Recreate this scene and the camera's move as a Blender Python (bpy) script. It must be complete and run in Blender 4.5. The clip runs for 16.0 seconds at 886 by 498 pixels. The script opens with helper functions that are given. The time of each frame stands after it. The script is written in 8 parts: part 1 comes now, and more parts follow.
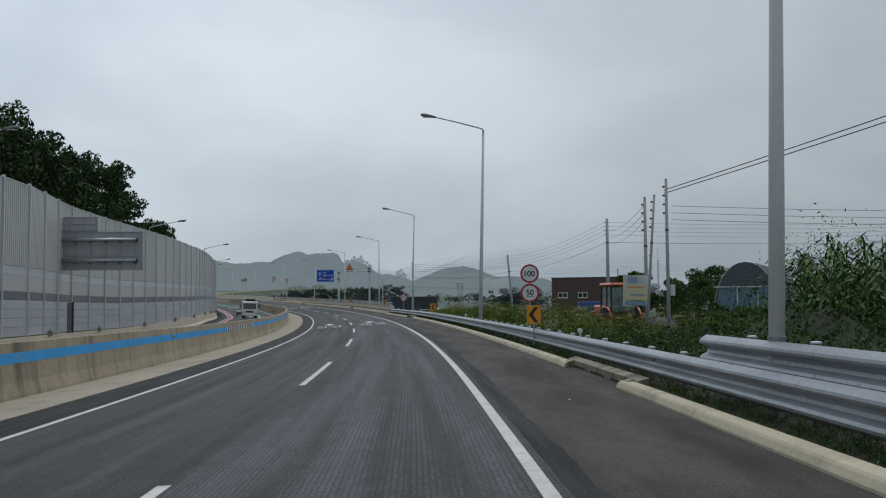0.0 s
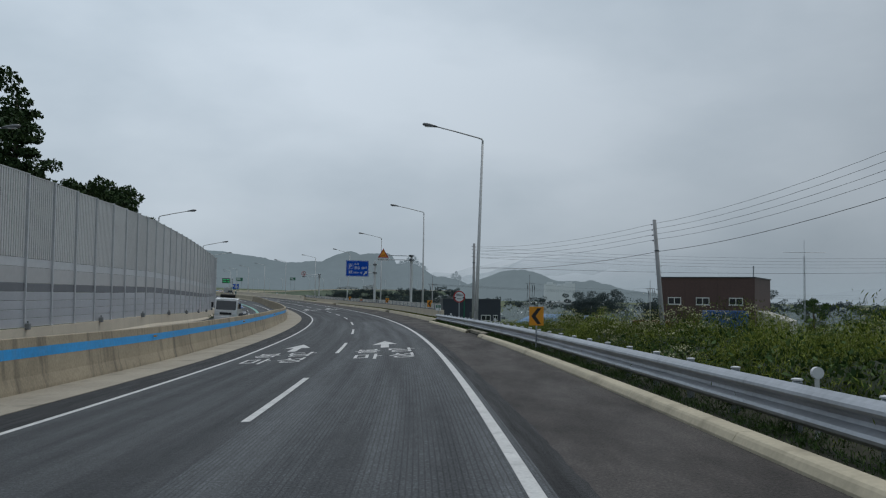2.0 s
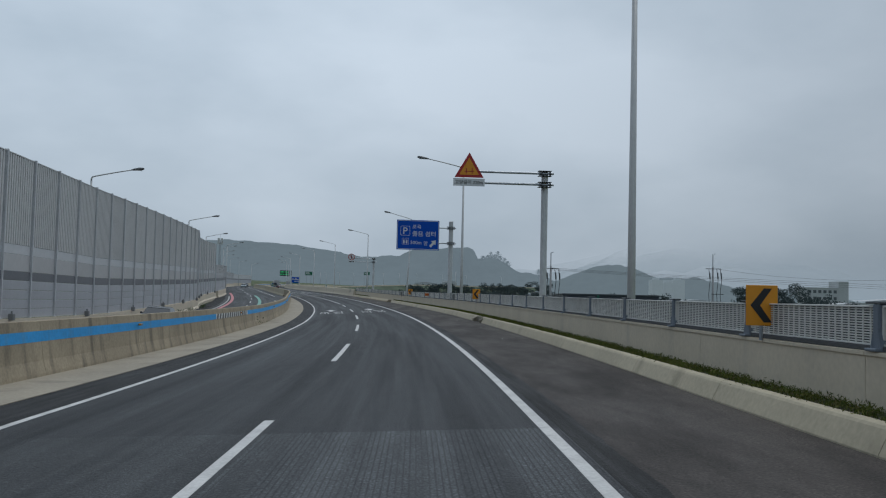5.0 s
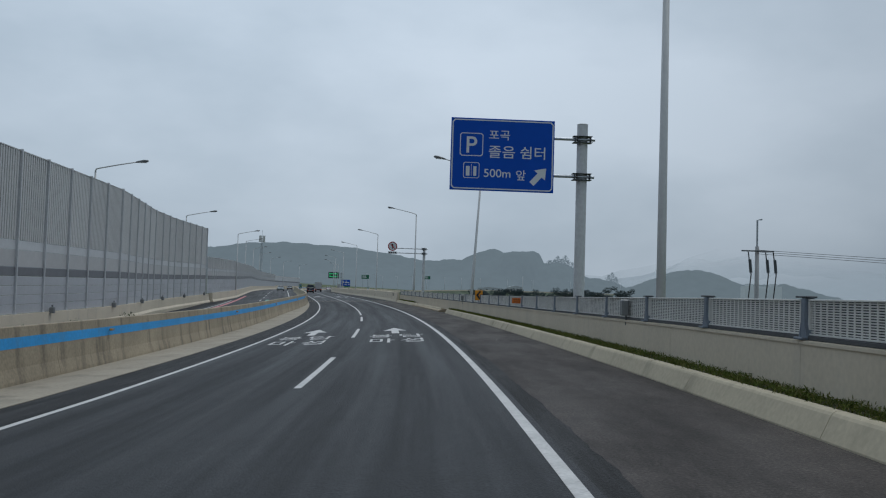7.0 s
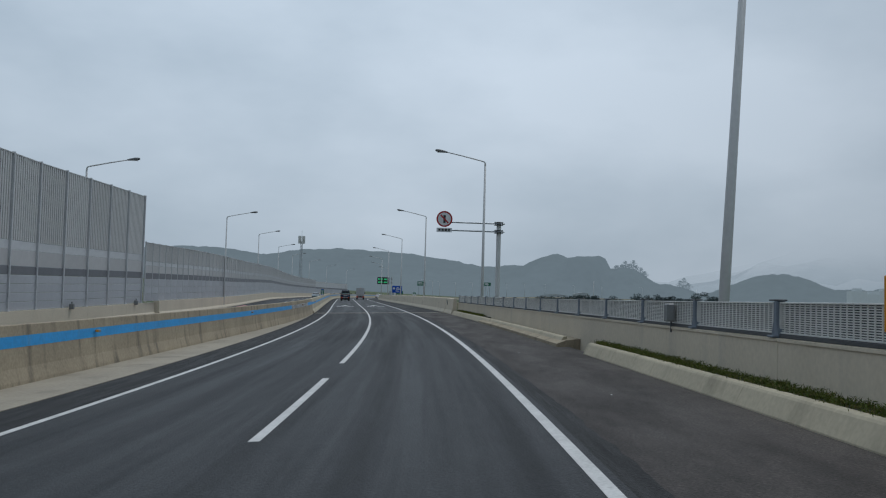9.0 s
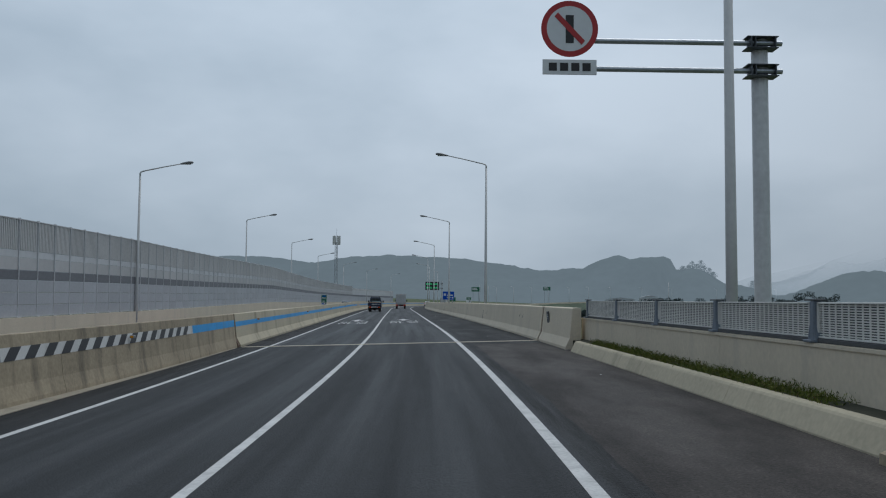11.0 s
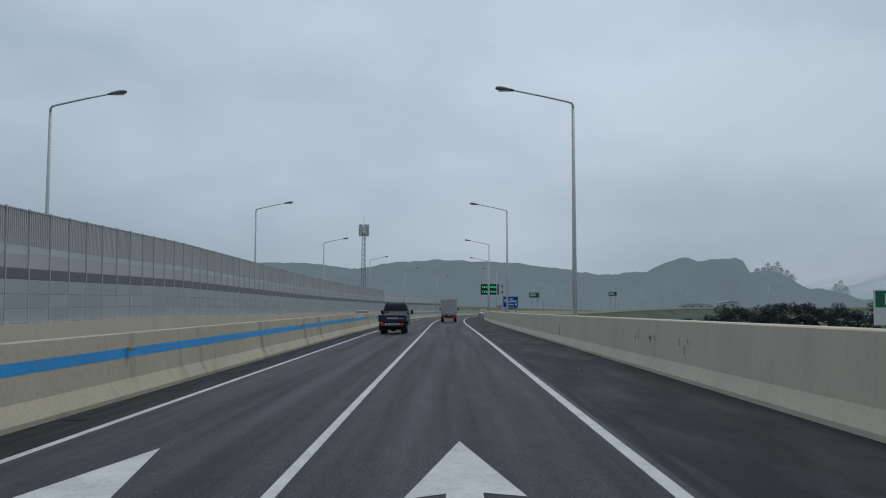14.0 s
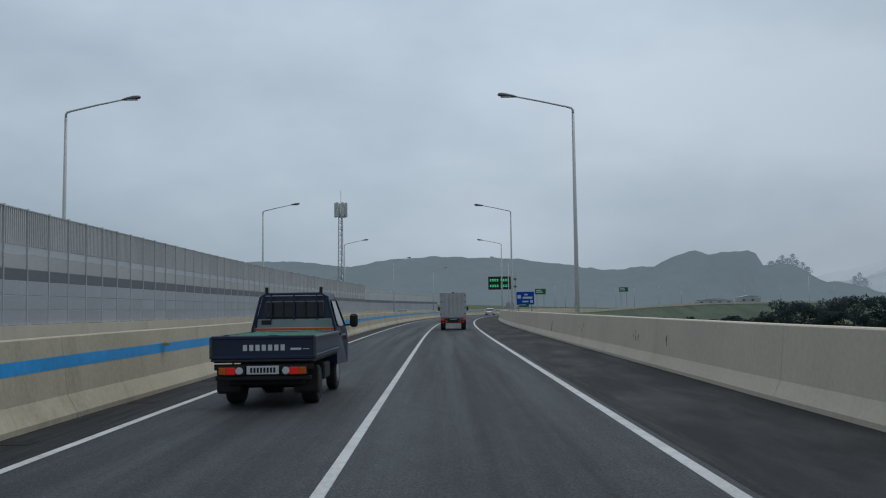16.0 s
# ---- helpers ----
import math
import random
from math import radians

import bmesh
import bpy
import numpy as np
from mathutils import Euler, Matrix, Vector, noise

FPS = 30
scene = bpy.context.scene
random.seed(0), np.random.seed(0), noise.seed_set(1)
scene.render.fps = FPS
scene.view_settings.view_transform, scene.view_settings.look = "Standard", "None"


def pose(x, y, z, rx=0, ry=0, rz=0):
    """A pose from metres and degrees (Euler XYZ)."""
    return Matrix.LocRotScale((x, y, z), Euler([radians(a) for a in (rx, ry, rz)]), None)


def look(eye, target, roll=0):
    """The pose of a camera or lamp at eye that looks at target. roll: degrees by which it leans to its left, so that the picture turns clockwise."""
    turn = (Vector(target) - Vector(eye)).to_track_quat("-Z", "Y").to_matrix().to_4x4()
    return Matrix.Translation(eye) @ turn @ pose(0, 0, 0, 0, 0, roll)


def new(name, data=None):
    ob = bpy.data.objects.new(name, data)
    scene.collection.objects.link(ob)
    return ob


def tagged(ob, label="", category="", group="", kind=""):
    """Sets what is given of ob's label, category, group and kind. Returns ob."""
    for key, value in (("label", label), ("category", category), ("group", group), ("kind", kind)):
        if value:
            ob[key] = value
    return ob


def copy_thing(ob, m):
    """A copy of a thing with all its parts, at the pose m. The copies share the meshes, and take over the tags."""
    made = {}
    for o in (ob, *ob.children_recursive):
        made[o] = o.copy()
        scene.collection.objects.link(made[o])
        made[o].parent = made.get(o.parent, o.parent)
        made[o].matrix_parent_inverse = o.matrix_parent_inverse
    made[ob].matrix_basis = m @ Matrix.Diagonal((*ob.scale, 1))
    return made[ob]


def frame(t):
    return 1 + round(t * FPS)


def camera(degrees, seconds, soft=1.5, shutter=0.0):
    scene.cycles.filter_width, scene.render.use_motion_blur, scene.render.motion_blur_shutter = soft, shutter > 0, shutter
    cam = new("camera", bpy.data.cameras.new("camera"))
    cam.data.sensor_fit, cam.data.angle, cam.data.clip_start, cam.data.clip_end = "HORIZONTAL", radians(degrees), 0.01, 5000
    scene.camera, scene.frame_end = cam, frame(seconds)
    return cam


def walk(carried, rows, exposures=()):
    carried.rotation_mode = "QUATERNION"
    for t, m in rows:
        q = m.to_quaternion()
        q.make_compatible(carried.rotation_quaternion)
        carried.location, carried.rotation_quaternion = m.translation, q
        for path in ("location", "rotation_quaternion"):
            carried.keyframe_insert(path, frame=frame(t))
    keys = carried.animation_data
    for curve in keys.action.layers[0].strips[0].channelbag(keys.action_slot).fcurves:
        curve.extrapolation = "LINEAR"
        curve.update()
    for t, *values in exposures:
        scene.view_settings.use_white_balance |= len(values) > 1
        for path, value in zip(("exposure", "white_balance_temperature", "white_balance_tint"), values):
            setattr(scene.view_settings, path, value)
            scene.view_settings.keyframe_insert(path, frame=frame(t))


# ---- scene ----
# ---- path of the car
cam = camera(51.38, 16.0, soft=1.15, shutter=0.0)
walk(cam, [
    (0.0, look((0.333, -0.000, 1.655), (1.524, 49.923, 4.153), -0.53)),
    (0.5, look((0.278, 11.659, 1.504), (0.536, 61.594, 4.027), -0.32)),
    (1.0, look((0.134, 23.314, 1.387), (-0.140, 73.245, 3.997), 0.18)),
    (1.5, look((-0.126, 34.964, 1.259), (-1.013, 84.885, 3.929), 0.47)),
    (2.0, look((-0.631, 46.605, 1.164), (-2.473, 96.497, 3.886), 0.80)),
    (2.5, look((-1.318, 58.232, 1.050), (-4.151, 108.077, 3.783), 0.65)),
    (3.0, look((-2.304, 69.833, 0.991), (-6.397, 119.591, 3.706), 0.84)),
    (3.5, look((-3.523, 81.409, 0.911), (-8.660, 131.068, 3.660), 0.71)),
    (4.0, look((-4.893, 92.973, 0.866), (-10.367, 142.604, 3.462), 1.05)),
    (4.5, look((-6.343, 104.532, 0.818), (-12.172, 154.127, 3.335), 1.24)),
    (5.0, look((-7.872, 116.089, 0.786), (-14.072, 165.640, 3.297), 1.29)),
    (5.5, look((-9.521, 127.639, 0.770), (-16.217, 177.122, 3.322), 1.29)),
    (6.0, look((-11.338, 139.174, 0.764), (-18.731, 188.555, 3.379), 1.33)),
    (6.5, look((-13.354, 150.686, 0.771), (-21.704, 199.911, 3.444), 1.50)),
    (7.0, look((-15.611, 162.140, 0.778), (-25.172, 211.141, 3.507), 1.80)),
    (7.5, look((-18.161, 173.504, 0.790), (-28.886, 222.258, 3.622), 1.68)),
    (8.0, look((-20.870, 184.805, 0.821), (-32.078, 233.442, 3.802), 1.86)),
    (8.5, look((-23.621, 196.069, 0.885), (-35.367, 244.578, 3.865), 2.00)),
    (9.0, look((-26.482, 207.277, 0.947), (-39.137, 255.553, 4.002), 1.58)),
    (9.5, look((-29.491, 218.423, 1.036), (-42.962, 266.472, 4.168), 1.23)),
    (10.0, look((-32.650, 229.478, 1.140), (-46.845, 277.312, 4.351), 0.94)),
    (10.5, look((-35.954, 240.392, 1.257), (-50.786, 288.028, 4.549), 0.69)),
    (11.0, look((-39.404, 251.162, 1.383), (-54.821, 298.606, 4.756), 0.47)),
    (11.5, look((-42.995, 261.782, 1.520), (-59.001, 309.025, 4.973), 0.24)),
    (12.0, look((-46.733, 272.250, 1.647), (-63.332, 319.282, 5.180), 0.01)),
    (12.5, look((-50.617, 282.563, 1.807), (-67.785, 329.383, 5.422), -0.30)),
    (13.0, look((-54.548, 292.758, 1.947), (-72.102, 339.430, 5.636), -0.50)),
    (13.5, look((-58.556, 302.873, 2.097), (-76.372, 349.438, 5.882), -0.17)),
    (14.0, look((-62.540, 312.959, 2.220), (-80.403, 359.507, 5.995), 0.06)),
    (14.5, look((-66.432, 323.042, 2.356), (-84.375, 369.570, 5.992), -0.22)),
    (15.0, look((-70.399, 333.057, 2.483), (-88.319, 379.587, 6.208), -0.16)),
    (15.5, look((-74.243, 343.079, 2.608), (-92.072, 389.645, 6.313), -0.52)),
    (16.0, look((-78.179, 353.026, 2.706), (-95.875, 399.642, 6.424), -0.67)),
], [(0.0, 0.12, 6600, 10), (0.6, 0.03, 6500, 10), (2.5, -0.03, 6450, 10), (6.0, -0.05, 6250, 10), (9.0, -0.05, 6250, 10), (12.0, -0.13, 6200, 10), (16.0, -0.15, 6250, 10)])
# ---- end path

# ---- daylight: an overcast sky, with a wide weak sun behind the cloud
scene.view_settings.exposure = 0.0
world = bpy.data.worlds.new("overcast")
scene.world = world
world.use_nodes = True
wn, wl = world.node_tree.nodes, world.node_tree.links
wn.clear()
w_out = wn.new("ShaderNodeOutputWorld")
w_bg = wn.new("ShaderNodeBackground")
w_sky = wn.new("ShaderNodeTexSky")
w_sky.sky_type, w_sky.sun_disc = "NISHITA", False
w_sky.sun_elevation, w_sky.sun_rotation = radians(68), radians(-30)
w_sky.air_density, w_sky.dust_density = 1.0, 4.0
w_dim = wn.new("ShaderNodeVectorMath")
w_dim.operation = "SCALE"
w_dim.inputs["Scale"].default_value = 0.08
w_co = wn.new("ShaderNodeTexCoord")
w_map = wn.new("ShaderNodeMapping")
w_map.inputs["Scale"].default_value = (1.0, 1.0, 2.2)
w_n1 = wn.new("ShaderNodeTexNoise")
w_n1.inputs["Scale"].default_value, w_n1.inputs["Detail"].default_value, w_n1.inputs["Roughness"].default_value = 1.5, 6.0, 0.5
w_ramp = wn.new("ShaderNodeValToRGB")
w_ramp.color_ramp.elements[0].position, w_ramp.color_ramp.elements[0].color = 0.33, (0.285, 0.365, 0.435, 1)
w_ramp.color_ramp.elements[1].position, w_ramp.color_ramp.elements[1].color = 0.68, (0.60, 0.68, 0.755, 1)
w_mix = wn.new("ShaderNodeMix")
w_mix.data_type = "RGBA"
w_mix.inputs["Factor"].default_value = 0.93
# the cloud is lit more from overhead than near the horizon
w_sep = wn.new("ShaderNodeSeparateXYZ")
w_up = wn.new("ShaderNodeMapRange")
w_up.inputs["From Min"].default_value, w_up.inputs["From Max"].default_value = 0.0, 0.9
w_up.inputs["To Min"].default_value, w_up.inputs["To Max"].default_value = 0.88, 1.35
w_mul = wn.new("ShaderNodeVectorMath")
w_mul.operation = "SCALE"
wl.new(w_co.outputs["Generated"], w_map.inputs["Vector"])
wl.new(w_map.outputs["Vector"], w_n1.inputs["Vector"])
wl.new(w_n1.outputs["Fac"], w_ramp.inputs["Fac"])
wl.new(w_co.outputs["Generated"], w_sep.inputs["Vector"])
wl.new(w_sep.outputs["Z"], w_up.inputs["Value"])
wl.new(w_ramp.outputs["Color"], w_mul.inputs[0])
# and thinner towards the hidden sun
w_dot = wn.new("ShaderNodeVectorMath")
w_dot.operation = "DOT_PRODUCT"
w_dot.inputs[1].default_value = (-0.44, 0.80, 0.41)
w_sun = wn.new("ShaderNodeMapRange")
w_sun.inputs["From Min"].default_value, w_sun.inputs["From Max"].default_value = 0.62, 1.0
w_sun.inputs["To Min"].default_value, w_sun.inputs["To Max"].default_value = 0.72, 1.13
w_both = wn.new("ShaderNodeMath")
w_both.operation = "MULTIPLY"
wl.new(w_co.outputs["Generated"], w_dot.inputs[0])
wl.new(w_dot.outputs["Value"], w_sun.inputs["Value"])
wl.new(w_up.outputs["Result"], w_both.inputs[0])
wl.new(w_sun.outputs["Result"], w_both.inputs[1])
wl.new(w_both.outputs[0], w_mul.inputs["Scale"])
wl.new(w_sky.outputs["Color"], w_dim.inputs[0])
wl.new(w_dim.outputs["Vector"], w_mix.inputs["A"])
wl.new(w_mul.outputs["Vector"], w_mix.inputs["B"])
wl.new(w_mix.outputs["Result"], w_bg.inputs["Color"])
w_bg.inputs["Strength"].default_value = 1.0
wl.new(w_bg.outputs["Background"], w_out.inputs["Surface"])
sun = new("sun", bpy.data.lights.new("sun", "SUN"))
sun.data.energy, sun.data.angle, sun.data.color = 0.9, radians(25), (1.0, 0.97, 0.93)
sun.matrix_world = look((0, 0, 100), (-20, -35, 0))

# ---- the road's line: s metres along it, off metres to the right of the lane, h metres up
KNOTS = np.arange(-20.0, 581.0, 50.0)
BEND = [0.159, 1.351, 1.181, 1.445, 1.166, 1.346, 0.975, -0.227, 0.194, -0.56, -1.015, -1.301, -1.515]
BANK = [3.53, 4.14, 5.76, 3.77, 6.34, 4.85, 3.56, 2.55, 0.33, 0.6, 0.23, 0.12, 0.07]
SLOPE = [-1.159, -1.088, -0.53, -0.092, 0.293, 0.919, 1.399, 1.201, 1.054, 1.049, 1.003, 0.972, 0.956]
STEP = 2.0
LONG = np.arange(-20.0, 1400.0, STEP)


def _sum(a):
    c = np.concatenate([[0], np.cumsum((a[1:] + a[:-1]) / 2 * STEP)])
    return c - np.interp(0, LONG, c)


_fade = np.clip((900 - LONG) / 300, 0, 1)
R_TURN = _sum(np.interp(LONG, KNOTS, BEND) / 1000 * _fade)
R_X, R_Y = _sum(-np.sin(R_TURN)), _sum(np.cos(R_TURN))
R_Z = _sum(np.interp(LONG, KNOTS, SLOPE) / 100 * np.clip((760 - LONG) / 150, 0, 1))
R_BANK = np.interp(LONG, KNOTS, BANK) / 100


def spot(s, off=0.0, h=0.0):
    """A place by the road; behind its start the road goes straight back."""
    s0 = max(s, -20.0)
    x, y, z, t, b = (float(np.interp(s0, LONG, a)) for a in (R_X, R_Y, R_Z, R_TURN, R_BANK))
    d = s - s0
    tilt = b * min(max(off, -21.5), 7.0)
    return Vector((x - math.sin(t) * d + math.cos(t) * off, y + math.cos(t) * d + math.sin(t) * off, z + tilt + h))


def heading(s):
    return float(np.interp(s, LONG, R_TURN))


def at(s, off=0.0, h=0.0, turn=0.0, lean=0.0):
    """A pose by the road: x to the right, y ahead, z up. turn: degrees to the left."""
    return Matrix.Translation(spot(s, off, h)) @ Matrix.Rotation(heading(s) + radians(turn), 4, "Z") @ Matrix.Rotation(radians(lean), 4, "Y")


# ---- geometry: plain lists of corners and faces
class Geo:
    def __init__(self):
        self.v, self.f = [], []

    def add(self, verts, faces):
        n = len(self.v)
        self.v += [tuple(p) for p in verts]
        self.f += [tuple(i + n for i in q) for q in faces]
        return self

    def box(self, c, size, bevel=0.0, m=None):
        x, y, z = (a / 2 for a in size)
        b = min(bevel, x * 0.9, y * 0.9, z * 0.9)
        half = (x, y, z)
        verts, at_ = [], {}
        for i in (-1, 1):
            for j in (-1, 1):
                for k in (-1, 1):
                    for a in range(3 if b > 0 else 1):
                        p = [i * x, j * y, k * z]
                        if b > 0:
                            for e in range(3):
                                if e != a:
                                    p[e] = (i, j, k)[e] * (half[e] - b)
                        at_[(i, j, k, a)] = len(verts)
                        q = Vector(p) + Vector(c)
                        verts.append(m @ q if m else q)
        g = (lambda i, j, k, a: at_[(i, j, k, a)]) if b > 0 else (lambda i, j, k, a: at_[(i, j, k, 0)])
        faces = []
        for a in range(3):
            u, w = (a + 1) % 3, (a + 2) % 3
            for s in (-1, 1):
                ring = []
                for du, dw in ((-1, -1), (1, -1), (1, 1), (-1, 1)):
                    k = [0, 0, 0]
                    k[a], k[u], k[w] = s, du, dw
                    ring.append(g(*k, a))
                faces.append(ring if s > 0 else ring[::-1])
        if b > 0:
            for e in range(3):
                u, w = (e + 1) % 3, (e + 2) % 3
                for su in (-1, 1):
                    for sw in (-1, 1):
                        k1, k2 = [0, 0, 0], [0, 0, 0]
                        k1[e], k2[e] = -1, 1
                        k1[u] = k2[u] = su
                        k1[w] = k2[w] = sw
                        q = [g(*k1, u), g(*k1, w), g(*k2, w), g(*k2, u)]
                        faces.append(q if su * sw < 0 else q[::-1])
            for i in (-1, 1):
                for j in (-1, 1):
                    for k in (-1, 1):
                        q = [g(i, j, k, 0), g(i, j, k, 1), g(i, j, k, 2)]
                        faces.append(q if i * j * k > 0 else q[::-1])
        return self.add(verts, faces)

    def tube(self, path, radii, n=10, cap=True):
        """A round bar along a path of points."""
        path = [Vector(p) for p in path]
        if not isinstance(radii, (list, tuple)):
            radii = [radii] * len(path)
        verts, faces = [], []
        side = None
        for i, p in enumerate(path):
            d = (path[min(i + 1, len(path) - 1)] - path[max(i - 1, 0)]).normalized()
            if side is None:
                side = d.orthogonal().normalized()
            side = (side - d * side.dot(d)).normalized()
            up = d.cross(side)
            for k in range(n):
                a = 2 * math.pi * k / n
                verts.append(p + (side * math.cos(a) + up * math.sin(a)) * radii[i])
        for i in range(len(path) - 1):
            for k in range(n):
                k2 = (k + 1) % n
                faces.append((i * n + k, i * n + k2, (i + 1) * n + k2, (i + 1) * n + k))
        if cap:
            faces += [tuple(range(n))[::-1], tuple(range((len(path) - 1) * n, len(path) * n))]
        return self.add(verts, faces)

    def prism(self, outline, depth, m=None):
        """An outline in x and z, counter-clockwise seen from -y, pushed back along y."""
        n = len(outline)
        verts = [Vector((x, 0, z)) for x, z in outline] + [Vector((x, depth, z)) for x, z in outline]
        faces = [tuple(range(n)), tuple(range(n, 2 * n))[::-1]]
        faces += [(i, i + n, (i + 1) % n + n, (i + 1) % n) for i in range(n)]
        return self.add([m @ p for p in verts] if m else verts, faces)

    def sweep(self, outline, s0, s1, step=2.0, shift=None, closed=True):
        """A section of (off, h) corners carried along the road. shift(s): metres added to off."""
        n = max(1, round((s1 - s0) / step))
        k = len(outline)
        verts, faces = [], []
        for i in range(n + 1):
            s = s0 + (s1 - s0) * i / n
            d = shift(s) if shift else 0.0
            verts += [spot(s, o + d, h) for o, h in outline]
        for i in range(n):
            for j in range(k if closed else k - 1):
                j2 = (j + 1) % k
                faces.append((i * k + j, i * k + j2, (i + 1) * k + j2, (i + 1) * k + j))
        if closed:
            faces += [tuple(range(k))[::-1], tuple(range(n * k, n * k + k))]
        return self.add(verts, faces)

    def mesh(self, name, tidy=True, smooth=False):
        me = bpy.data.meshes.new(name)
        me.from_pydata([tuple(p) for p in self.v], [], self.f)
        if tidy:
            bm = bmesh.new()
            bm.from_mesh(me)
            bmesh.ops.recalc_face_normals(bm, faces=bm.faces)
            bm.to_mesh(me)
            bm.free()
        if smooth:
            me.polygons.foreach_set("use_smooth", [True] * len(me.polygons))
        me.update()
        return me


def thing(name, label, category, m=None, group="", kind=""):
    ob = new(name)
    ob.empty_display_size = 0.2
    if m is not None:
        ob.matrix_basis = m
    return tagged(ob, label, category, group, kind)


def part(name, geo, material, parent=None, label="", m=None, tidy=True, smooth=False):
    me = geo if isinstance(geo, bpy.types.Mesh) else geo.mesh(name, tidy, smooth)
    if not me.materials:
        me.materials.append(material)
    ob = new(name, me)
    ob.parent = parent
    if m is not None:
        ob.matrix_basis = m
    return tagged(ob, label)


def single(name, geo, material, label, category, m=None, group="", kind="", tidy=True, smooth=False):
    return tagged(part(name, geo, material, None, label, m, tidy, smooth), "", category, group, kind)


def letters(text, high, thick=0.004, bold=0.0, wide=None):
    """A mesh of built-in lettering, standing in x and z, facing -y, centred, high metres tall."""
    cu = bpy.data.curves.new("letters", "FONT")
    cu.body, cu.align_x, cu.extrude, cu.offset = text, "CENTER", 0.0, bold
    ob = bpy.data.objects.new("letters", cu)
    scene.collection.objects.link(ob)
    bpy.context.view_layer.update()
    me = bpy.data.meshes.new_from_object(ob.evaluated_get(bpy.context.evaluated_depsgraph_get()))
    bpy.data.objects.remove(ob)
    co = np.empty(len(me.vertices) * 3)
    me.vertices.foreach_get("co", co)
    co = co.reshape(-1, 3)
    lo, hi = co.min(0), co.max(0)
    k = high / max(hi[1] - lo[1], 1e-6)
    kx = wide / max(hi[0] - lo[0], 1e-6) if wide else k
    g = Geo()
    top = [((x - (lo[0] + hi[0]) / 2) * kx, 0.0, (y - (lo[1] + hi[1]) / 2) * k) for x, y, _ in co]
    g.add(top, [tuple(p.vertices) for p in me.polygons])
    bpy.data.meshes.remove(me)
    return g


# ---- materials
def material(name, colour, rough=0.7, metal=0.0, vary=0.25, grain=30.0, patch=0.6, bump=0.2, stain=None, stain_scale=(0.5, 0.5, 0.5), stain_at=(0.55, 0.75), object_vary=0.0, glow=None, spec=0.5, along=False, harsh=0.5):
    """A surface with fine grain, broad patches and, if named, stains of a second colour."""
    ma = bpy.data.materials.new(name)
    ma.use_nodes = True
    nt = ma.node_tree
    n, l = nt.nodes, nt.links
    b = n["Principled BSDF"]
    b.inputs["Roughness"].default_value, b.inputs["Metallic"].default_value = rough, metal
    b.inputs["Specular IOR Level"].default_value = spec
    co = n.new("ShaderNodeTexCoord")
    small, big = n.new("ShaderNodeTexNoise"), n.new("ShaderNodeTexNoise")
    small.inputs["Scale"].default_value, small.inputs["Detail"].default_value = grain, 6.0
    small.inputs["Roughness"].default_value = harsh
    big.inputs["Scale"].default_value, big.inputs["Detail"].default_value = patch, 4.0 if harsh <= 0.5 else 8.0
    big.inputs["Roughness"].default_value = harsh
    where = co.outputs["UV"] if along else co.outputs["Object"]
    for t in (small, big):
        l.new(where, t.inputs["Vector"])
    add = n.new("ShaderNodeMath")
    add.operation = "ADD"
    l.new(small.outputs["Fac"], add.inputs[0])
    l.new(big.outputs["Fac"], add.inputs[1])
    rng = n.new("ShaderNodeMapRange")
    rng.inputs["From Min"].default_value, rng.inputs["From Max"].default_value = 0.65, 1.35
    rng.inputs["To Min"].default_value, rng.inputs["To Max"].default_value = 1 - vary, 1 + vary
    l.new(add.outputs[0], rng.inputs["Value"])
    value = rng.outputs["Result"]
    if object_vary:
        info = n.new("ShaderNodeObjectInfo")
        r2 = n.new("ShaderNodeMapRange")
        r2.inputs["To Min"].default_value, r2.inputs["To Max"].default_value = 1 - object_vary, 1 + object_vary
        l.new(info.outputs["Random"], r2.inputs["Value"])
        mu = n.new("ShaderNodeMath")
        mu.operation = "MULTIPLY"
        l.new(value, mu.inputs[0])
        l.new(r2.outputs["Result"], mu.inputs[1])
        value = mu.outputs[0]
    sc = n.new("ShaderNodeVectorMath")
    sc.operation = "SCALE"
    l.new(value, sc.inputs["Scale"])
    if stain:
        mp = n.new("ShaderNodeMapping")
        mp.inputs["Scale"].default_value = stain_scale
        st = n.new("ShaderNodeTexNoise")
        st.inputs["Scale"].default_value, st.inputs["Detail"].default_value = 1.0, 7.0
        l.new(where, mp.inputs["Vector"])
        l.new(mp.outputs["Vector"], st.inputs["Vector"])
        cut = n.new("ShaderNodeMapRange")
        cut.inputs["From Min"].default_value, cut.inputs["From Max"].default_value = stain_at
        l.new(st.outputs["Fac"], cut.inputs["Value"])
        mx = n.new("ShaderNodeMix")
        mx.data_type = "RGBA"
        mx.inputs["A"].default_value, mx.inputs["B"].default_value = (*colour, 1), (*stain, 1)
        l.new(cut.outputs["Result"], mx.inputs["Factor"])
        l.new(mx.outputs["Result"], sc.inputs[0])
    else:
        sc.inputs[0].default_value = colour
    l.new(sc.outputs["Vector"], b.inputs["Base Color"])
    if bump:
        bp = n.new("ShaderNodeBump")
        bp.inputs["Strength"].default_value, bp.inputs["Distance"].default_value = bump, 0.01
        l.new(small.outputs["Fac"], bp.inputs["Height"])
        l.new(bp.outputs["Normal"], b.inputs["Normal"])
    if glow:
        b.inputs["Emission Color"].default_value, b.inputs["Emission Strength"].default_value = (*glow[0], 1), glow[1]
    return ma




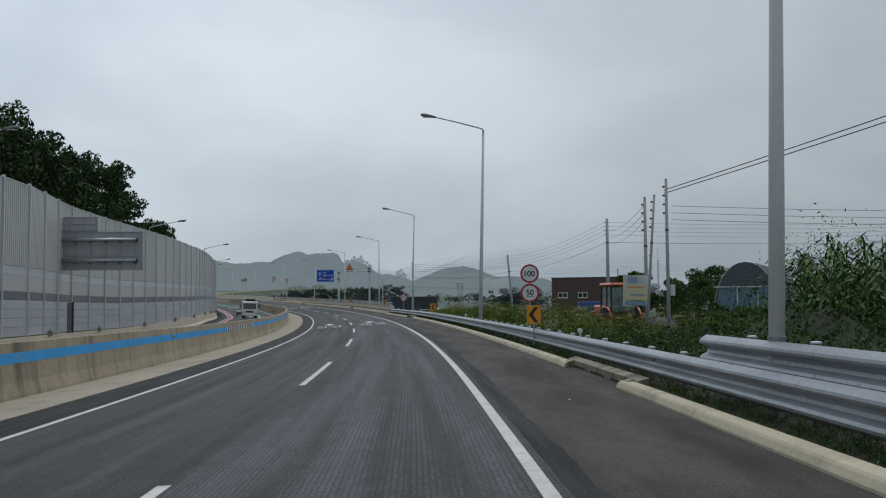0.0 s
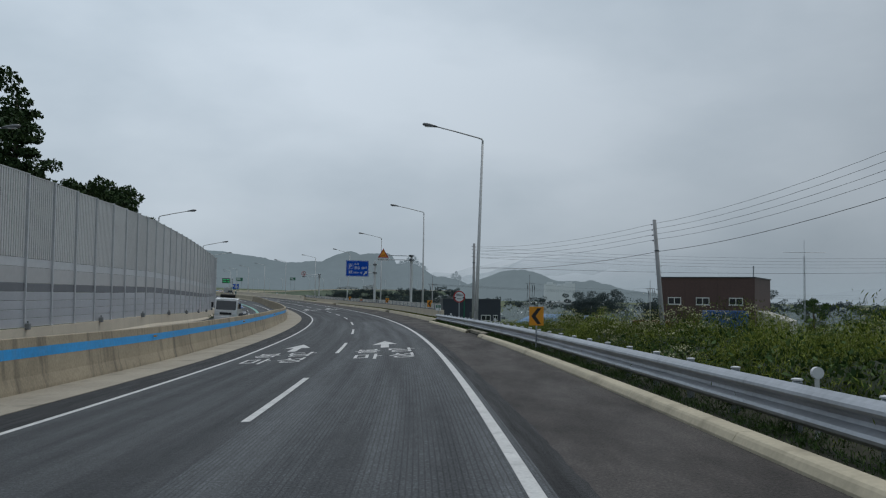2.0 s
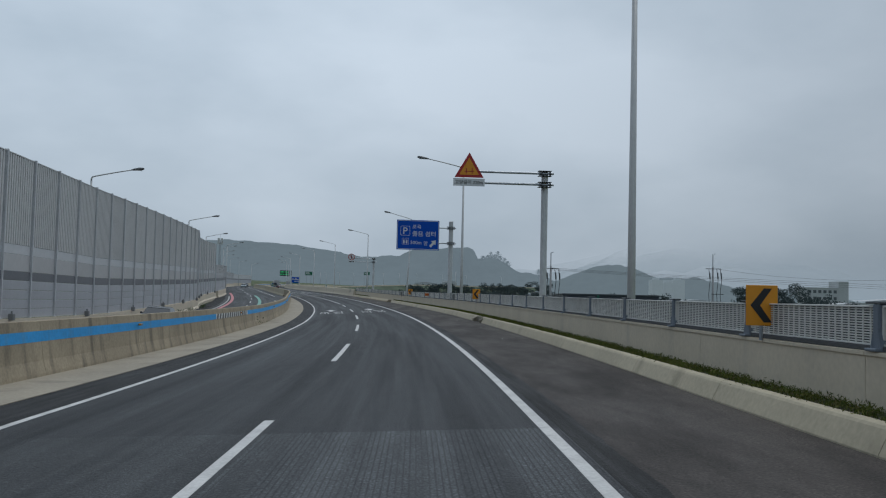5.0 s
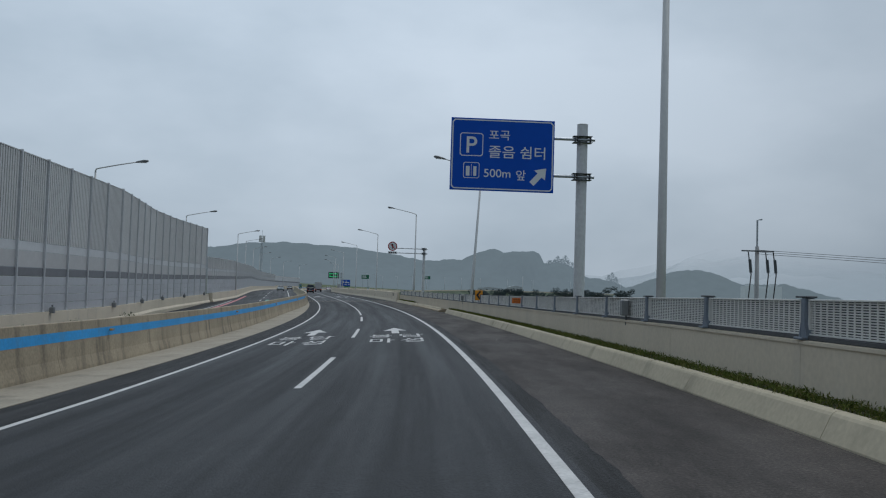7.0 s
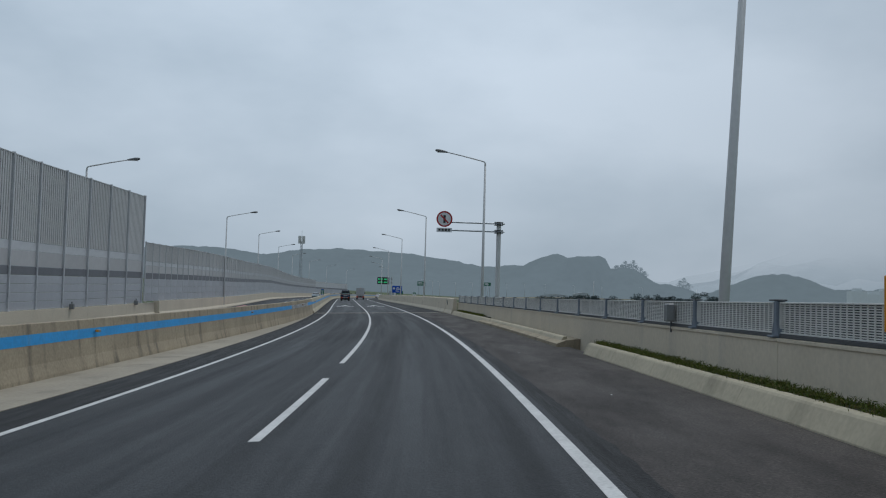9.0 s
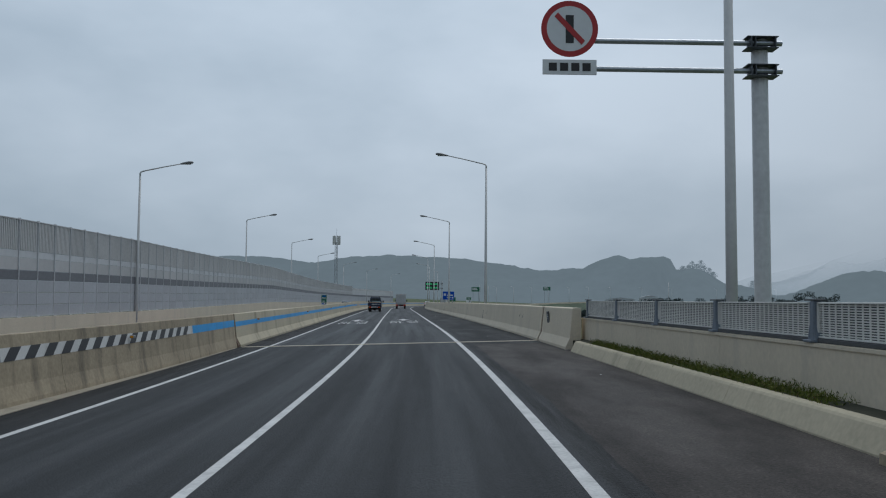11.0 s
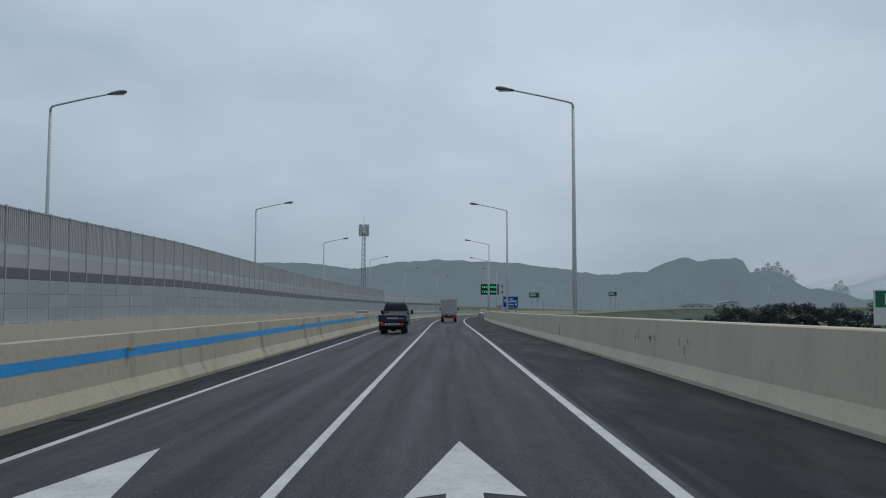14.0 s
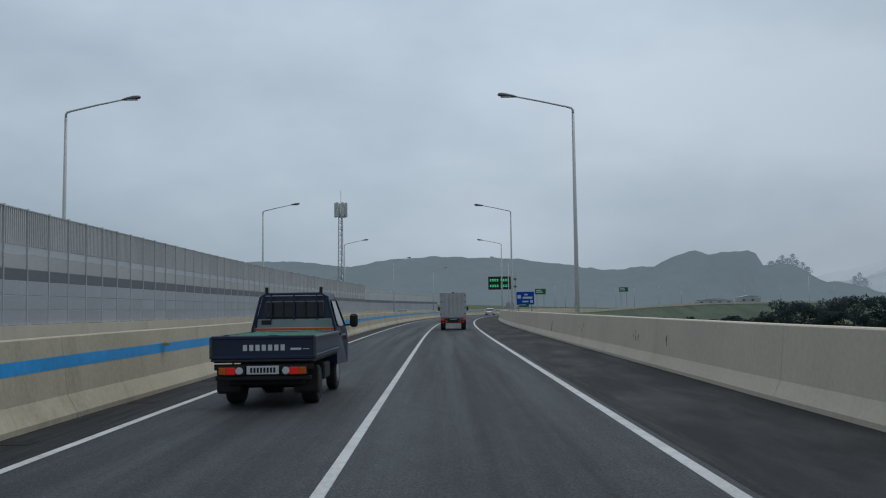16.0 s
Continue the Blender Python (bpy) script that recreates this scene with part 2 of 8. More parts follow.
def asphalt(name, dark, pale, rough=0.58, speck=0.7, streak=(1.5, 0.03), at=(0.36, 0.64), stones=0.35):
    """Rolled asphalt: streaks along the lane, blotches, coarse grain and scattered pale stones."""
    ma = bpy.data.materials.new(name)
    ma.use_nodes = True
    n, l = ma.node_tree.nodes, ma.node_tree.links
    b = n["Principled BSDF"]
    b.inputs["Specular IOR Level"].default_value = 0.30
    uv = n.new("ShaderNodeTexCoord").outputs["UV"]

    def layer(scale, detail, lo, hi, t0, t1, harsh=0.6):
        mp, nz, rg = n.new("ShaderNodeMapping"), n.new("ShaderNodeTexNoise"), n.new("ShaderNodeMapRange")
        mp.inputs["Scale"].default_value = (*scale, 1.0)
        nz.inputs["Scale"].default_value, nz.inputs["Detail"].default_value, nz.inputs["Roughness"].default_value = 1.0, detail, harsh
        rg.inputs["From Min"].default_value, rg.inputs["From Max"].default_value = lo, hi
        rg.inputs["To Min"].default_value, rg.inputs["To Max"].default_value = t0, t1
        l.new(uv, mp.inputs["Vector"])
        l.new(mp.outputs["Vector"], nz.inputs["Vector"])
        l.new(nz.outputs["Fac"], rg.inputs["Value"])
        return rg.outputs["Result"]

    def times(x, y):
        m = n.new("ShaderNodeMath")
        m.operation = "MULTIPLY"
        l.new(x, m.inputs[0])
        l.new(y, m.inputs[1])
        return m.outputs[0]

    long = layer(streak, 6.0, at[0], at[1], 0.0, 1.0)
    grain = layer((34, 26), 4.0, 0.30, 0.70, 1 - speck, 1 + speck)
    blot = layer((3.0, 1.1), 5.0, 0.30, 0.70, 0.74, 1.26, 0.65)
    vo = n.new("ShaderNodeTexVoronoi")
    vo.inputs["Scale"].default_value = 42.0
    l.new(uv, vo.inputs["Vector"])
    sp = n.new("ShaderNodeSeparateColor")
    l.new(vo.outputs["Color"], sp.inputs["Color"])
    st = n.new("ShaderNodeMapRange")
    st.inputs["From Min"].default_value, st.inputs["From Max"].default_value = 0.72, 1.0
    st.inputs["To Min"].default_value, st.inputs["To Max"].default_value = 1 - stones * 0.25, 1 + stones * 2.2
    l.new(sp.outputs["Red"], st.inputs["Value"])
    mx = n.new("ShaderNodeMix")
    mx.data_type = "RGBA"
    mx.inputs["A"].default_value, mx.inputs["B"].default_value = (*dark, 1), (*pale, 1)
    l.new(long, mx.inputs["Factor"])
    sc = n.new("ShaderNodeVectorMath")
    sc.operation = "SCALE"
    l.new(mx.outputs["Result"], sc.inputs[0])
    l.new(times(times(grain, blot), st.outputs["Result"]), sc.inputs["Scale"])
    l.new(sc.outputs["Vector"], b.inputs["Base Color"])
    rr = n.new("ShaderNodeMapRange")
    rr.inputs["To Min"].default_value, rr.inputs["To Max"].default_value = rough + 0.08, rough - 0.06
    l.new(long, rr.inputs["Value"])
    l.new(rr.outputs["Result"], b.inputs["Roughness"])
    bp = n.new("ShaderNodeBump")
    bp.inputs["Strength"].default_value, bp.inputs["Distance"].default_value = 0.7, 0.008
    l.new(grain, bp.inputs["Height"])
    l.new(bp.outputs["Normal"], b.inputs["Normal"])
    return ma


ASPHALT = asphalt("asphalt", (0.0235, 0.0255, 0.0285), (0.041, 0.0445, 0.048), 0.64)
DARK_ASPHALT = asphalt("darker_asphalt", (0.0105, 0.0117, 0.0140), (0.0215, 0.0235, 0.0268), 0.62)
NEW_ASPHALT = asphalt("new_black_asphalt", (0.0095, 0.0104, 0.0122), (0.0165, 0.0178, 0.0200), 0.64)
SEAM = asphalt("fresh_asphalt", (0.0090, 0.0092, 0.0100), (0.0150, 0.0152, 0.0160), 0.70, 0.85, (6.0, 0.25))
SHOULDER = asphalt("shoulder_asphalt", (0.034, 0.0290, 0.0265), (0.060, 0.0505, 0.0450), 0.76, 0.55, (0.8, 0.16), (0.36, 0.60), 0.2)
BRIDGE_SHOULDER = asphalt("dark_bridge_asphalt", (0.0095, 0.0095, 0.0102), (0.027, 0.0265, 0.0265), 0.70, 0.6, (0.9, 0.22), (0.42, 0.68), 0.25)
GUTTER = material("gutter_concrete", (0.33, 0.29, 0.225), 0.85, vary=0.2, grain=12, patch=0.5, bump=0.25, stain=(0.20, 0.18, 0.14), stain_scale=(0.8, 0.8, 0.8))
PAINT = material("road_paint", (0.57, 0.565, 0.55), 0.6, vary=0.22, grain=26, patch=2.0, bump=0.3, stain=(0.36, 0.36, 0.36), stain_scale=(6, 6, 6), stain_at=(0.55, 0.85))
PINK = material("pink_road_paint", (0.55, 0.20, 0.21), 0.6, vary=0.2, grain=20, patch=1.5)
GREEN_P = material("green_road_paint", (0.16, 0.38, 0.31), 0.6, vary=0.2, grain=20, patch=1.5)
CONCRETE = material("concrete", (0.345, 0.288, 0.202), 0.85, vary=0.26, grain=14, patch=0.5, bump=0.25, stain=(0.15, 0.128, 0.095), stain_scale=(2.0, 2.0, 0.22), stain_at=(0.52, 0.72))
CONCRETE_PALE = material("pale_concrete", (0.66, 0.58, 0.455), 0.85, vary=0.10, grain=12, patch=0.5, bump=0.2, stain=(0.52, 0.47, 0.39), stain_scale=(1.1, 1.1, 0.14), stain_at=(0.58, 0.86))
CONCRETE_BEIGE = material("beige_concrete", (0.49, 0.435, 0.32), 0.85, vary=0.16, grain=12, patch=0.4, bump=0.25, stain=(0.22, 0.19, 0.135), stain_scale=(0.9, 0.9, 0.16), stain_at=(0.55, 0.8))
MOSSY = material("mossy_concrete", (0.27, 0.24, 0.185), 0.9, vary=0.3, grain=9, patch=1.2, bump=0.4, stain=(0.11, 0.11, 0.075), stain_scale=(2, 2, 1.2), stain_at=(0.45, 0.65))
BLUE_PAINT = material("blue_paint", (0.013, 0.30, 0.68), 0.55, vary=0.18, grain=10, patch=0.6, stain=(0.06, 0.28, 0.55), stain_scale=(2, 2, 0.6), stain_at=(0.55, 0.8))
BLACK_PAINT = material("black_paint", (0.025, 0.025, 0.028), 0.5, vary=0.2)
WHITE_PAINT = material("white_paint", (0.62, 0.62, 0.60), 0.5, vary=0.12, stain=(0.4, 0.39, 0.36), stain_scale=(2, 2, 1))
PALE_GALV = material("pale_galvanised_steel", (0.60, 0.61, 0.62), 0.5, 0.15, vary=0.14, grain=9, patch=0.8, bump=0.06)
GALV = material("galvanised_steel", (0.38, 0.41, 0.44), 0.42, 0.75, vary=0.22, grain=18, patch=1.2, bump=0.08)
POLE = material("grey_painted_steel", (0.56, 0.565, 0.56), 0.5, 0.15, vary=0.08, grain=10, patch=0.8, bump=0.05)
RAIL_STEEL = material("weathered_rail_steel", (0.34, 0.36, 0.39), 0.45, 0.4, vary=0.2, grain=9, patch=0.8, bump=0.06, stain=(0.33, 0.35, 0.38), stain_scale=(0.6, 0.6, 2.0))
DARK_STEEL = material("dark_steel", (0.09, 0.10, 0.11), 0.5, 0.5, vary=0.2)
PANEL = material("grey_noise_panel", (0.45, 0.465, 0.49), 0.5, 0.1, vary=0.10, grain=8, patch=0.5, bump=0.05, object_vary=0.06)
PANEL_DARK = material("dark_noise_panel", (0.17, 0.175, 0.19), 0.5, 0.1, vary=0.12, grain=8, patch=0.5, object_vary=0.05)
PANEL_CLEAR = material("milky_acrylic", (0.57, 0.58, 0.59), 0.3, vary=0.08, grain=3, patch=0.3, bump=0.02, object_vary=0.07)
PANEL_DULL = material("dull_milky_acrylic", (0.50, 0.495, 0.49), 0.35, vary=0.08, grain=3, patch=0.3, bump=0.02, object_vary=0.06)
PANEL_RIB = material("ribbed_grey_panel", (0.58, 0.58, 0.57), 0.5, 0.1, vary=0.12, grain=6, patch=0.25, bump=0.04, object_vary=0.06)
EARTH = material("meadow_ground", (0.075, 0.10, 0.04), 0.95, vary=0.4, grain=1.2, patch=0.05, bump=0.6, stain=(0.13, 0.11, 0.07), stain_scale=(0.05, 0.05, 0.05))


def grooved(base):
    """Asphalt with fine grooves sawn along the lane."""
    ma = base.copy()
    ma.name = "grooved_asphalt"
    n, l = ma.node_tree.nodes, ma.node_tree.links
    b = n["Principled BSDF"]
    co = n.new("ShaderNodeTexCoord")
    mp = n.new("ShaderNodeMapping")
    mp.inputs["Scale"].default_value = (1, 0.0, 1)
    wv = n.new("ShaderNodeTexWave")
    wv.inputs["Scale"].default_value = 5.2
    wv.inputs["Distortion"].default_value = 0.0
    nz = n.new("ShaderNodeTexNoise")
    nz.inputs["Scale"].default_value = 1.0
    m2 = n.new("ShaderNodeMapping")
    m2.inputs["Scale"].default_value = (2.5, 0.08, 1)
    l.new(co.outputs["UV"], mp.inputs["Vector"])
    l.new(mp.outputs["Vector"], wv.inputs["Vector"])
    l.new(co.outputs["UV"], m2.inputs["Vector"])
    l.new(m2.outputs["Vector"], nz.inputs["Vector"])
    cut = n.new("ShaderNodeMapRange")
    cut.inputs["From Min"].default_value, cut.inputs["From Max"].default_value = 0.36, 0.50
    cut.inputs["To Min"].default_value, cut.inputs["To Max"].default_value = 0.0, 1.0
    l.new(nz.outputs["Fac"], cut.inputs["Value"])
    gv = n.new("ShaderNodeMapRange")
    gv.inputs["From Min"].default_value, gv.inputs["From Max"].default_value = 0.0, 0.35
    gv.inputs["To Min"].default_value, gv.inputs["To Max"].default_value = 0.75, 1.75
    l.new(wv.outputs["Fac"], gv.inputs["Value"])
    mx = n.new("ShaderNodeMix")
    mx.inputs["A"].default_value = 1.0
    l.new(cut.outputs["Result"], mx.inputs["Factor"])
    l.new(gv.outputs["Result"], mx.inputs["B"])
    old = b.inputs["Base Color"].links[0].from_socket
    sc = n.new("ShaderNodeVectorMath")
    sc.operation = "SCALE"
    l.new(old, sc.inputs[0])
    l.new(mx.outputs["Result"], sc.inputs["Scale"])
    l.new(sc.outputs["Vector"], b.inputs["Base Color"])
    return ma


GROOVED = grooved(ASPHALT)


# ---- carriageways
def surface(name, offs, s0, s1, mat, label, category="road", h=0.0, step=2.0):
    """A paved strip with its lengths as texture coordinates; offs(s) gives its edges."""
    n = round((s1 - s0) / step)
    k = 4
    verts, faces, uv = [], [], []
    for i in range(n + 1):
        s = s0 + (s1 - s0) * i / n
        a, b = offs(s) if callable(offs) else offs
        for j in range(k + 1):
            o = a + (b - a) * j / k
            verts.append(tuple(spot(s, o, h)))
            uv.append((o, s))
    for i in range(n):
        for j in range(k):
            p = i * (k + 1) + j
            faces.append((p, p + 1, p + k + 2, p + k + 1))
    base = len(verts)
    for i in range(n + 1):
        s = s0 + (s1 - s0) * i / n
        a, b = offs(s) if callable(offs) else offs
        for o in (a, b):
            verts.append(tuple(spot(s, o, h - 0.25)))
            uv.append((o, s))
    for i in range(n):
        q = base + 2 * i
        faces.append((q, i * (k + 1), (i + 1) * (k + 1), q + 2))
        faces.append((i * (k + 1) + k, q + 1, q + 3, (i + 1) * (k + 1) + k))
    me = bpy.data.meshes.new(name)
    me.from_pydata(verts, [], faces)
    layer = me.uv_layers.new(name="road")
    flat = []
    for p in me.polygons:
        for v in p.vertices:
            flat += uv[v]
    layer.data.foreach_set("uv", flat)
    me.materials.append(mat)
    return tagged(new(name, me), label, category, "", "structure")


END = 980.0
surface("road", (-5.78, -2.04), -40, 128, ASPHALT, "dark worn asphalt of the inner driving lane")
surface("road", (-5.78, -2.04), 128, 246, DARK_ASPHALT, "newer dark asphalt of the inner driving lane")
surface("road", (-2.04, 1.6), -40, 128, GROOVED, "dark asphalt lane with fine grooves sawn along it")
surface("road", (-2.04, 1.6), 128, 246, DARK_ASPHALT, "newer dark asphalt of the outer driving lane")
surface("road", (-5.78, 1.6), 246, 290.4, NEW_ASPHALT, "newer, darker asphalt before the bridge")
surface("road", (-5.78, 1.6), 290.4, END, ASPHALT, "worn asphalt of the bridge's lanes")


def ragged(s):
    """Where the newer strip's torn edge meets the shoulder."""
    return 1.91 + 0.07 * noise.noise(Vector((s * 0.11, 0.3, 0))) + 0.05 * noise.noise(Vector((s * 0.55, 4.0, 0))) + 0.045 * noise.noise(Vector((s * 1.9, 9.0, 0)))


for a, b, step in ((-40, 360, 0.25), (360, END, 2.0)):
    surface("road", lambda s: (1.6, ragged(s)), a, b, SEAM, "strip of newer, darker asphalt beside the edge line", step=step)
surface("road_shoulder", lambda s: (ragged(s), 4.6), -40, 288, SHOULDER, "brownish grey asphalt hard shoulder with stains", "shoulder", step=0.25)
for a, b, step in ((288, 360, 0.25), (360, END, 2.0)):
    surface("road_shoulder", lambda s: (ragged(s), 4.6), a, b, BRIDGE_SHOULDER, "dark patched asphalt shoulder on the bridge", "shoulder", step=step)


def ease(s, a, b):
    """A smooth step from 0 at a to 1 at b."""
    t = min(max((s - a) / (b - a), 0), 1)
    return t * t * (3 - 2 * t)


def median(s):
    return 1.62 * ease(s, 232, 288) - 0.32


surface("road", lambda s: (-6.85 - 0.05, -5.78), -40, END, SEAM, "narrow dark asphalt strip along the median")
surface("gutter", lambda s: (-8.3 + median(s), -6.85 + 0.05 * ease(s, 250, 288)), -40, 290, GUTTER, "stained beige concrete gutter at the foot of the median barrier", "gutter", h=0.012)
surface("road", lambda s: (-18.0, -8.74 + median(s)), -40, END, ASPHALT, "asphalt of the opposite carriageway")
surface("road_shoulder", (-19.6, -18.0), -40, END, SEAM, "dark asphalt shoulder below the noise wall", "shoulder")


def stripe(name, off, wide, s0, s1, mat=PAINT, label="white painted edge line, slightly worn", parent=None):
    g = Geo().sweep([(off - wide / 2, 0.004), (off + wide / 2, 0.004), (off + wide / 2, -0.02), (off - wide / 2, -0.02)], s0, s1, 2.0)
    if parent:
        return part(name, g, mat, parent)
    return single(name, g, mat, label, "road line", kind="structure")


stripe("edge_line", 1.43, 0.15, -40, END)
stripe("edge_line", -5.69, 0.13, -40, END)
stripe("lane_line", -2.17, 0.13, 233.5, END, label="solid white painted line between the lanes")
stripe("edge_line", -10.1 + 0.9, 0.15, 288, END, label="white painted edge line of the opposite carriageway")
stripe("edge_line", -10.1, 0.15, -40, 262, label="white painted edge line of the opposite carriageway")
stripe("edge_line", -17.3, 0.18, -40, 296, label="white painted outer edge line of the opposite carriageway")
stripe("guide_line", -16.7, 0.45, -40, 330, PINK, "faded pink guide line painted on the opposite lane")
stripe("guide_line", -12.4, 0.45, -40, 300, GREEN_P, "faded green guide line painted on the opposite lane")
dashes = thing("lane_dashes", "broken white line between two driving lanes", "road line", kind="structure")
for i in range(-3, 11):
    stripe("dash", -2.17, 0.14, 20.7 + 20 * i, 20.7 + 20 * i + 8.5, parent=dashes)
dashes2 = thing("lane_dashes", "broken white line on the opposite carriageway", "road line", kind="structure")
for i in range(-2, 30):
    stripe("dash", -13.8 + 0.5 * ease(20 * i, 232, 288), 0.15, 12 + 20 * i, 20 + 20 * i, parent=dashes2)

# ---- expansion joint at the bridge's start
JOINT = 290.8


def skew(off):
    """The joint runs a little aslant."""
    return JOINT - 0.085 * (off + 6.7)


g = Geo()
for o in (-0.22, 0.06):
    a, b = -6.7, 4.4
    top = [spot(skew(a) + o, a, 0.008), spot(skew(b) + o, b, 0.008), spot(skew(b) + o + 0.16, b, 0.008), spot(skew(a) + o + 0.16, a, 0.008)]
    g.add(top + [p - Vector((0, 0, 0.06)) for p in top], [(0, 1, 2, 3), (0, 4, 5, 1), (1, 5, 6, 2), (2, 6, 7, 3), (3, 7, 4, 0)])
joint = single("expansion_joint", g, CONCRETE_PALE, "two pale strips of a bridge expansion joint across the road", "expansion joint", kind="structure")
g = Geo()
for i in range(90):
    o = -6.6 + i * 0.122
    j = skew(o)
    g.add([spot(j - 0.055, o, 0.012), spot(j - 0.055, o + 0.07, 0.012), spot(j + 0.055, o + 0.10, 0.012), spot(j + 0.055, o + 0.03, 0.012)], [(0, 1, 2, 3)])
part("steel_teeth", g, DARK_STEEL, joint, "dark steel finger teeth")

# ---- median barrier with its blue stripe
MED = [(-8.1, 0.0), (-8.1, 0.08), (-8.26, 0.36), (-8.37, 1.25), (-8.385, 1.265), (-8.575, 1.265), (-8.59, 1.25), (-8.69, 0.36), (-8.85, 0.08), (-8.85, 0.0), (-8.85, -0.3), (-8.1, -0.3)]
MED_FLAT = [(-8.17, 0.0), (-8.18, 0.08)] + MED[2:8] + [(-8.85, -0.3), (-8.17, -0.3)]
barrier = thing("median_barrier", "stained concrete median barrier with a painted blue stripe", "barrier", kind="structure")
s = -38.0
while s < 860:
    long = 8.0 if s < 520 else 40.0
    if abs(s + long - JOINT) < 4.5:
        long = JOINT - 0.12 - s
        part("barrier_unit", Geo().sweep(MED_FLAT, s, s + long, 2.0, median), CONCRETE, barrier)
        s = JOINT + 0.12
        continue
    part("barrier_unit", Geo().sweep(MED_FLAT if s < JOINT else MED, s, s + long - 0.014, 2.0, median), CONCRETE if s < JOINT else CONCRETE_BEIGE, barrier)
    s += long
HATCH = ((49, 60.5), (160, 171.5), (271.5, 284), (394, 404.5))


def face_off(h):
    return -8.26 - 0.10 * (h - 0.36) / 0.80


def on_face(h0, h1, proud=0.004):
    a, b = face_off(h0), face_off(h1)
    return [(a + proud, h0), (b + proud, h1), (b - 0.02, h1), (a - 0.02, h0)]


edges = [-38.0] + [e for pair in HATCH for e in pair] + [860.0]
for a, b in zip(edges[::2], edges[1::2]):
    cuts = [(a, JOINT - 0.15), (JOINT + 0.15, b)] if a < JOINT < b else [(a, b)]
    for c, d in cuts:
        part("blue_stripe", Geo().sweep(on_face(0.775, 0.965) if c > JOINT else on_face(0.79, 1.03), c, d, 2.0, median), BLUE_PAINT, barrier, "bright blue painted stripe")
for a, b in HATCH:
    g, w = Geo(), Geo()
    part("white_panel", Geo().sweep(on_face(0.79, 1.03), a + 0.02, b - 0.02, 2.0, median), WHITE_PAINT, barrier, "white field of a hazard marking")
    n = int((b - a) / 0.82)
    for i in range(n):
        c = a + 0.1 + i * (b - a - 0.5) / n
        q = [(c, 0.79), (c + 0.42, 0.79), (c + 0.72, 1.03), (c + 0.30, 1.03)]
        g.add([spot(p, face_off(h) + 0.008 + median(p), h) for p, h in q], [(0, 1, 2, 3)])
    part("black_hatching", g, BLACK_PAINT, barrier, "black slanting bars of the hazard marking")

# ---- kerb, parapet and right-hand barrier
KERB = [(4.35, -0.1), (4.36, 0.02), (4.48, 0.26), (4.505, 0.29), (4.54, 0.305), (4.62, 0.305), (4.63, -0.1)]
LOW_KERB = [(3.88, -0.1), (3.89, 0.03), (3.93, 0.095), (3.955, 0.12), (3.99, 0.13), (4.14, 0.13), (4.16, -0.1)]
kerb = thing("kerb", "low weathered concrete kerb along the shoulder", "kerb", kind="structure")
GAPS = ((16.4, 21.8), (89.5, 95.5), (165.5, 168.0), (235.0, 239.0))
s = -38.0
while s < 283:
    e = s + 5.0
    for a, b in GAPS:
        if s < a < e:
            e = a
        if a <= s < b:
            s = b
            e = s + 5.0
    part("kerb_stone", Geo().sweep(LOW_KERB if s < 119 else KERB, s, min(e, 282.5) - 0.012, 2.5), CONCRETE_BEIGE, kerb)
    s = e
for a, b in GAPS[:2]:
    g = Geo().sweep([(4.14, -0.3), (4.14, 0.16), (4.34, 0.20), (4.34, -0.3)], a - 0.6, b + 0.8, 1.0)
    g.sweep([(3.93, -0.3), (3.96, 0.12), (4.2, 0.18), (4.2, -0.3)], a - 0.3, a, 0.4)
    g.sweep([(3.93, -0.3), (3.96, 0.12), (4.2, 0.18), (4.2, -0.3)], b, b + 0.5, 0.4)
    single("drain_inlet", g, MOSSY, "weathered mossy concrete drain inlet set into the kerb", "drain", group="drain inlets by the kerb")
for a, b in GAPS[2:3]:
    g = Geo().sweep([(4.50, -0.3), (4.50, 0.27), (4.70, 0.30), (4.70, -0.3)], a - 0.6, b + 0.8, 1.0)
    g.sweep([(4.25, -0.3), (4.28, 0.16), (4.54, 0.28), (4.54, -0.3)], a - 0.3, a + 0.0, 0.4)
    g.sweep([(4.25, -0.3), (4.28, 0.16), (4.54, 0.28), (4.54, -0.3)], b, b + 0.5, 0.4)
    single("drain_inlet", g, MOSSY, "weathered mossy concrete drain inlet set into the kerb", "drain", group="drain inlets by the kerb")
single("concrete_apron", Geo().sweep([(4.20, -0.2), (4.22, 0.10), (4.5, 0.2), (4.97, 0.24), (4.97, -0.2)], 238.6, 264, 2.0), CONCRETE, "worn concrete apron between kerb and parapet", "pavement", kind="structure")
parapet = thing("parapet", "pale concrete parapet wall with water stains", "wall", kind="structure")
s = 121.0
while s < 283.9:
    e = min(s + 6.0, 284.1)
    part("wall_unit", Geo().sweep([(4.98, -0.6), (4.98, 0.90), (4.96, 0.905), (4.96, 0.95), (5.18, 0.95), (5.18, -0.6)], s, e - 0.012, 2.0), CONCRETE_PALE, parapet)
    s = e
RIGHT = [(4.38, -0.3), (4.38, 0.08), (4.51, 0.34), (4.60, 1.24), (4.62, 1.262), (4.86, 1.262), (4.86, -0.3)]
bridge_rail = thing("bridge_barrier", "pale concrete bridge barrier with a flared, stained foot", "barrier", kind="structure")
part("barrier_unit", Geo().sweep(RIGHT, 283.5, JOINT - 1.36, 1.5), CONCRETE_PALE, bridge_rail)
s = JOINT - 1.04
while s < 860:
    e = s + (10.0 if s < 500 else 40.0)
    part("barrier_unit", Geo().sweep(RIGHT, s, e - 0.016, 2.0), CONCRETE_PALE, bridge_rail)
    s = e

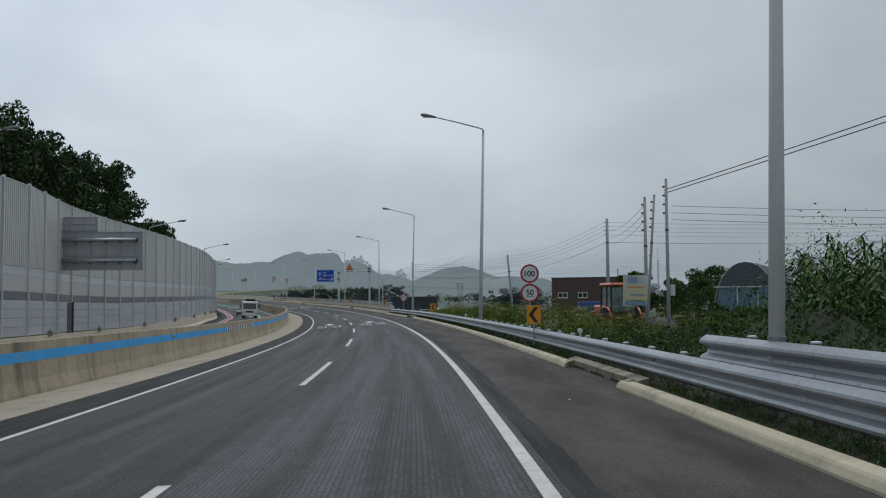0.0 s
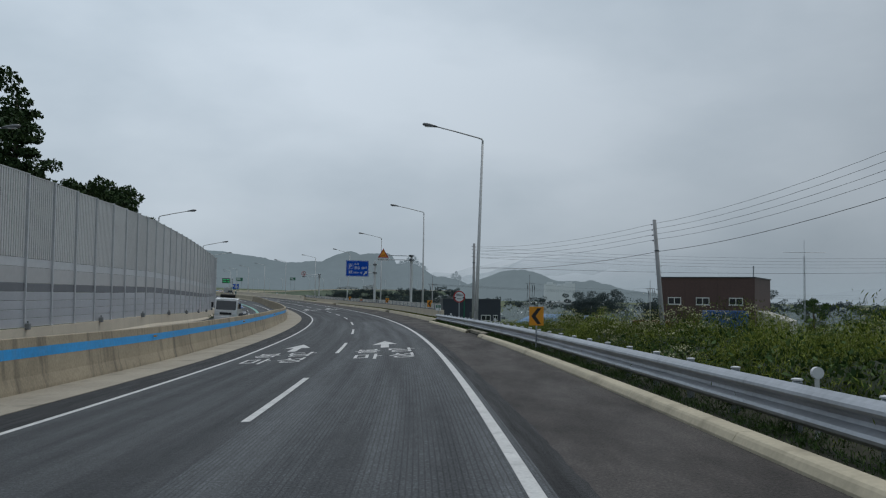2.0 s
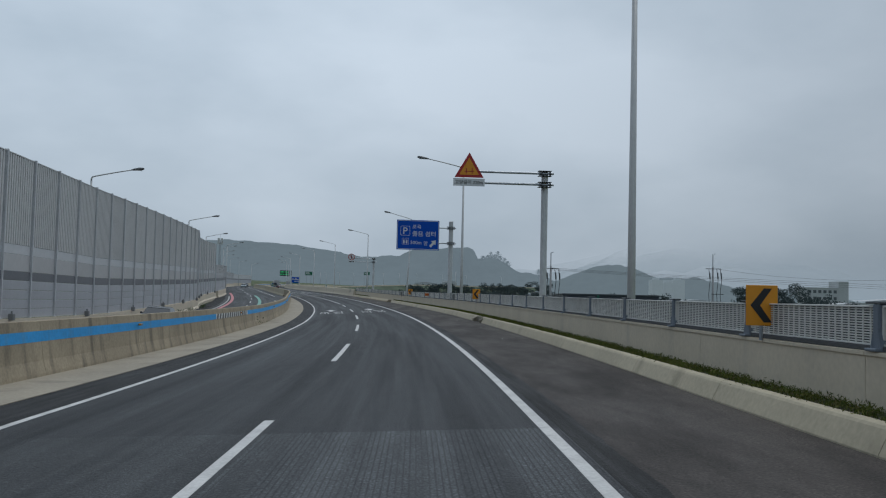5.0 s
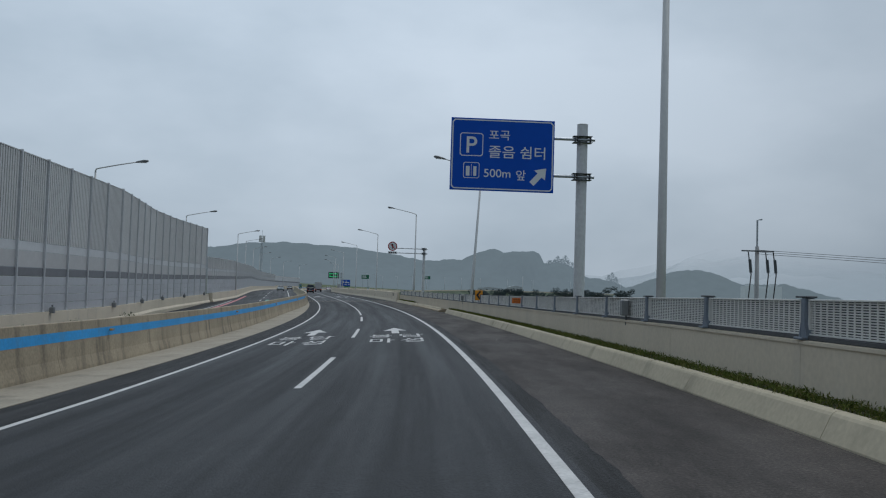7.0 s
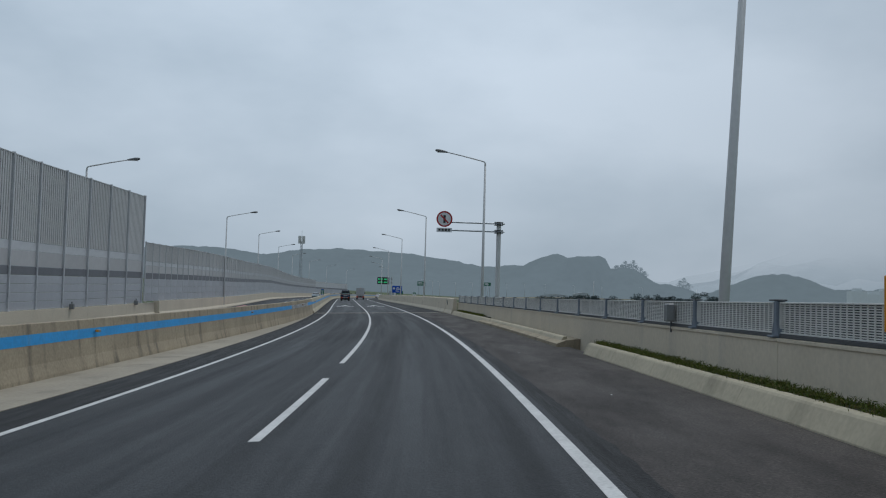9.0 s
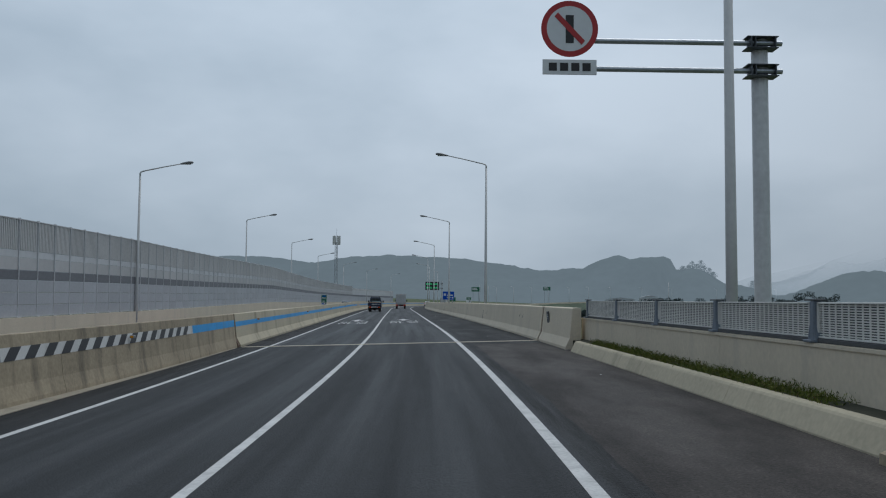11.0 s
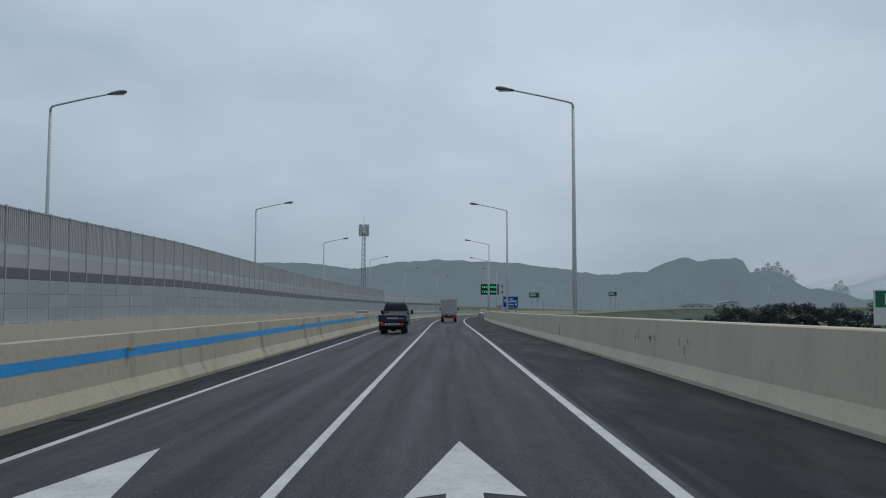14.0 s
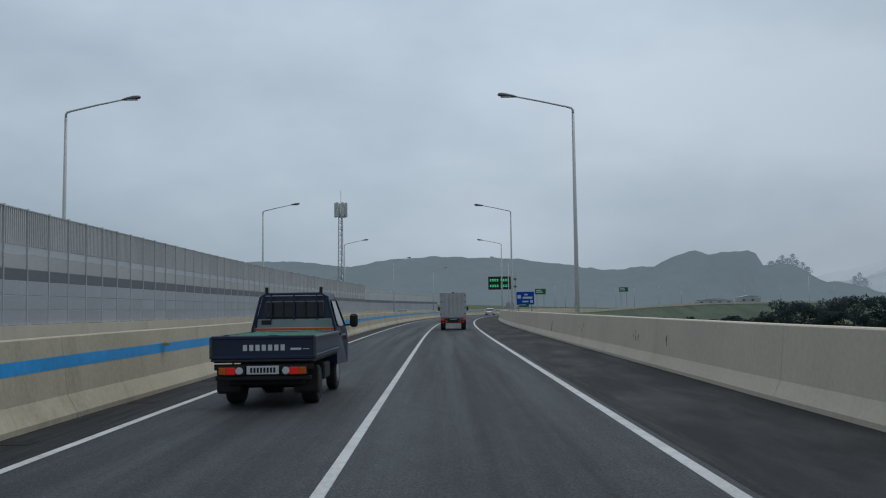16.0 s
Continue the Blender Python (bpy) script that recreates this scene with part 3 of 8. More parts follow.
# ---- noise wall beyond the opposite carriageway
NW = -19.55


def set_back(s):
    """Where the tall noise wall stands: it swings out round two lay-bys."""
    return float(np.interp(s, (55, 66, 74, 95, 115, 231, 250, 264, 284), (-20.9, -22.0, -21.7, -20.3, -19.6, -19.55, -21.0, -21.0, -19.8)))

# dark scrapes left on the barrier's face by passing vehicles
SCRAPE = material("rubber_scrape", (0.10, 0.092, 0.08), 0.9, vary=0.4, grain=20, patch=3.0, bump=0.1)
r = np.random.default_rng(17)
for s, h, count in ((296.0, 0.8, 2), (312.0, 0.7, 3), (327.0, 0.8, 3), (341.2, 0.80, 3), (344.5, 0.86, 5), (346.5, 0.77, 4), (362.7, 0.52, 1), (387.4, 0.72, 3), (391.2, 0.70, 4), (402.0, 0.8, 3)):
    for _ in range(count):
        s1, h1, tall, lean = s + r.normal(0, 0.35), h + r.normal(0, 0.07), r.uniform(0.02, 0.11), r.normal(0, 0.12)
        pts = [(lean - 0.012, tall), (lean + 0.03, tall * 0.9), (0.018, 0.0), (-0.03, -tall), (-0.06, -tall * 0.8)]
        face = [spot(s1 + dx, 4.51 + (h1 + dz - 0.34) * 0.1 - 0.004, h1 + dz) for dx, dz in pts]
        back = [spot(s1 + dx, 4.51 + (h1 + dz - 0.34) * 0.1 + 0.01, h1 + dz) for dx, dz in pts]
        n = len(pts)
        part("scrape", Geo().add([tuple(p) for p in face + back], [tuple(range(n)), tuple(range(2 * n - 1, n - 1, -1))] + [(i, i + n, (i + 1) % n + n, (i + 1) % n) for i in range(n)]), SCRAPE, bridge_rail, "dark rubber scrape")


def raised(s):
    return float(np.interp(s, (40, 60, 80, 110), (1.03, 1.06, 1.05, 1.0)))


def drawn_in(s):
    """How far the bridge's noise wall stands nearer to the road."""
    return float(np.interp(s, (283, 290, 300, 316, 362, 449, 500, 520), (-0.1, 0.3, 1.0, 1.6, 1.7, 2.0, 2.9, 3.0)))


def lowered(s):
    return float(np.interp(s, (283, 340, 380, 449, 500), (0.925, 0.925, 0.935, 0.89, 0.86)))


def wall_bays(name, label, s0, bay, count, low, rows, levels, top, post_r):
    wall = thing(name, label, "noise wall", kind="structure")
    lower = levels[0]
    rise = (lower - low) / rows
    shapes = {}
    shapes["panel"] = Geo().box((bay / 2, 0, rise / 2), (bay - 0.10, 0.10, rise - 0.014), 0.012).mesh("panel")
    shapes["dark_panel"] = Geo().box((bay / 2, 0, 0), (bay - 0.10, 0.10, levels[1] - lower - 0.012), 0.012).mesh("dark_panel")
    clear = levels[2] - levels[1]
    shapes["clear_panel"] = Geo().box((bay / 2, 0, 0), (bay - 0.10, 0.035, clear * 0.36 - 0.012), 0.006).mesh("clear_panel")
    shapes["dull_panel"] = Geo().box((bay / 2, 0, 0), (bay - 0.10, 0.045, clear * 0.64 - 0.012), 0.006).mesh("dull_panel")
    g = Geo()
    n, rib, back = (int(bay / 0.2), 0.10, 0.05) if bay < 3 else (int(bay / 0.33), 0.20, 0.055)
    tall = top - levels[2]
    g.box((bay / 2, back, 0), (bay - 0.1, 0.03, tall - 0.02))
    for i in range(n):
        g.box((0.15 + (i + 0.5) * (bay - 0.3) / n, back / 2 - 0.025, 0), (rib, back + 0.025, tall - 0.02))
    g.box((bay / 2, 0, tall / 2 - 0.02), (bay - 0.08, 0.11, 0.05))
    shapes["ribbed_panel"] = g.mesh("ribbed_panel")
    deep, thick = (0.12, 0.07) if bay < 3 else (0.19, 0.11)
    g = Geo().box((0, 0.05 - deep / 2, (top + 0.06 + low) / 2), (thick, deep, top + 0.06 - low), 0.012)
    g.box((0, -0.02, low + 0.02), (0.26, 0.30, 0.04))
    shapes["post"] = g.mesh("post")
    for i in range(count + 1):
        s = s0 + i * bay
        low_wall = bay < 3
        p = spot(s, NW + drawn_in(s) if low_wall else set_back(s))
        q = spot(s + bay, NW + drawn_in(s + bay) if low_wall else set_back(s + bay))
        d = q - p
        yaw = math.atan2(d.y, d.x)
        # the bay's x runs along the wall and its front, -y, faces the road
        m = Matrix.Translation(p) @ Matrix.Rotation(yaw, 4, "Z") @ Matrix.Rotation(-math.atan2(d.z, d.xy.length), 4, "Y")
        m = m @ Matrix.Diagonal((d.length / bay, 1, lowered(s) if low_wall else raised(s), 1))
        part("post", shapes["post"], PALE_GALV, wall, m=m)
        if i == count:
            break
        for r in range(rows):
            part("panel", shapes["panel"], PANEL, wall, m=m @ pose(0, 0, low + r * rise))
        part("dark_panel", shapes["dark_panel"], PANEL_DARK, wall, m=m @ pose(0, 0, (lower + levels[1]) / 2))
        part("clear_panel", shapes["clear_panel"], PANEL_CLEAR, wall, m=m @ pose(0, 0, levels[2] - clear * 0.18))
        part("dull_panel", shapes["dull_panel"], PANEL_DULL, wall, m=m @ pose(0, 0, levels[1] + clear * 0.32))
        part("ribbed_panel", shapes["ribbed_panel"], PANEL_RIB, wall, m=m @ pose(0, 0, (top + levels[2]) / 2))
    return wall


wall_bays("wall_noise_high", "tall grey noise wall of steel posts and panels with a clear band", -25.0, 4.0, 77, 1.1, 4, (3.03, 3.5, 4.85), 9.4, 0.1)
wall_bays("wall_noise_low", "lower noise wall of narrow panels on the bridge with a clear band", 283.2, 2.0, 112, 1.32, 3, (3.22, 3.72, 4.72), 6.3, 0.1)
foot = thing("wall_foot", "stained concrete foot of the noise wall", "wall", kind="structure")
s = -25.0
while s < 507:
    e = s + 8.0
    hi = 1.08 if s < 282 else 1.30 * lowered(s)
    part("wall_unit", Geo().sweep([(-19.2, -0.3), (-19.2, 0.1), (-19.34, 0.32), (-19.36, hi), (-19.8, hi), (-19.8, -0.3)], s, e - 0.014, 2.0, drawn_in if s > 282 else (lambda q: set_back(q) - NW)), CONCRETE_PALE, foot)
    s = e
wall2 = thing("wall_noise_far", "far stretch of pale noise wall set further back", "noise wall", kind="structure")
for i in range(16):
    s = 512 + i * 6.0
    for h0, h1, mat, nm in ((-0.4, 1.4, CONCRETE_PALE, "wall_foot"), (1.4, 2.9, PANEL, "panel"), (2.9, 3.4, PANEL_DARK, "dark_panel"), (3.4, 4.8, PANEL_CLEAR, "clear_panel"), (4.8, 5.4, PANEL_RIB, "ribbed_panel")):
        part(nm, Geo().sweep([(-21.0, h0), (-21.0, h1 - 0.01), (-21.12, h1 - 0.01), (-21.12, h0)], s, s + 5.94, 3.0), mat, wall2)

# ---- land: one sheet from the road's edge to the horizon
def land(s, off):
    edge_r = spot(s, 7.0).z - 0.45
    edge_l = spot(s, -21.0).z - 0.6
    fall = np.interp(s, (-60, 40, 75, 115, 160, 280, 300, 520, 640, 900), (-0.9, -0.9, -2.2, -3.2, -3.7, -4.0, -6.5, -6.5, -1.5, 0.8))
    if off > 5.0:
        t = ease(off, 7.5, 24.0)
        z = edge_r * (1 - t) + fall * t
        if 300 < s < 560:
            z = min(z, -5.5) if off > 5.4 else z
        z += 0.18 * noise.noise(Vector((s * 0.08, off * 0.11, 0))) * ease(off, 6, 12)
        return z
    t = ease(-off, 22.0, 40.0)
    z = edge_l * (1 - t) + (edge_l + 4.0) * t
    return z


srow = [-2600, -900, -300, -120, -60] + list(range(-40, 300, 5)) + list(range(300, 700, 20)) + [700, 760, 840, 940, 1080, 1250, 1400]
oright = [5.3, 6.0, 7.0, 8.0, 9.5, 11, 13, 15.5, 18.5, 22, 27, 34, 44, 60, 85, 120, 180, 300, 600, 1500, 2600]
oleft = [-19.5, -21, -23, -26, -30, -36, -44, -60, -90, -150, -260, -420]
verts, faces = [], []
cols = oleft[::-1] + [-12.0, -3.0, 4.3] + oright
for s in srow:
    for o in cols:
        p = spot(min(s, 1390), o)
        if s > 1390:
            p = spot(1390, o) + Vector((0, s - 1390, 0))
        z = land(s, o) if (o > 5.0 or o < -19) else min(spot(s, 0).z - 1.2, -0.0 + spot(s, o).z - 0.6)
        verts.append((p.x, p.y, z))
for i in range(len(srow) - 1):
    for j in range(len(cols) - 1):
        a = i * len(cols) + j
        faces.append((a, a + 1, a + 1 + len(cols), a + len(cols)))
n = len(verts)
for i in range(48):
    a = 2 * math.pi * i / 48
    verts += [(2500 * math.cos(a), 500 + 2500 * math.sin(a), -9.0), (4600 * math.cos(a), 500 + 4600 * math.sin(a), -9.0)]
for i in range(48):
    k = (i + 1) % 48
    faces.append((n + 2 * i, n + 2 * i + 1, n + 2 * k + 1, n + 2 * k))
verts.append((0, 500, -9.0))
faces += [(n + 96, n + 2 * i, n + 2 * ((i + 1) % 48)) for i in range(48)]
g = Geo()
g.v, g.f = verts, faces
single("ground", g, EARTH, "rough green and earthy land beside the motorway", "ground", kind="structure", tidy=False, smooth=True)


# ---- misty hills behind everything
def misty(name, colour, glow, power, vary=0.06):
    """Distant woods: a pale glow stands in for mist, with the crowns just telling apart."""
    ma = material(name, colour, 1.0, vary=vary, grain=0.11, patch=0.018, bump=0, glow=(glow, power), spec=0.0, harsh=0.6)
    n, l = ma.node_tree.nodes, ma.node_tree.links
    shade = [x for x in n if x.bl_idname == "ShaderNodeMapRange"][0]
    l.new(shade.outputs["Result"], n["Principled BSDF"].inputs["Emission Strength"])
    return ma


# emission colours that carry the haze of each distance
MIST_NEAR = misty("haze_glow_forest", (0.020, 0.027, 0.024), (0.130, 0.165, 0.190), 1.0)
def fade_with_height(ma, low, high):
    """Fades the upper slopes to clear with height, standing in for cloud."""
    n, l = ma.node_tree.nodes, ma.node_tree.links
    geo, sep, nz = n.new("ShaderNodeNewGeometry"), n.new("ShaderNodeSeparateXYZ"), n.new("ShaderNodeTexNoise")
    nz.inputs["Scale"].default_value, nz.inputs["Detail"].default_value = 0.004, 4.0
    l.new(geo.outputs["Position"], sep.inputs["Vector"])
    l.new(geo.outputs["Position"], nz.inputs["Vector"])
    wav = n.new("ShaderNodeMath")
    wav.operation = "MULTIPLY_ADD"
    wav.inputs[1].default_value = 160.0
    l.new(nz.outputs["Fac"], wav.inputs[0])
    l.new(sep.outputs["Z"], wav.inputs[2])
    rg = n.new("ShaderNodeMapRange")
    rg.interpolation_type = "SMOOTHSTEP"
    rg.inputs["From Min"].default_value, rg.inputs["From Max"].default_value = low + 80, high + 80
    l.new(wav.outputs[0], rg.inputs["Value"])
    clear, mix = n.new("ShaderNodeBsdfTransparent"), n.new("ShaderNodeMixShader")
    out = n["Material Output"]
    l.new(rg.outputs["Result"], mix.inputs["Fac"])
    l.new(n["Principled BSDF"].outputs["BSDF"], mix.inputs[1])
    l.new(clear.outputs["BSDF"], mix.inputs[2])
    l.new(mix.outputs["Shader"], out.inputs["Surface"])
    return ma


# haze painted as glow, then faded out upwards as low cloud would
MIST_FAR = misty("far_haze_glow_forest", (0.02, 0.02, 0.02), (0.262, 0.320, 0.364), 1.0, 0.03)
fade_with_height(MIST_FAR, -60.0, 120.0)
MIST_HILL = misty("haze_glow_near_hill", (0.022, 0.030, 0.027), (0.124, 0.157, 0.179), 1.0)
MIST_WOOD = misty("haze_glow_woods", (0.030, 0.040, 0.034), (0.098, 0.126, 0.138), 1.0)


def ridge_height(bumps, x, y, rough):
    """How high a range of bumps stands, with its uneven crowns."""
    z = 0.0
    for bx, by, h, rx, ry, *steep in bumps:
        # a bump may fall more steeply on one flank
        d = ((x - bx) / (steep[0] if steep and x > bx else rx)) ** 2 + ((y - by) / ry) ** 2
        d = d ** 3 if steep else d
        z = max(z, h * math.exp(-d)) + 0.12 * min(z, h * math.exp(-d))
    fade = min(1.0, z / 12.0)
    z += fade * rough * (noise.noise(Vector((x * 0.012, y * 0.012, 3.0))) + 0.45 * noise.noise(Vector((x * 0.05, y * 0.05, 1.0))) + 0.45 * noise.noise(Vector((x * 0.11, y * 0.11, 7.0)))) + fade * rough * 0.5 * noise.noise(Vector((x * 0.41, y * 0.41, 2.0)))
    return z


def hills(name, bumps, x0, x1, y0, y1, nx, ny, mat, label, rough=5.0, floor=-8.0):
    verts, faces = [], []
    for j in range(ny):
        for i in range(nx):
            x, y = x0 + (x1 - x0) * i / (nx - 1), y0 + (y1 - y0) * j / (ny - 1)
            verts.append((x, y, floor + ridge_height(bumps, x, y, rough)))
    for j in range(ny - 1):
        for i in range(nx - 1):
            a = j * nx + i
            faces.append((a, a + 1, a + nx + 1, a + nx))
    g = Geo()
    g.v, g.f = verts, faces
    return single(name, g, mat, label, "hill", kind="structure", tidy=False, smooth=True)


RIDGE = [(-385, 1205, 66, 230, 150), (-590, 1190, 62, 230, 150), (-760, 1120, 84, 220, 170), (-215, 1215, 46, 150, 120), (-170, 1205, 57, 60, 100), (-126, 1205, 55, 46, 80, 29), (-88, 1205, 48, 46, 80), (-42, 1215, 32, 55, 80), (20, 1225, 25, 90, 90), (150, 1250, 26, 160, 90), (-990, 1000, 86, 240, 180)]
hills("backdrop_hill", RIDGE, -1500, 320, 880, 1500, 320, 110, MIST_NEAR, "wooded hill ridge with grey morning mist put in as a glow", 3.4)
hills("backdrop_hill", [(34, 880, 33, 62, 60), (95, 885, 25, 70, 60), (175, 900, 16, 80, 60)], -140, 330, 760, 1010, 150, 70, MIST_HILL, "dark rounded wooded hill standing nearer, mist put in as a glow", 2.6)
hills("backdrop_hill", [(700, 1900, 330, 560, 260), (1500, 1500, 420, 620, 400), (250, 2300, 130, 520, 200)], -2600, 2600, 1300, 2800, 130, 40, MIST_FAR, "faint far mountain with a haze glow, fading clear towards its top", 16.0, -20)
# ---- colours for things
SIGN_BLUE = material("blue_sign_sheet", (0.006, 0.080, 0.48), 0.6, vary=0.06, grain=4, patch=0.5, bump=0, spec=0.15)
SIGN_WHITE = material("white_sign_sheet", (0.70, 0.72, 0.73), 0.4, vary=0.05, grain=6, patch=0.6, bump=0)
SIGN_RED = material("red_sign_sheet", (0.42, 0.018, 0.02), 0.4, vary=0.08, grain=6, patch=0.6, bump=0)
SIGN_BLACK = material("black_sign_sheet", (0.012, 0.012, 0.014), 0.4, vary=0.1, bump=0)
SIGN_AMBER = material("amber_sign_sheet", (0.75, 0.30, 0.012), 0.4, vary=0.06, grain=6, patch=0.6, bump=0)
SIGN_GREEN = material("green_sign_sheet", (0.008, 0.14, 0.075), 0.4, vary=0.06, grain=6, patch=0.6, bump=0)
SIGN_ORANGE = material("orange_sign_sheet", (0.70, 0.17, 0.012), 0.45, vary=0.1, bump=0)
LAMP_HEAD = material("dark_lamp_head", (0.16, 0.165, 0.17), 0.4, 0.4, vary=0.1)
POLE_CONC = material("grey_concrete_pole", (0.33, 0.335, 0.34), 0.85, vary=0.15, grain=12, patch=1.2, stain=(0.22, 0.22, 0.22), stain_scale=(2, 2, 0.3))
CABLE = material("black_cable", (0.03, 0.03, 0.032), 0.6, vary=0.1, bump=0)
WOODY = material("brown_bark", (0.09, 0.07, 0.05), 0.9, vary=0.35, grain=9, patch=1.0, bump=0.6)
RUBBER = material("black_rubber", (0.022, 0.022, 0.024), 0.8, vary=0.2, grain=20)
GLASS_DARK = material("dark_window_glass", (0.02, 0.025, 0.03), 0.08, vary=0.1, bump=0, spec=0.8)
CHROME = material("silver_metal", (0.55, 0.56, 0.58), 0.3, 0.9, vary=0.08, bump=0)
PALE_PLASTIC = material("white_plastic", (0.62, 0.63, 0.62), 0.45, vary=0.08, bump=0)


def leafy(name, a, b, c, vary=0.2, patch=0.3, thin=0.0):
    """Leaves, each of its own shade between two greens, with a few of a third colour."""
    ma = material(name, a, 0.7, vary=vary, grain=2.0, patch=patch, bump=0, spec=0.12)
    n, l = ma.node_tree.nodes, ma.node_tree.links
    bs = n["Principled BSDF"]
    geo = n.new("ShaderNodeNewGeometry")
    rp = n.new("ShaderNodeValToRGB")
    e = rp.color_ramp.elements
    e[0].position, e[0].color = 0.0, (*a, 1)
    e[1].position, e[1].color = 0.75, (*b, 1)
    x = rp.color_ramp.elements.new(1.0)
    x.color = (*c, 1)
    l.new(geo.outputs["Random Per Island"], rp.inputs["Fac"])
    old = bs.inputs["Base Color"].links[0].from_node
    l.new(rp.outputs["Color"], old.inputs[0])
    if thin:
        # thin leaves let part of the daylight through
        tl, mix = n.new("ShaderNodeBsdfTranslucent"), n.new("ShaderNodeMixShader")
        mix.inputs["Fac"].default_value = thin
        l.new(bs.inputs["Base Color"].links[0].from_socket, tl.inputs["Color"])
        l.new(bs.outputs["BSDF"], mix.inputs[1])
        l.new(tl.outputs["BSDF"], mix.inputs[2])
        l.new(mix.outputs["Shader"], n["Material Output"].inputs["Surface"])
    return ma


LEAF = leafy("tree_leaves", (0.020, 0.042, 0.016), (0.042, 0.072, 0.026), (0.06, 0.09, 0.03))
WEED = leafy("weed_leaves", (0.028, 0.048, 0.008), (0.125, 0.165, 0.024), (0.19, 0.21, 0.05), 0.6, 0.5)
# young shoots, coloured brighter to give the weeds their sunlit tops
LIT_SHOOT = leafy("lit_young_shoots", (0.13, 0.17, 0.024), (0.28, 0.33, 0.055), (0.38, 0.38, 0.13), 0.4, 0.4, 0.25)
BUSH = leafy("bush_leaves", (0.024, 0.052, 0.014), (0.062, 0.110, 0.028), (0.10, 0.15, 0.045))
CORN = leafy("corn_leaves", (0.035, 0.085, 0.025), (0.085, 0.16, 0.045), (0.20, 0.20, 0.09))
FLOWER = leafy("pale_flowers", (0.34, 0.35, 0.19), (0.48, 0.47, 0.30), (0.50, 0.46, 0.26))
# far leaves with the grey-blue of haze mixed into their colour
HAZE_TREE = leafy("haze_tinted_leaves", (0.056, 0.076, 0.078), (0.062, 0.084, 0.084), (0.068, 0.090, 0.088), thin=0.45)


def quads(centres, along, across, long, wide):
    """Many small four-cornered leaves as one mesh."""
    n = len(centres)
    a, b = along * long[:, None] / 2, across * wide[:, None] / 2
    v = np.stack([centres - a, centres + b * 0.9 - a * 0.05, centres + a, centres - b * 0.9 - a * 0.05], 1).reshape(-1, 3)
    f = np.arange(4 * n).reshape(-1, 4)
    g = Geo()
    g.v, g.f = v.tolist(), f.tolist()
    return g


def unit(rng, n, up=0.0):
    v = rng.normal(size=(n, 3))
    v[:, 2] += up
    return v / np.linalg.norm(v, axis=1)[:, None]


def leaves(rng, centres, size, up=0.0, slim=0.55):
    n = len(centres)
    a = unit(rng, n, up)
    b = np.cross(a, unit(rng, n))
    b /= np.linalg.norm(b, axis=1)[:, None] + 1e-9
    long = size * rng.uniform(0.6, 1.4, n)
    return quads(centres, a, b, long, long * slim)


def tree(seed, high, wide, leaf=0.32, count=5200, mat=LEAF, bare=0.28, name="tree", label="dark green leafy tree with an uneven crown", category="tree", pine=0.0):
    """A tapered trunk, forked limbs, and leaves in clumps along the limbs."""
    rng = np.random.default_rng(seed)
    t = thing(name, label, category)
    g = Geo()
    bend = rng.uniform(-0.04, 0.04, 2) * high
    top = np.array([bend[0], bend[1], high * 0.93])
    r0 = high * 0.018 + 0.05
    path = [(0, 0, -0.3), (bend[0] * 0.2, bend[1] * 0.2, high * 0.3), (bend[0] * 0.6, bend[1] * 0.6, high * 0.62), tuple(top)]
    g.tube(path, [r0 * 1.25, r0, r0 * 0.6, r0 * 0.12], 9)
    clumps = []
    n = int(9 + high * 1.1)
    for i in range(n):
        u = bare + (1 - bare) * (i + rng.uniform(0, 1)) / n
        z0 = high * 0.93 * u * 0.92
        k = np.array([bend[0], bend[1]]) * u
        a = i * 2.4 + rng.uniform(-0.5, 0.5)
        shape = math.sin(math.pi * min(1, (1 - u) * 0.85 + 0.18)) if not pine else (1 - u) * 0.9 + 0.12
        reach = wide / 2 * shape * rng.uniform(0.7, 1.15)
        rise = reach * rng.uniform(0.15, 0.6) * (1 - pine)
        tip = np.array([k[0] + math.cos(a) * reach, k[1] + math.sin(a) * reach, z0 + rise])
        mid = np.array([k[0] + math.cos(a) * reach * 0.5, k[1] + math.sin(a) * reach * 0.5, z0 + rise * 0.35])
        rr = r0 * 0.42 * (1 - u * 0.6)
        g.tube([(k[0], k[1], z0), tuple(mid), tuple(tip)], [rr, rr * 0.6, rr * 0.2], 5)
        for f, s in ((1.0, 0.34), (0.62, 0.30), (0.85, 0.26)):
            c = np.array([k[0], k[1], z0]) * (1 - f) + tip * f + rng.normal(size=3) * reach * 0.12
            clumps.append((c, max(0.35, wide * s * 0.42 * rng.uniform(0.6, 1.15))))
    clumps.append((top, wide * 0.12))
    clumps.append((top * 0.95, wide * 0.16))
    part("trunk", g, WOODY, t, "rough brown trunk and limbs", smooth=True)
    w = np.array([c[1] ** 2 for c in clumps])
    pick = rng.choice(len(clumps), count, p=w / w.sum())
    cen = np.array([clumps[i][0] for i in pick])
    rad = np.array([clumps[i][1] for i in pick])
    d = unit(rng, count) * (rng.uniform(0.35, 1.0, count) ** 0.6)[:, None] * rad[:, None]
    d[:, 2] *= 0.62 if not pine else 0.35
    part("crown", leaves(rng, cen + d, leaf, 0.2), mat, t, "clumps of small dark green leaves", tidy=False)
    return t


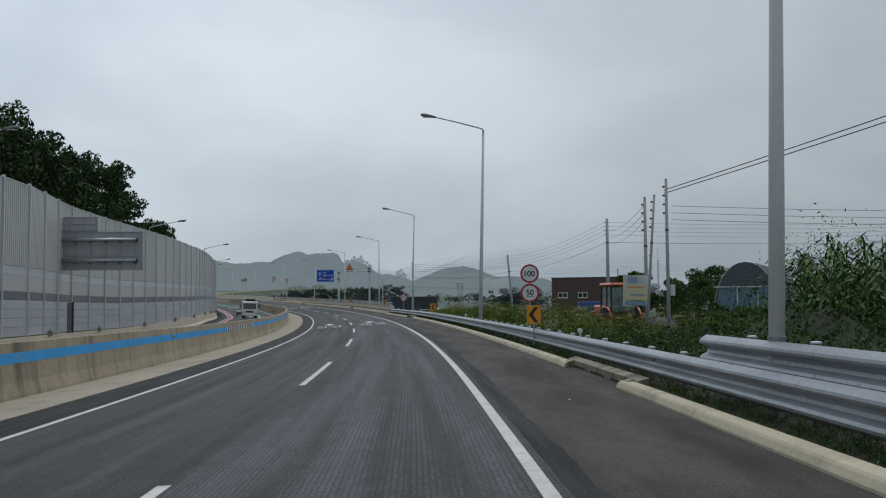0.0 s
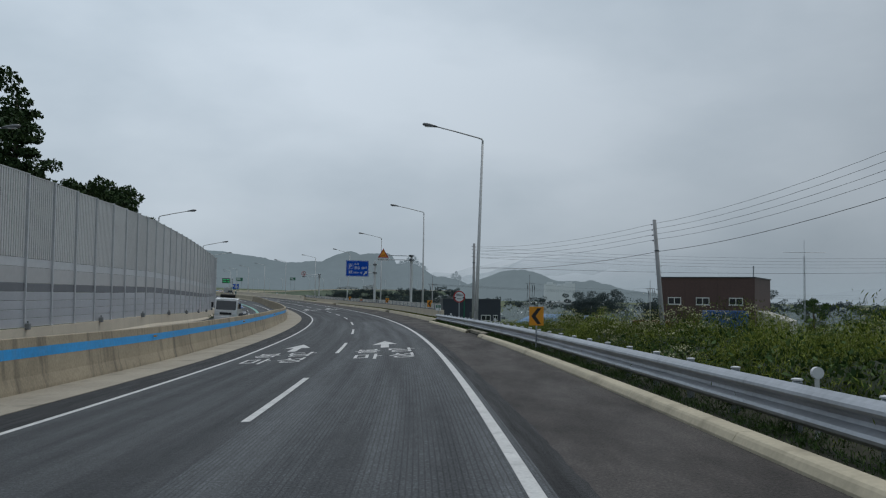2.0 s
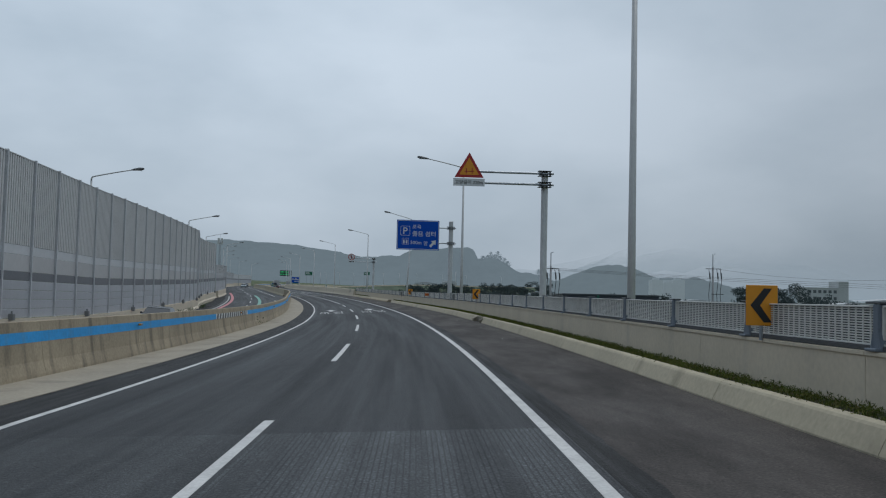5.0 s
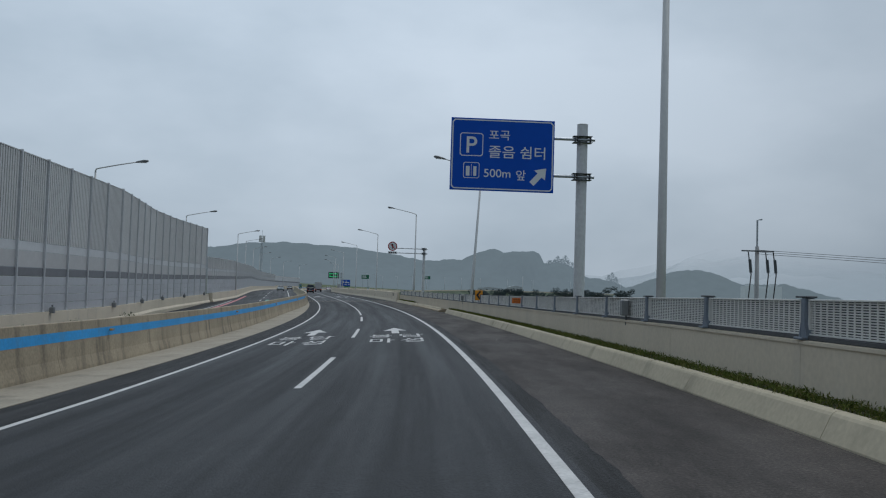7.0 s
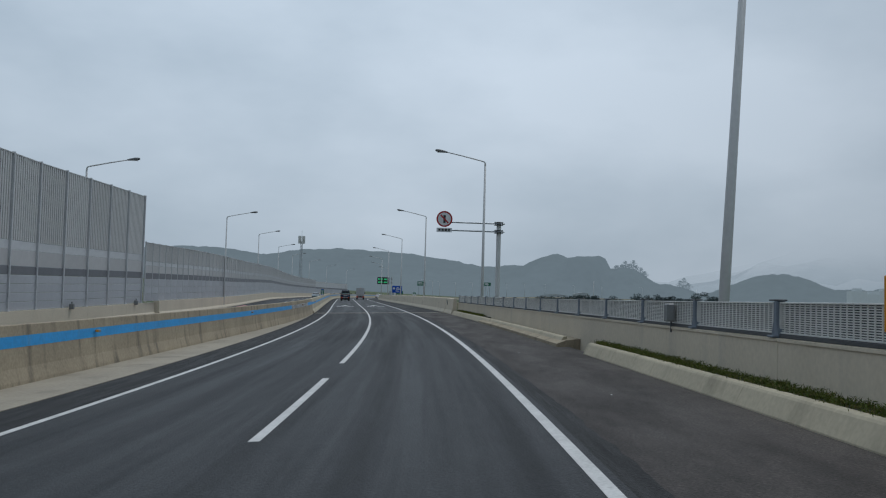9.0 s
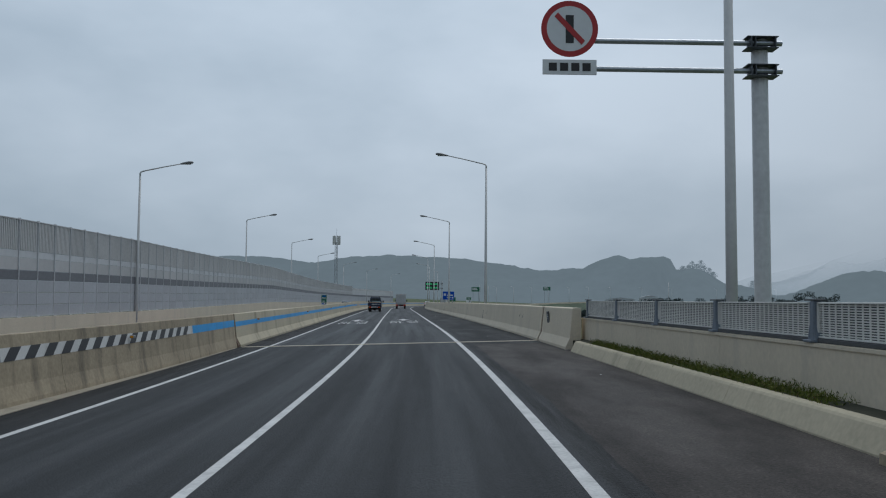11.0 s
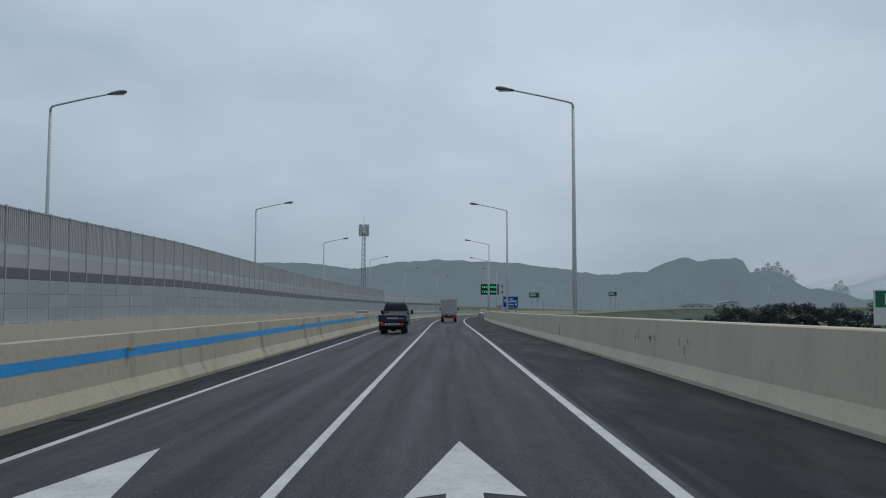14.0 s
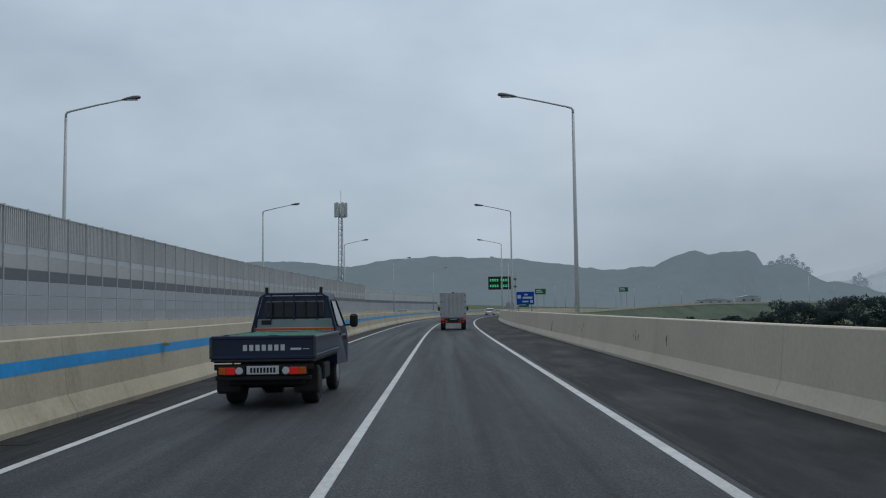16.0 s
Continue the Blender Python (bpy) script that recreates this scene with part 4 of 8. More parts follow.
# ---- street lamps on both sides
def street_lamp(side=1, label="grey steel street lamp with a long bracket arm over the road"):
    lamp = thing("street_lamp", label, "street lamp", group="street lamps along the motorway")
    H = 10.6
    g = Geo()
    g.tube([(0, 0, -1.0), (0, 0, 3.0), (0, 0, H - 0.25)], [0.108, 0.098, 0.062], 14)
    part("pole", g, POLE, lamp, smooth=True)
    part("collar", Geo().tube([(0, 0, 1.0), (0, 0, 1.035)], [0.118, 0.118], 14), GALV, lamp)
    arm = [(0, 0, H - 0.3), (0, 0, H - 0.1), (-0.06 * side, 0, H), (-0.25 * side, 0, H + 0.06), (-1.5 * side, 0, H + 0.34), (-2.7 * side, 0, H + 0.58)]
    part("arm", Geo().tube(arm, [0.06, 0.055, 0.05, 0.045, 0.04, 0.035], 8), POLE, lamp, smooth=True)
    head = part("lamp_head", Geo().tube([(-2.55 * side, 0, H + 0.555), (-2.75 * side, 0, H + 0.59), (-3.1 * side, 0, H + 0.645), (-3.35 * side, 0, H + 0.67), (-3.42 * side, 0, H + 0.67)], [0.035, 0.075, 0.105, 0.085, 0.03], 10), LAMP_HEAD, lamp, "flat dark lamp head", smooth=True)
    part("lens", Geo().box((-3.05 * side, 0, H + 0.545), (0.46, 0.16, 0.03), 0.01), PALE_PLASTIC, head)
    return lamp


right_lamp = street_lamp(1)
right_lamp.matrix_basis = at(11.5, 4.83, lean=1.4)
for s, h in ((49.2, 0.32), (97.6, 0.15)):
    copy_thing(right_lamp, at(s, 4.70, h, lean=1.5))
for s in (139.2, 182.8, 271.2):
    copy_thing(right_lamp, at(s, 5.27))
for s in (316.7, 361.4, 405.7, 450.6, 495, 540):
    copy_thing(right_lamp, at(s, 4.95))
leaning = copy_thing(right_lamp, at(226.4, 5.22, -0.48, lean=3.0))
tagged(leaning, "grey steel street lamp leaning out from the parapet")
left_lamp = street_lamp(-1, "grey steel street lamp standing behind the noise wall")
LEFT_LAMPS = [91, 136, 180, 226, 271.8, 316, 362, 406, 449, 494, 540, 586]
left_lamp.matrix_basis = at(46, -21.6, 0.25)
for s in LEFT_LAMPS:
    copy_thing(left_lamp, at(s, set_back(s) - 0.6 if s < 290 else NW + drawn_in(s) - (0.55 if s > 320 else -0.15), 0.25 if s > 320 else -0.3))

# ---- guard rail
def wave(off, top):
    """The folded section of a guard rail beam."""
    face = [(0.0, 0.0), (-0.02, 0.004), (-0.085, -0.030), (-0.125, -0.062), (-0.135, -0.095), (-0.120, -0.124), (-0.020, -0.176), (0.0, -0.220), (-0.020, -0.262), (-0.112, -0.304), (-0.135, -0.338), (-0.125, -0.374), (-0.03, -0.436), (0.0, -0.44)]
    return [(off + x, top + z) for x, z in face] + [(off + x + 0.008, top + z) for x, z in face[::-1]]


def guard_rail(name, label, off, top, s0, s1, first, gap):
    rail = thing(name, label, "guard rail")
    s = s0
    while s < s1 - 0.1:
        e = min(s + 4.0, s1)
        part("beam", Geo().sweep(wave(off, top), s, e + (0.12 if e < s1 else 0), 2.0, (lambda q, a=s: 0.004 if q > a + 3.9 else 0.0)), RAIL_STEEL, rail)
        s = e
    me = Geo().tube([(0, 0, -0.7), (0, 0, top - 0.02)], 0.058, 12).tube([(0, 0, top - 0.02), (0, 0, top + 0.005)], [0.06, 0.045], 12).mesh("post")
    blk = Geo().box((-0.085, 0, top - 0.22), (0.06, 0.12, 0.30), 0.01).mesh("spacer")
    cap = Geo().tube([(0, 0, top + 0.005), (0, 0, top + 0.022), (0, 0, top + 0.03)], [0.068, 0.066, 0.04], 14).mesh("post_cap")
    s = first
    while s < s1 - 0.3:
        if s > s0:
            m = at(s, off + 0.13)
            po = part("post", me, GALV, rail, m=m)
            part("spacer", blk, GALV, po)
            part("post_cap", cap, PALE_GALV, po)
        s += gap
    return rail


guard_rail("guard_rail", "galvanised steel guard rail with folded beam and round posts", 4.58, 0.645, -30.0, 120.6, -29.0, 2.0)
guard_rail("guard_rail", "end of a taller galvanised guard rail behind the first", 4.78, 0.98, -30.0, 14.0, -29.5, 2.0)

# ---- louvred fence on the parapet
FENCE = material("pale_louvre_metal", (0.74, 0.735, 0.70), 0.5, 0.1, vary=0.1, grain=10, patch=1.0, bump=0.03, object_vary=0.05)
FENCE_BACK = material("dark_fence_backing", (0.075, 0.078, 0.082), 0.8, vary=0.2, grain=20, patch=1.0, bump=0.1)
FENCE_POST = material("blue_grey_fence_post", (0.19, 0.225, 0.27), 0.5, 0.3, vary=0.12)


def fence_bay(wide):
    """A post with its foot and arm, and a panel of bars before a dark backing, running along x."""
    bay = thing("fence_panel", "louvred metal fence panel with grey post on a concrete parapet", "fence", group="louvred fence panels on the parapet")
    post = Geo().box((0, 0, 0.27), (0.13, 0.14, 0.54), 0.012).box((0.0, -0.03, 0.02), (0.26, 0.22, 0.035), 0.008)
    for k in (-1, 1):
        post.prism([(k * 0.065, 0.03), (k * 0.13, 0.03), (k * 0.065, 0.22)] if k > 0 else [(-0.13, 0.03), (-0.065, 0.03), (-0.065, 0.22)], 0.12, Matrix.Translation((0, -0.07, 0)))
    part("post", post, FENCE_POST, bay)
    part("cap", Geo().box((-0.06, 0.0, 0.555), (0.34, 0.15, 0.025), 0.006), DARK_STEEL, bay, "dark steel cap plate")
    # added dark strip in place of the shaded gap below the panel
    part("base_rail", Geo().box((wide / 2, 0.0, 0.03), (wide - 0.14, 0.10, 0.055), 0.006), FENCE_BACK, bay, "dark strip standing in for the gap under the panel")
    fr = Geo()
    for z in (0.075, 0.512):
        fr.box((wide / 2, 0, z), (wide - 0.14, 0.06, 0.024), 0.004)
    for x in (0.08, wide - 0.08):
        fr.box((x, 0, 0.293), (0.03, 0.06, 0.41), 0.004)
    n = int(wide / 0.19)
    for i in range(n):
        fr.box((0.12 + (wide - 0.24) * (i + 0.5) / n, -0.004, 0.293), (0.028, 0.012, 0.41))
    part("panel_frame", fr, FENCE, bay)
    part("backing", Geo().box((wide / 2, 0.035, 0.293), (wide - 0.16, 0.012, 0.42)), FENCE_BACK, bay, "dark perforated backing sheet")
    sl = Geo().box((wide / 2, 0, 0), (wide - 0.16, 0.030, 0.0165), 0.003).mesh("slat")
    for i in range(13):
        part("slat", sl, FENCE, bay, m=pose(0, 0.008, 0.107 + i * 0.0312))
    return bay


def chord(s, step, off, h=0.0):
    """A pose whose x runs along the road from s to s + step."""
    p, q = spot(s, off, h), spot(s + step, off, h)
    d = q - p
    return Matrix.Translation(p) @ Matrix.Rotation(math.atan2(d.y, d.x), 4, "Z") @ Matrix.Rotation(-math.atan2(d.z, d.xy.length), 4, "Y")


BAY = 4.015
# the panels' fronts face the road, so each bay runs back towards the start
bay = fence_bay(BAY)
first = True
s = 122.78 + BAY
while s < 284.0:
    p, q = spot(s, 5.07, 0.95), spot(s - BAY, 5.07, 0.95)
    d = q - p
    m = Matrix.Translation(p) @ Matrix.Rotation(math.atan2(d.y, d.x), 4, "Z") @ Matrix.Rotation(-math.atan2(d.z, d.xy.length), 4, "Y")
    if first:
        bay.matrix_basis = m
        first = False
    else:
        copy_thing(bay, m)
    s += BAY


# ---- markings painted on the lanes
def lay(name, geo, parent, s, off, mat=PAINT, h=0.005):
    """Lay a flat geometry, made in x and z, on the road with its z along the road."""
    g = Geo()
    g.add([spot(s + z, off + x, h) for x, _, z in geo.v], geo.f)
    return part(name, g, mat, parent, tidy=False)


def lane_marking(s, off):
    mk = thing("lane_marking", "white painted arrow and place names on the lane", "road marking", group="painted lane markings")
    a, b = letters("마", 2.9, wide=0.92, bold=0.004), letters("성", 2.7, wide=0.84, bold=0.004)
    c, d = letters("봉", 2.4, wide=0.92, bold=0.004), letters("담", 2.6, wide=0.98, bold=0.004)
    lay("letter", a, mk, s + 1.4, off - 0.53)
    lay("letter", b, mk, s + 1.4, off + 0.58)
    lay("letter", c, mk, s + 5.0, off - 0.62)
    lay("letter", d, mk, s + 5.0, off + 0.64)
    g = Geo().add([(-0.165, 0, 0), (0.165, 0, 0), (0.165, 0, 2.9), (-0.165, 0, 2.9)], [(0, 1, 2, 3)])
    g.add([(-0.54, 0, 2.6), (0, 0, 2.9), (0, 0, 6.0)], [(0, 1, 2)]).add([(0, 0, 2.9), (0.54, 0, 2.6), (0, 0, 6.0)], [(0, 1, 2)])
    lay("arrow", g, mk, s + 7.2, off)


for s in (76.2, 196.4, 319.8):
    for off in (-0.42, -4.10):
        lane_marking(s - 0.15, off)


# ---- signs
def disc(r, n=40, x=0.0, z=0.0, y=0.0):
    return Geo().add([(x + r * math.cos(2 * math.pi * i / n), y, z + r * math.sin(2 * math.pi * i / n)) for i in range(n)], [tuple(range(n))])


def ring(r0, r1, n=40, y=0.0, z=0.0):
    v = [(r * math.cos(2 * math.pi * i / n), y, z + r * math.sin(2 * math.pi * i / n)) for r in (r0, r1) for i in range(n)]
    return Geo().add(v, [(i, (i + 1) % n, n + (i + 1) % n, n + i) for i in range(n)])


def flat(outline, y=0.0):
    return Geo().add([(x, y, z) for x, z in outline], [tuple(range(len(outline)))])


def moved(geo, x=0.0, y=0.0, z=0.0):
    geo.v = [(a + x, b + y, c + z) for a, b, c in geo.v]
    return geo


def bars(parent, rows, mat, y, wide=0.0):
    """Unreadable lettering: plain bars (x, z, width, height)."""
    for x, z, w, h in rows:
        part("bar", flat([(x - w / 2, z - h / 2), (x + w / 2, z - h / 2), (x + w / 2, z + h / 2), (x - w / 2, z + h / 2)], y), mat, parent, tidy=False)


def round_sign(parent, z, r, text="", bar=False):
    plate = part("round_plate", Geo().tube([(0, 0.0, z), (0, 0.02, z)], r, 40), SIGN_RED, parent, "round white plate with a red rim")
    part("face", disc(r * 0.80, z=z, y=-0.003), SIGN_WHITE, plate, tidy=False)
    if text:
        part("number", moved(letters(text, r * 0.62, bold=0.02), 0, -0.006, z + (r * 0.06 if bar else 0)), SIGN_BLACK, plate, tidy=False)
    if bar:
        part("bar", flat([(-r * 0.42, z - r * 0.42), (r * 0.42, z - r * 0.42), (r * 0.42, z - r * 0.36), (-r * 0.42, z - r * 0.36)], -0.006), SIGN_BLACK, plate, tidy=False)
    return plate


sg = thing("speed_sign", "two round red-rimmed speed limit plates on a grey post", "road sign", at(38.5, 5.6))
part("post", Geo().tube([(0, 0.05, -0.9), (0, 0.05, 3.1)], 0.04, 10), GALV, sg)
round_sign(sg, 2.70, 0.395, "100")
round_sign(sg, 1.88, 0.395, "50", True)

sg = thing("distance_sign", "round red-rimmed vehicle spacing sign on a grey post", "road sign", at(114.5, 5.6, -0.56))
part("post", Geo().tube([(0, 0.05, -1.2), (0, 0.05, 3.0)], 0.045, 10), GALV, sg)
pl = round_sign(sg, 2.55, 0.44)
part("number", moved(letters("100m", 0.17, bold=0.015), 0, -0.006, 2.68), SIGN_BLACK, pl, tidy=False)
for k in (-1, 1):
    part("car_mark", flat([(k * 0.31 - 0.07, 2.43), (k * 0.31 + 0.07, 2.43), (k * 0.31 + 0.07, 2.48), (k * 0.31 + 0.03, 2.53), (k * 0.31 - 0.03, 2.53), (k * 0.31 - 0.07, 2.48)], -0.006), SIGN_BLACK, pl, tidy=False)
part("arrow_mark", flat([(-0.17, 2.40), (-0.11, 2.365), (-0.11, 2.385), (0.11, 2.385), (0.11, 2.365), (0.17, 2.40), (0.11, 2.435), (0.11, 2.415), (-0.11, 2.415), (-0.11, 2.435)], -0.006), SIGN_BLACK, pl, tidy=False)


def chevron(m, foot, w=0.42, h=0.56):
    sg = thing("chevron_sign", "amber board with a black chevron pointing round the bend", "road sign", m, group="chevron boards on the bend")
    part("post", Geo().tube([(0, 0.04, foot), (0, 0.04, h * 0.3)], 0.028, 8), GALV, sg)
    b = part("board", Geo().box((0, 0.012, 0), (w, 0.02, h), 0.004), SIGN_AMBER, sg)
    part("chevron", flat([(0.32 * w, 0.42 * h), (0.06 * w, 0.42 * h), (-0.36 * w, 0), (0.06 * w, -0.42 * h), (0.32 * w, -0.42 * h), (-0.06 * w, 0)], -0.003), SIGN_BLACK, b, tidy=False)
    return sg


chevron(at(30.4, 4.46, 1.13, -6), -1.8, 0.46, 0.60)
chevron(at(75.9, 4.44, 1.13, -6), -1.8, 0.46, 0.60)
chevron(at(130.0, 4.93, 1.45, -6), -0.52, 0.46, 0.60)
for s, off in ((172.1, 4.93), (219.3, 4.93)):
    chevron(at(s, off, 1.47, -6), -0.54, 0.46, 0.60)


def post_sign(m, pole_x, top, arm_zs, arm_to, r=0.2):
    """A cantilever sign post; returns it, standing at the pose m with the pole at pole_x."""
    sg = thing("cantilever_sign", "", "road sign", m)
    part("pole", Geo().tube([(pole_x, 0.3, -1.2), (pole_x, 0.3, top)], r, 18).tube([(pole_x, 0.3, top), (pole_x, 0.3, top + 0.03)], [r + 0.012, r * 0.7], 18), PALE_GALV, sg, "thick galvanised round pole", smooth=False)
    for z in arm_zs:
        a = part("arm", Geo().tube([(arm_to, 0.12, z), (pole_x + r + 0.22, 0.12, z)], 0.055, 10), GALV, sg)
        c = Geo()
        for dz in (-0.11, 0.11):
            c.box((pole_x - 0.03, 0.16, z + dz), (r * 2 + 0.30, 0.34, 0.02), 0.004)
        for dx in (-r - 0.10, -r - 0.02, r + 0.06):
            c.box((pole_x + dx, 0.12, z), (0.02, 0.28, 0.20), 0.003)
        part("clamp", c, DARK_STEEL, a, "dark bolted steel clamp")
    return sg


# rest-area sign
sg = post_sign(at(195.2, 0, 0.22), 5.95, 7.72, (7.15, 5.82), 4.3, 0.19)
tagged(sg, "large blue rest area sign on a steel cantilever post", "road sign")
bd = part("board", Geo().box((3.07, 0.02, 6.47), (3.66, 0.05, 2.56), 0.012), SIGN_BLUE, sg, "blue board with white lettering")


def frame_line(x0, x1, z0, z1, t, y):
    g = Geo()
    c = t * 2.2
    outer = [(x0 + c, z0), (x1 - c, z0), (x1, z0 + c), (x1, z1 - c), (x1 - c, z1), (x0 + c, z1), (x0, z1 - c), (x0, z0 + c)]
    mx, mz = (x0 + x1) / 2, (z0 + z1) / 2
    inner = [(x + (t if x < mx else -t) * (1 if abs(x - mx) > (x1 - x0) / 2 - c * 0.99 else 0.6), z + (t if z < mz else -t) * (1 if abs(z - mz) > (z1 - z0) / 2 - c * 0.99 else 0.6)) for x, z in outer]
    n = len(outer)
    g.add([(x, y, z) for x, z in outer] + [(x, y, z) for x, z in inner], [(i, (i + 1) % n, n + (i + 1) % n, n + i) for i in range(n)])
    return g


Y = -0.009
part("border", frame_line(1.28, 4.86, 5.24, 7.70, 0.04, Y), SIGN_WHITE, bd, tidy=False)
part("letter_box", frame_line(1.56, 2.38, 6.40, 7.22, 0.03, Y), SIGN_WHITE, bd, tidy=False)
part("letter", moved(letters("P", 0.58, bold=0.008), 1.98, Y, 6.80), SIGN_WHITE, bd, tidy=False)
part("lettering", moved(letters("포곡", 0.33, bold=0.005, wide=0.74), 2.95, Y, 7.17), SIGN_WHITE, bd, tidy=False)
part("lettering", moved(letters("졸음 쉼터", 0.44, bold=0.005, wide=2.0), 3.58, Y, 6.58), SIGN_WHITE, bd, tidy=False)
part("lettering", moved(letters("500m", 0.29, bold=0.005, wide=0.94), 2.90, Y, 5.82), SIGN_WHITE, bd, tidy=False)
part("lettering", moved(letters("앞", 0.36, bold=0.005, wide=0.34), 3.74, Y, 5.78), SIGN_WHITE, bd, tidy=False)
part("toilet_box", frame_line(1.70, 2.27, 5.62, 6.18, 0.022, Y), SIGN_WHITE, bd, tidy=False)
bars(bd, [(1.86, 5.87, 0.13, 0.34), (2.11, 5.87, 0.11, 0.34), (1.985, 5.90, 0.014, 0.42)], SIGN_WHITE, Y)
ar = [(-0.10, -0.42), (0.10, -0.42), (0.10, 0.0), (0.26, 0.0), (0.0, 0.34), (-0.26, 0.0), (-0.10, 0.0)]
ca, sa = math.cos(radians(-42)), math.sin(radians(-42))
part("arrow", flat([(4.40 + x * ca - z * sa, 5.80 + x * sa + z * ca) for x, z in ar], Y), SIGN_WHITE, bd, tidy=False)

# bridge-length warning
sg = post_sign(at(157.0, 0), 6.15, 7.32, (7.22, 6.72), 2.9, 0.15)
tagged(sg, "triangular red and amber warning sign on a cantilever post", "road sign")
tri = part("triangle", Geo().prism([(2.05, 6.93), (3.35, 6.93), (2.70, 8.05)], 0.03), SIGN_RED, sg)
part("face", flat([(2.26, 7.05), (3.14, 7.05), (2.70, 7.82)], -0.004), SIGN_AMBER, tri, tidy=False)
bars(tri, [(2.57, 7.22, 0.04, 0.24), (2.83, 7.22, 0.04, 0.24), (2.70, 7.20, 0.44, 0.035)], SIGN_RED, -0.008)
pl = part("plate", Geo().box((2.70, 0.02, 6.72), (1.40, 0.03, 0.34), 0.006), SIGN_WHITE, sg, "white plate with the bridge's length")
part("lettering", moved(letters("교량길이 220m", 0.19, bold=0.012, wide=1.24), 2.70, 0.0, 6.72), SIGN_BLACK, pl, tidy=False)

# no-walking sign
sg = post_sign(at(273.0, 0), 6.6, 6.92, (6.78, 6.22), 3.0, 0.16)
tagged(sg, "round red-rimmed prohibition sign on a cantilever post", "road sign")
rs = part("round_plate", Geo().tube([(2.75, 0.0, 6.98), (2.75, 0.02, 6.98)], 0.56, 40), SIGN_RED, sg)
part("face", disc(0.45, x=2.75, z=6.98, y=-0.003), SIGN_WHITE, rs, tidy=False)
bars(rs, [(2.75, 6.97, 0.16, 0.56)], SIGN_BLACK, -0.006)
part("slash", flat([(2.45, 7.22), (2.52, 7.30), (3.05, 6.74), (2.98, 6.66)], -0.009), SIGN_RED, rs, tidy=False)
pl = part("plate", Geo().box((2.75, 0.02, 6.22), (1.06, 0.03, 0.30), 0.006), SIGN_WHITE, sg)
bars(pl, [(2.42, 6.22, 0.16, 0.16), (2.64, 6.22, 0.16, 0.16), (2.86, 6.22, 0.16, 0.16), (3.08, 6.22, 0.16, 0.16)], SIGN_BLACK, 0.0)


# kilometre posts
def km_post(m, low, foot=-1.3):
    sg = thing("kilometre_post", "small green and white kilometre board on a post", "road sign", m, group="kilometre posts")
    part("post", Geo().tube([(0, 0.03, foot), (0, 0.03, 0.1)], 0.025, 8), GALV, sg)
    b = part("board", Geo().box((0, 0.01, 0), (0.44, 0.02, 0.46), 0.004), SIGN_WHITE, sg)
    part("green_field", flat([(-0.20, 0.0), (0.20, 0.0), (0.20, 0.21), (-0.20, 0.21)], -0.003), SIGN_GREEN, b, tidy=False)
    part("number", moved(letters("16", 0.15, bold=0.015), 0, -0.006, 0.105), SIGN_WHITE, b, tidy=False)
    part("number", moved(letters(low, 0.14, bold=0.015), 0.06, -0.006, -0.115), SIGN_BLACK, b, tidy=False)


km_post(at(121.4, 4.75, 1.15), ".2")
km_post(at(333.2, 5.12, 1.52), ".0", -0.4)
sg = thing("route_marker", "green route marker with a town name on the median barrier", "road sign", at(334.3, -7.15, 1.62))
part("post", Geo().tube([(0, 0.03, -0.5), (0, 0.03, 0.1)], 0.03, 8), DARK_STEEL, sg)
b = part("board", Geo().box((0, 0.01, 0.08), (0.48, 0.02, 0.86), 0.004), SIGN_WHITE, sg)
part("green_field", flat([(-0.22, -0.15), (0.22, -0.15), (0.22, 0.49), (-0.22, 0.49)], -0.003), SIGN_GREEN, b, tidy=False)
part("lettering", moved(letters("동탄", 0.15, bold=0.015, wide=0.34), 0, -0.006, 0.22), SIGN_WHITE, b, tidy=False)
part("number", moved(letters("16", 0.17, bold=0.02), -0.02, -0.006, -0.01), SIGN_WHITE, b, tidy=False)
bars(b, [(0, 0.40, 0.28, 0.09), (-0.09, -0.25, 0.17, 0.10)], SIGN_BLUE, -0.006)
part("arrow", flat([(0.04, -0.33), (0.08, -0.35), (0.15, -0.25), (0.18, -0.28), (0.19, -0.17), (0.09, -0.20), (0.12, -0.23)], -0.006), SIGN_BLACK, b, tidy=False)

# message board, second rest-area sign and direction signs near the bridge's end
VMS_GREEN = material("green_light_letters", (0.02, 0.3, 0.08), 0.5, vary=0.1, bump=0, glow=((0.05, 0.60, 0.24), 0.8))
sg = post_sign(at(541.0, 0), 6.2, 7.8, (7.0, 5.6), 5.2, 0.17)
tagged(sg, "black message board with green light letters on a post", "message board")
b = part("board", Geo().box((3.2, 0.15, 6.3), (4.3, 0.25, 2.5), 0.03), SIGN_BLACK, sg)
for z in (6.85, 5.75):
    bars(b, [(1.5 + i * 0.44 + (0.3 if i > 3 else 0), z + dz, 0.30, 0.13) for i in range(8) for dz in (-0.15, 0.15)] + [(1.5 + i * 0.44 + (0.3 if i > 3 else 0), z, 0.10, 0.17) for i in range(8)], VMS_GREEN, 0.02)
sg = thing("cantilever_sign", "blue rest area sign on two grey posts", "road sign", at(549.0, 7.7, 0.0))
for x in (-1.3, 1.3):
    part("post", Geo().tube([(x, 0.1, -6.0), (x, 0.1, 4.6)], 0.10, 10), GALV, sg)
b = part("board", Geo().box((0, 0, 3.4), (3.6, 0.06, 2.55), 0.012), SIGN_BLUE, sg)
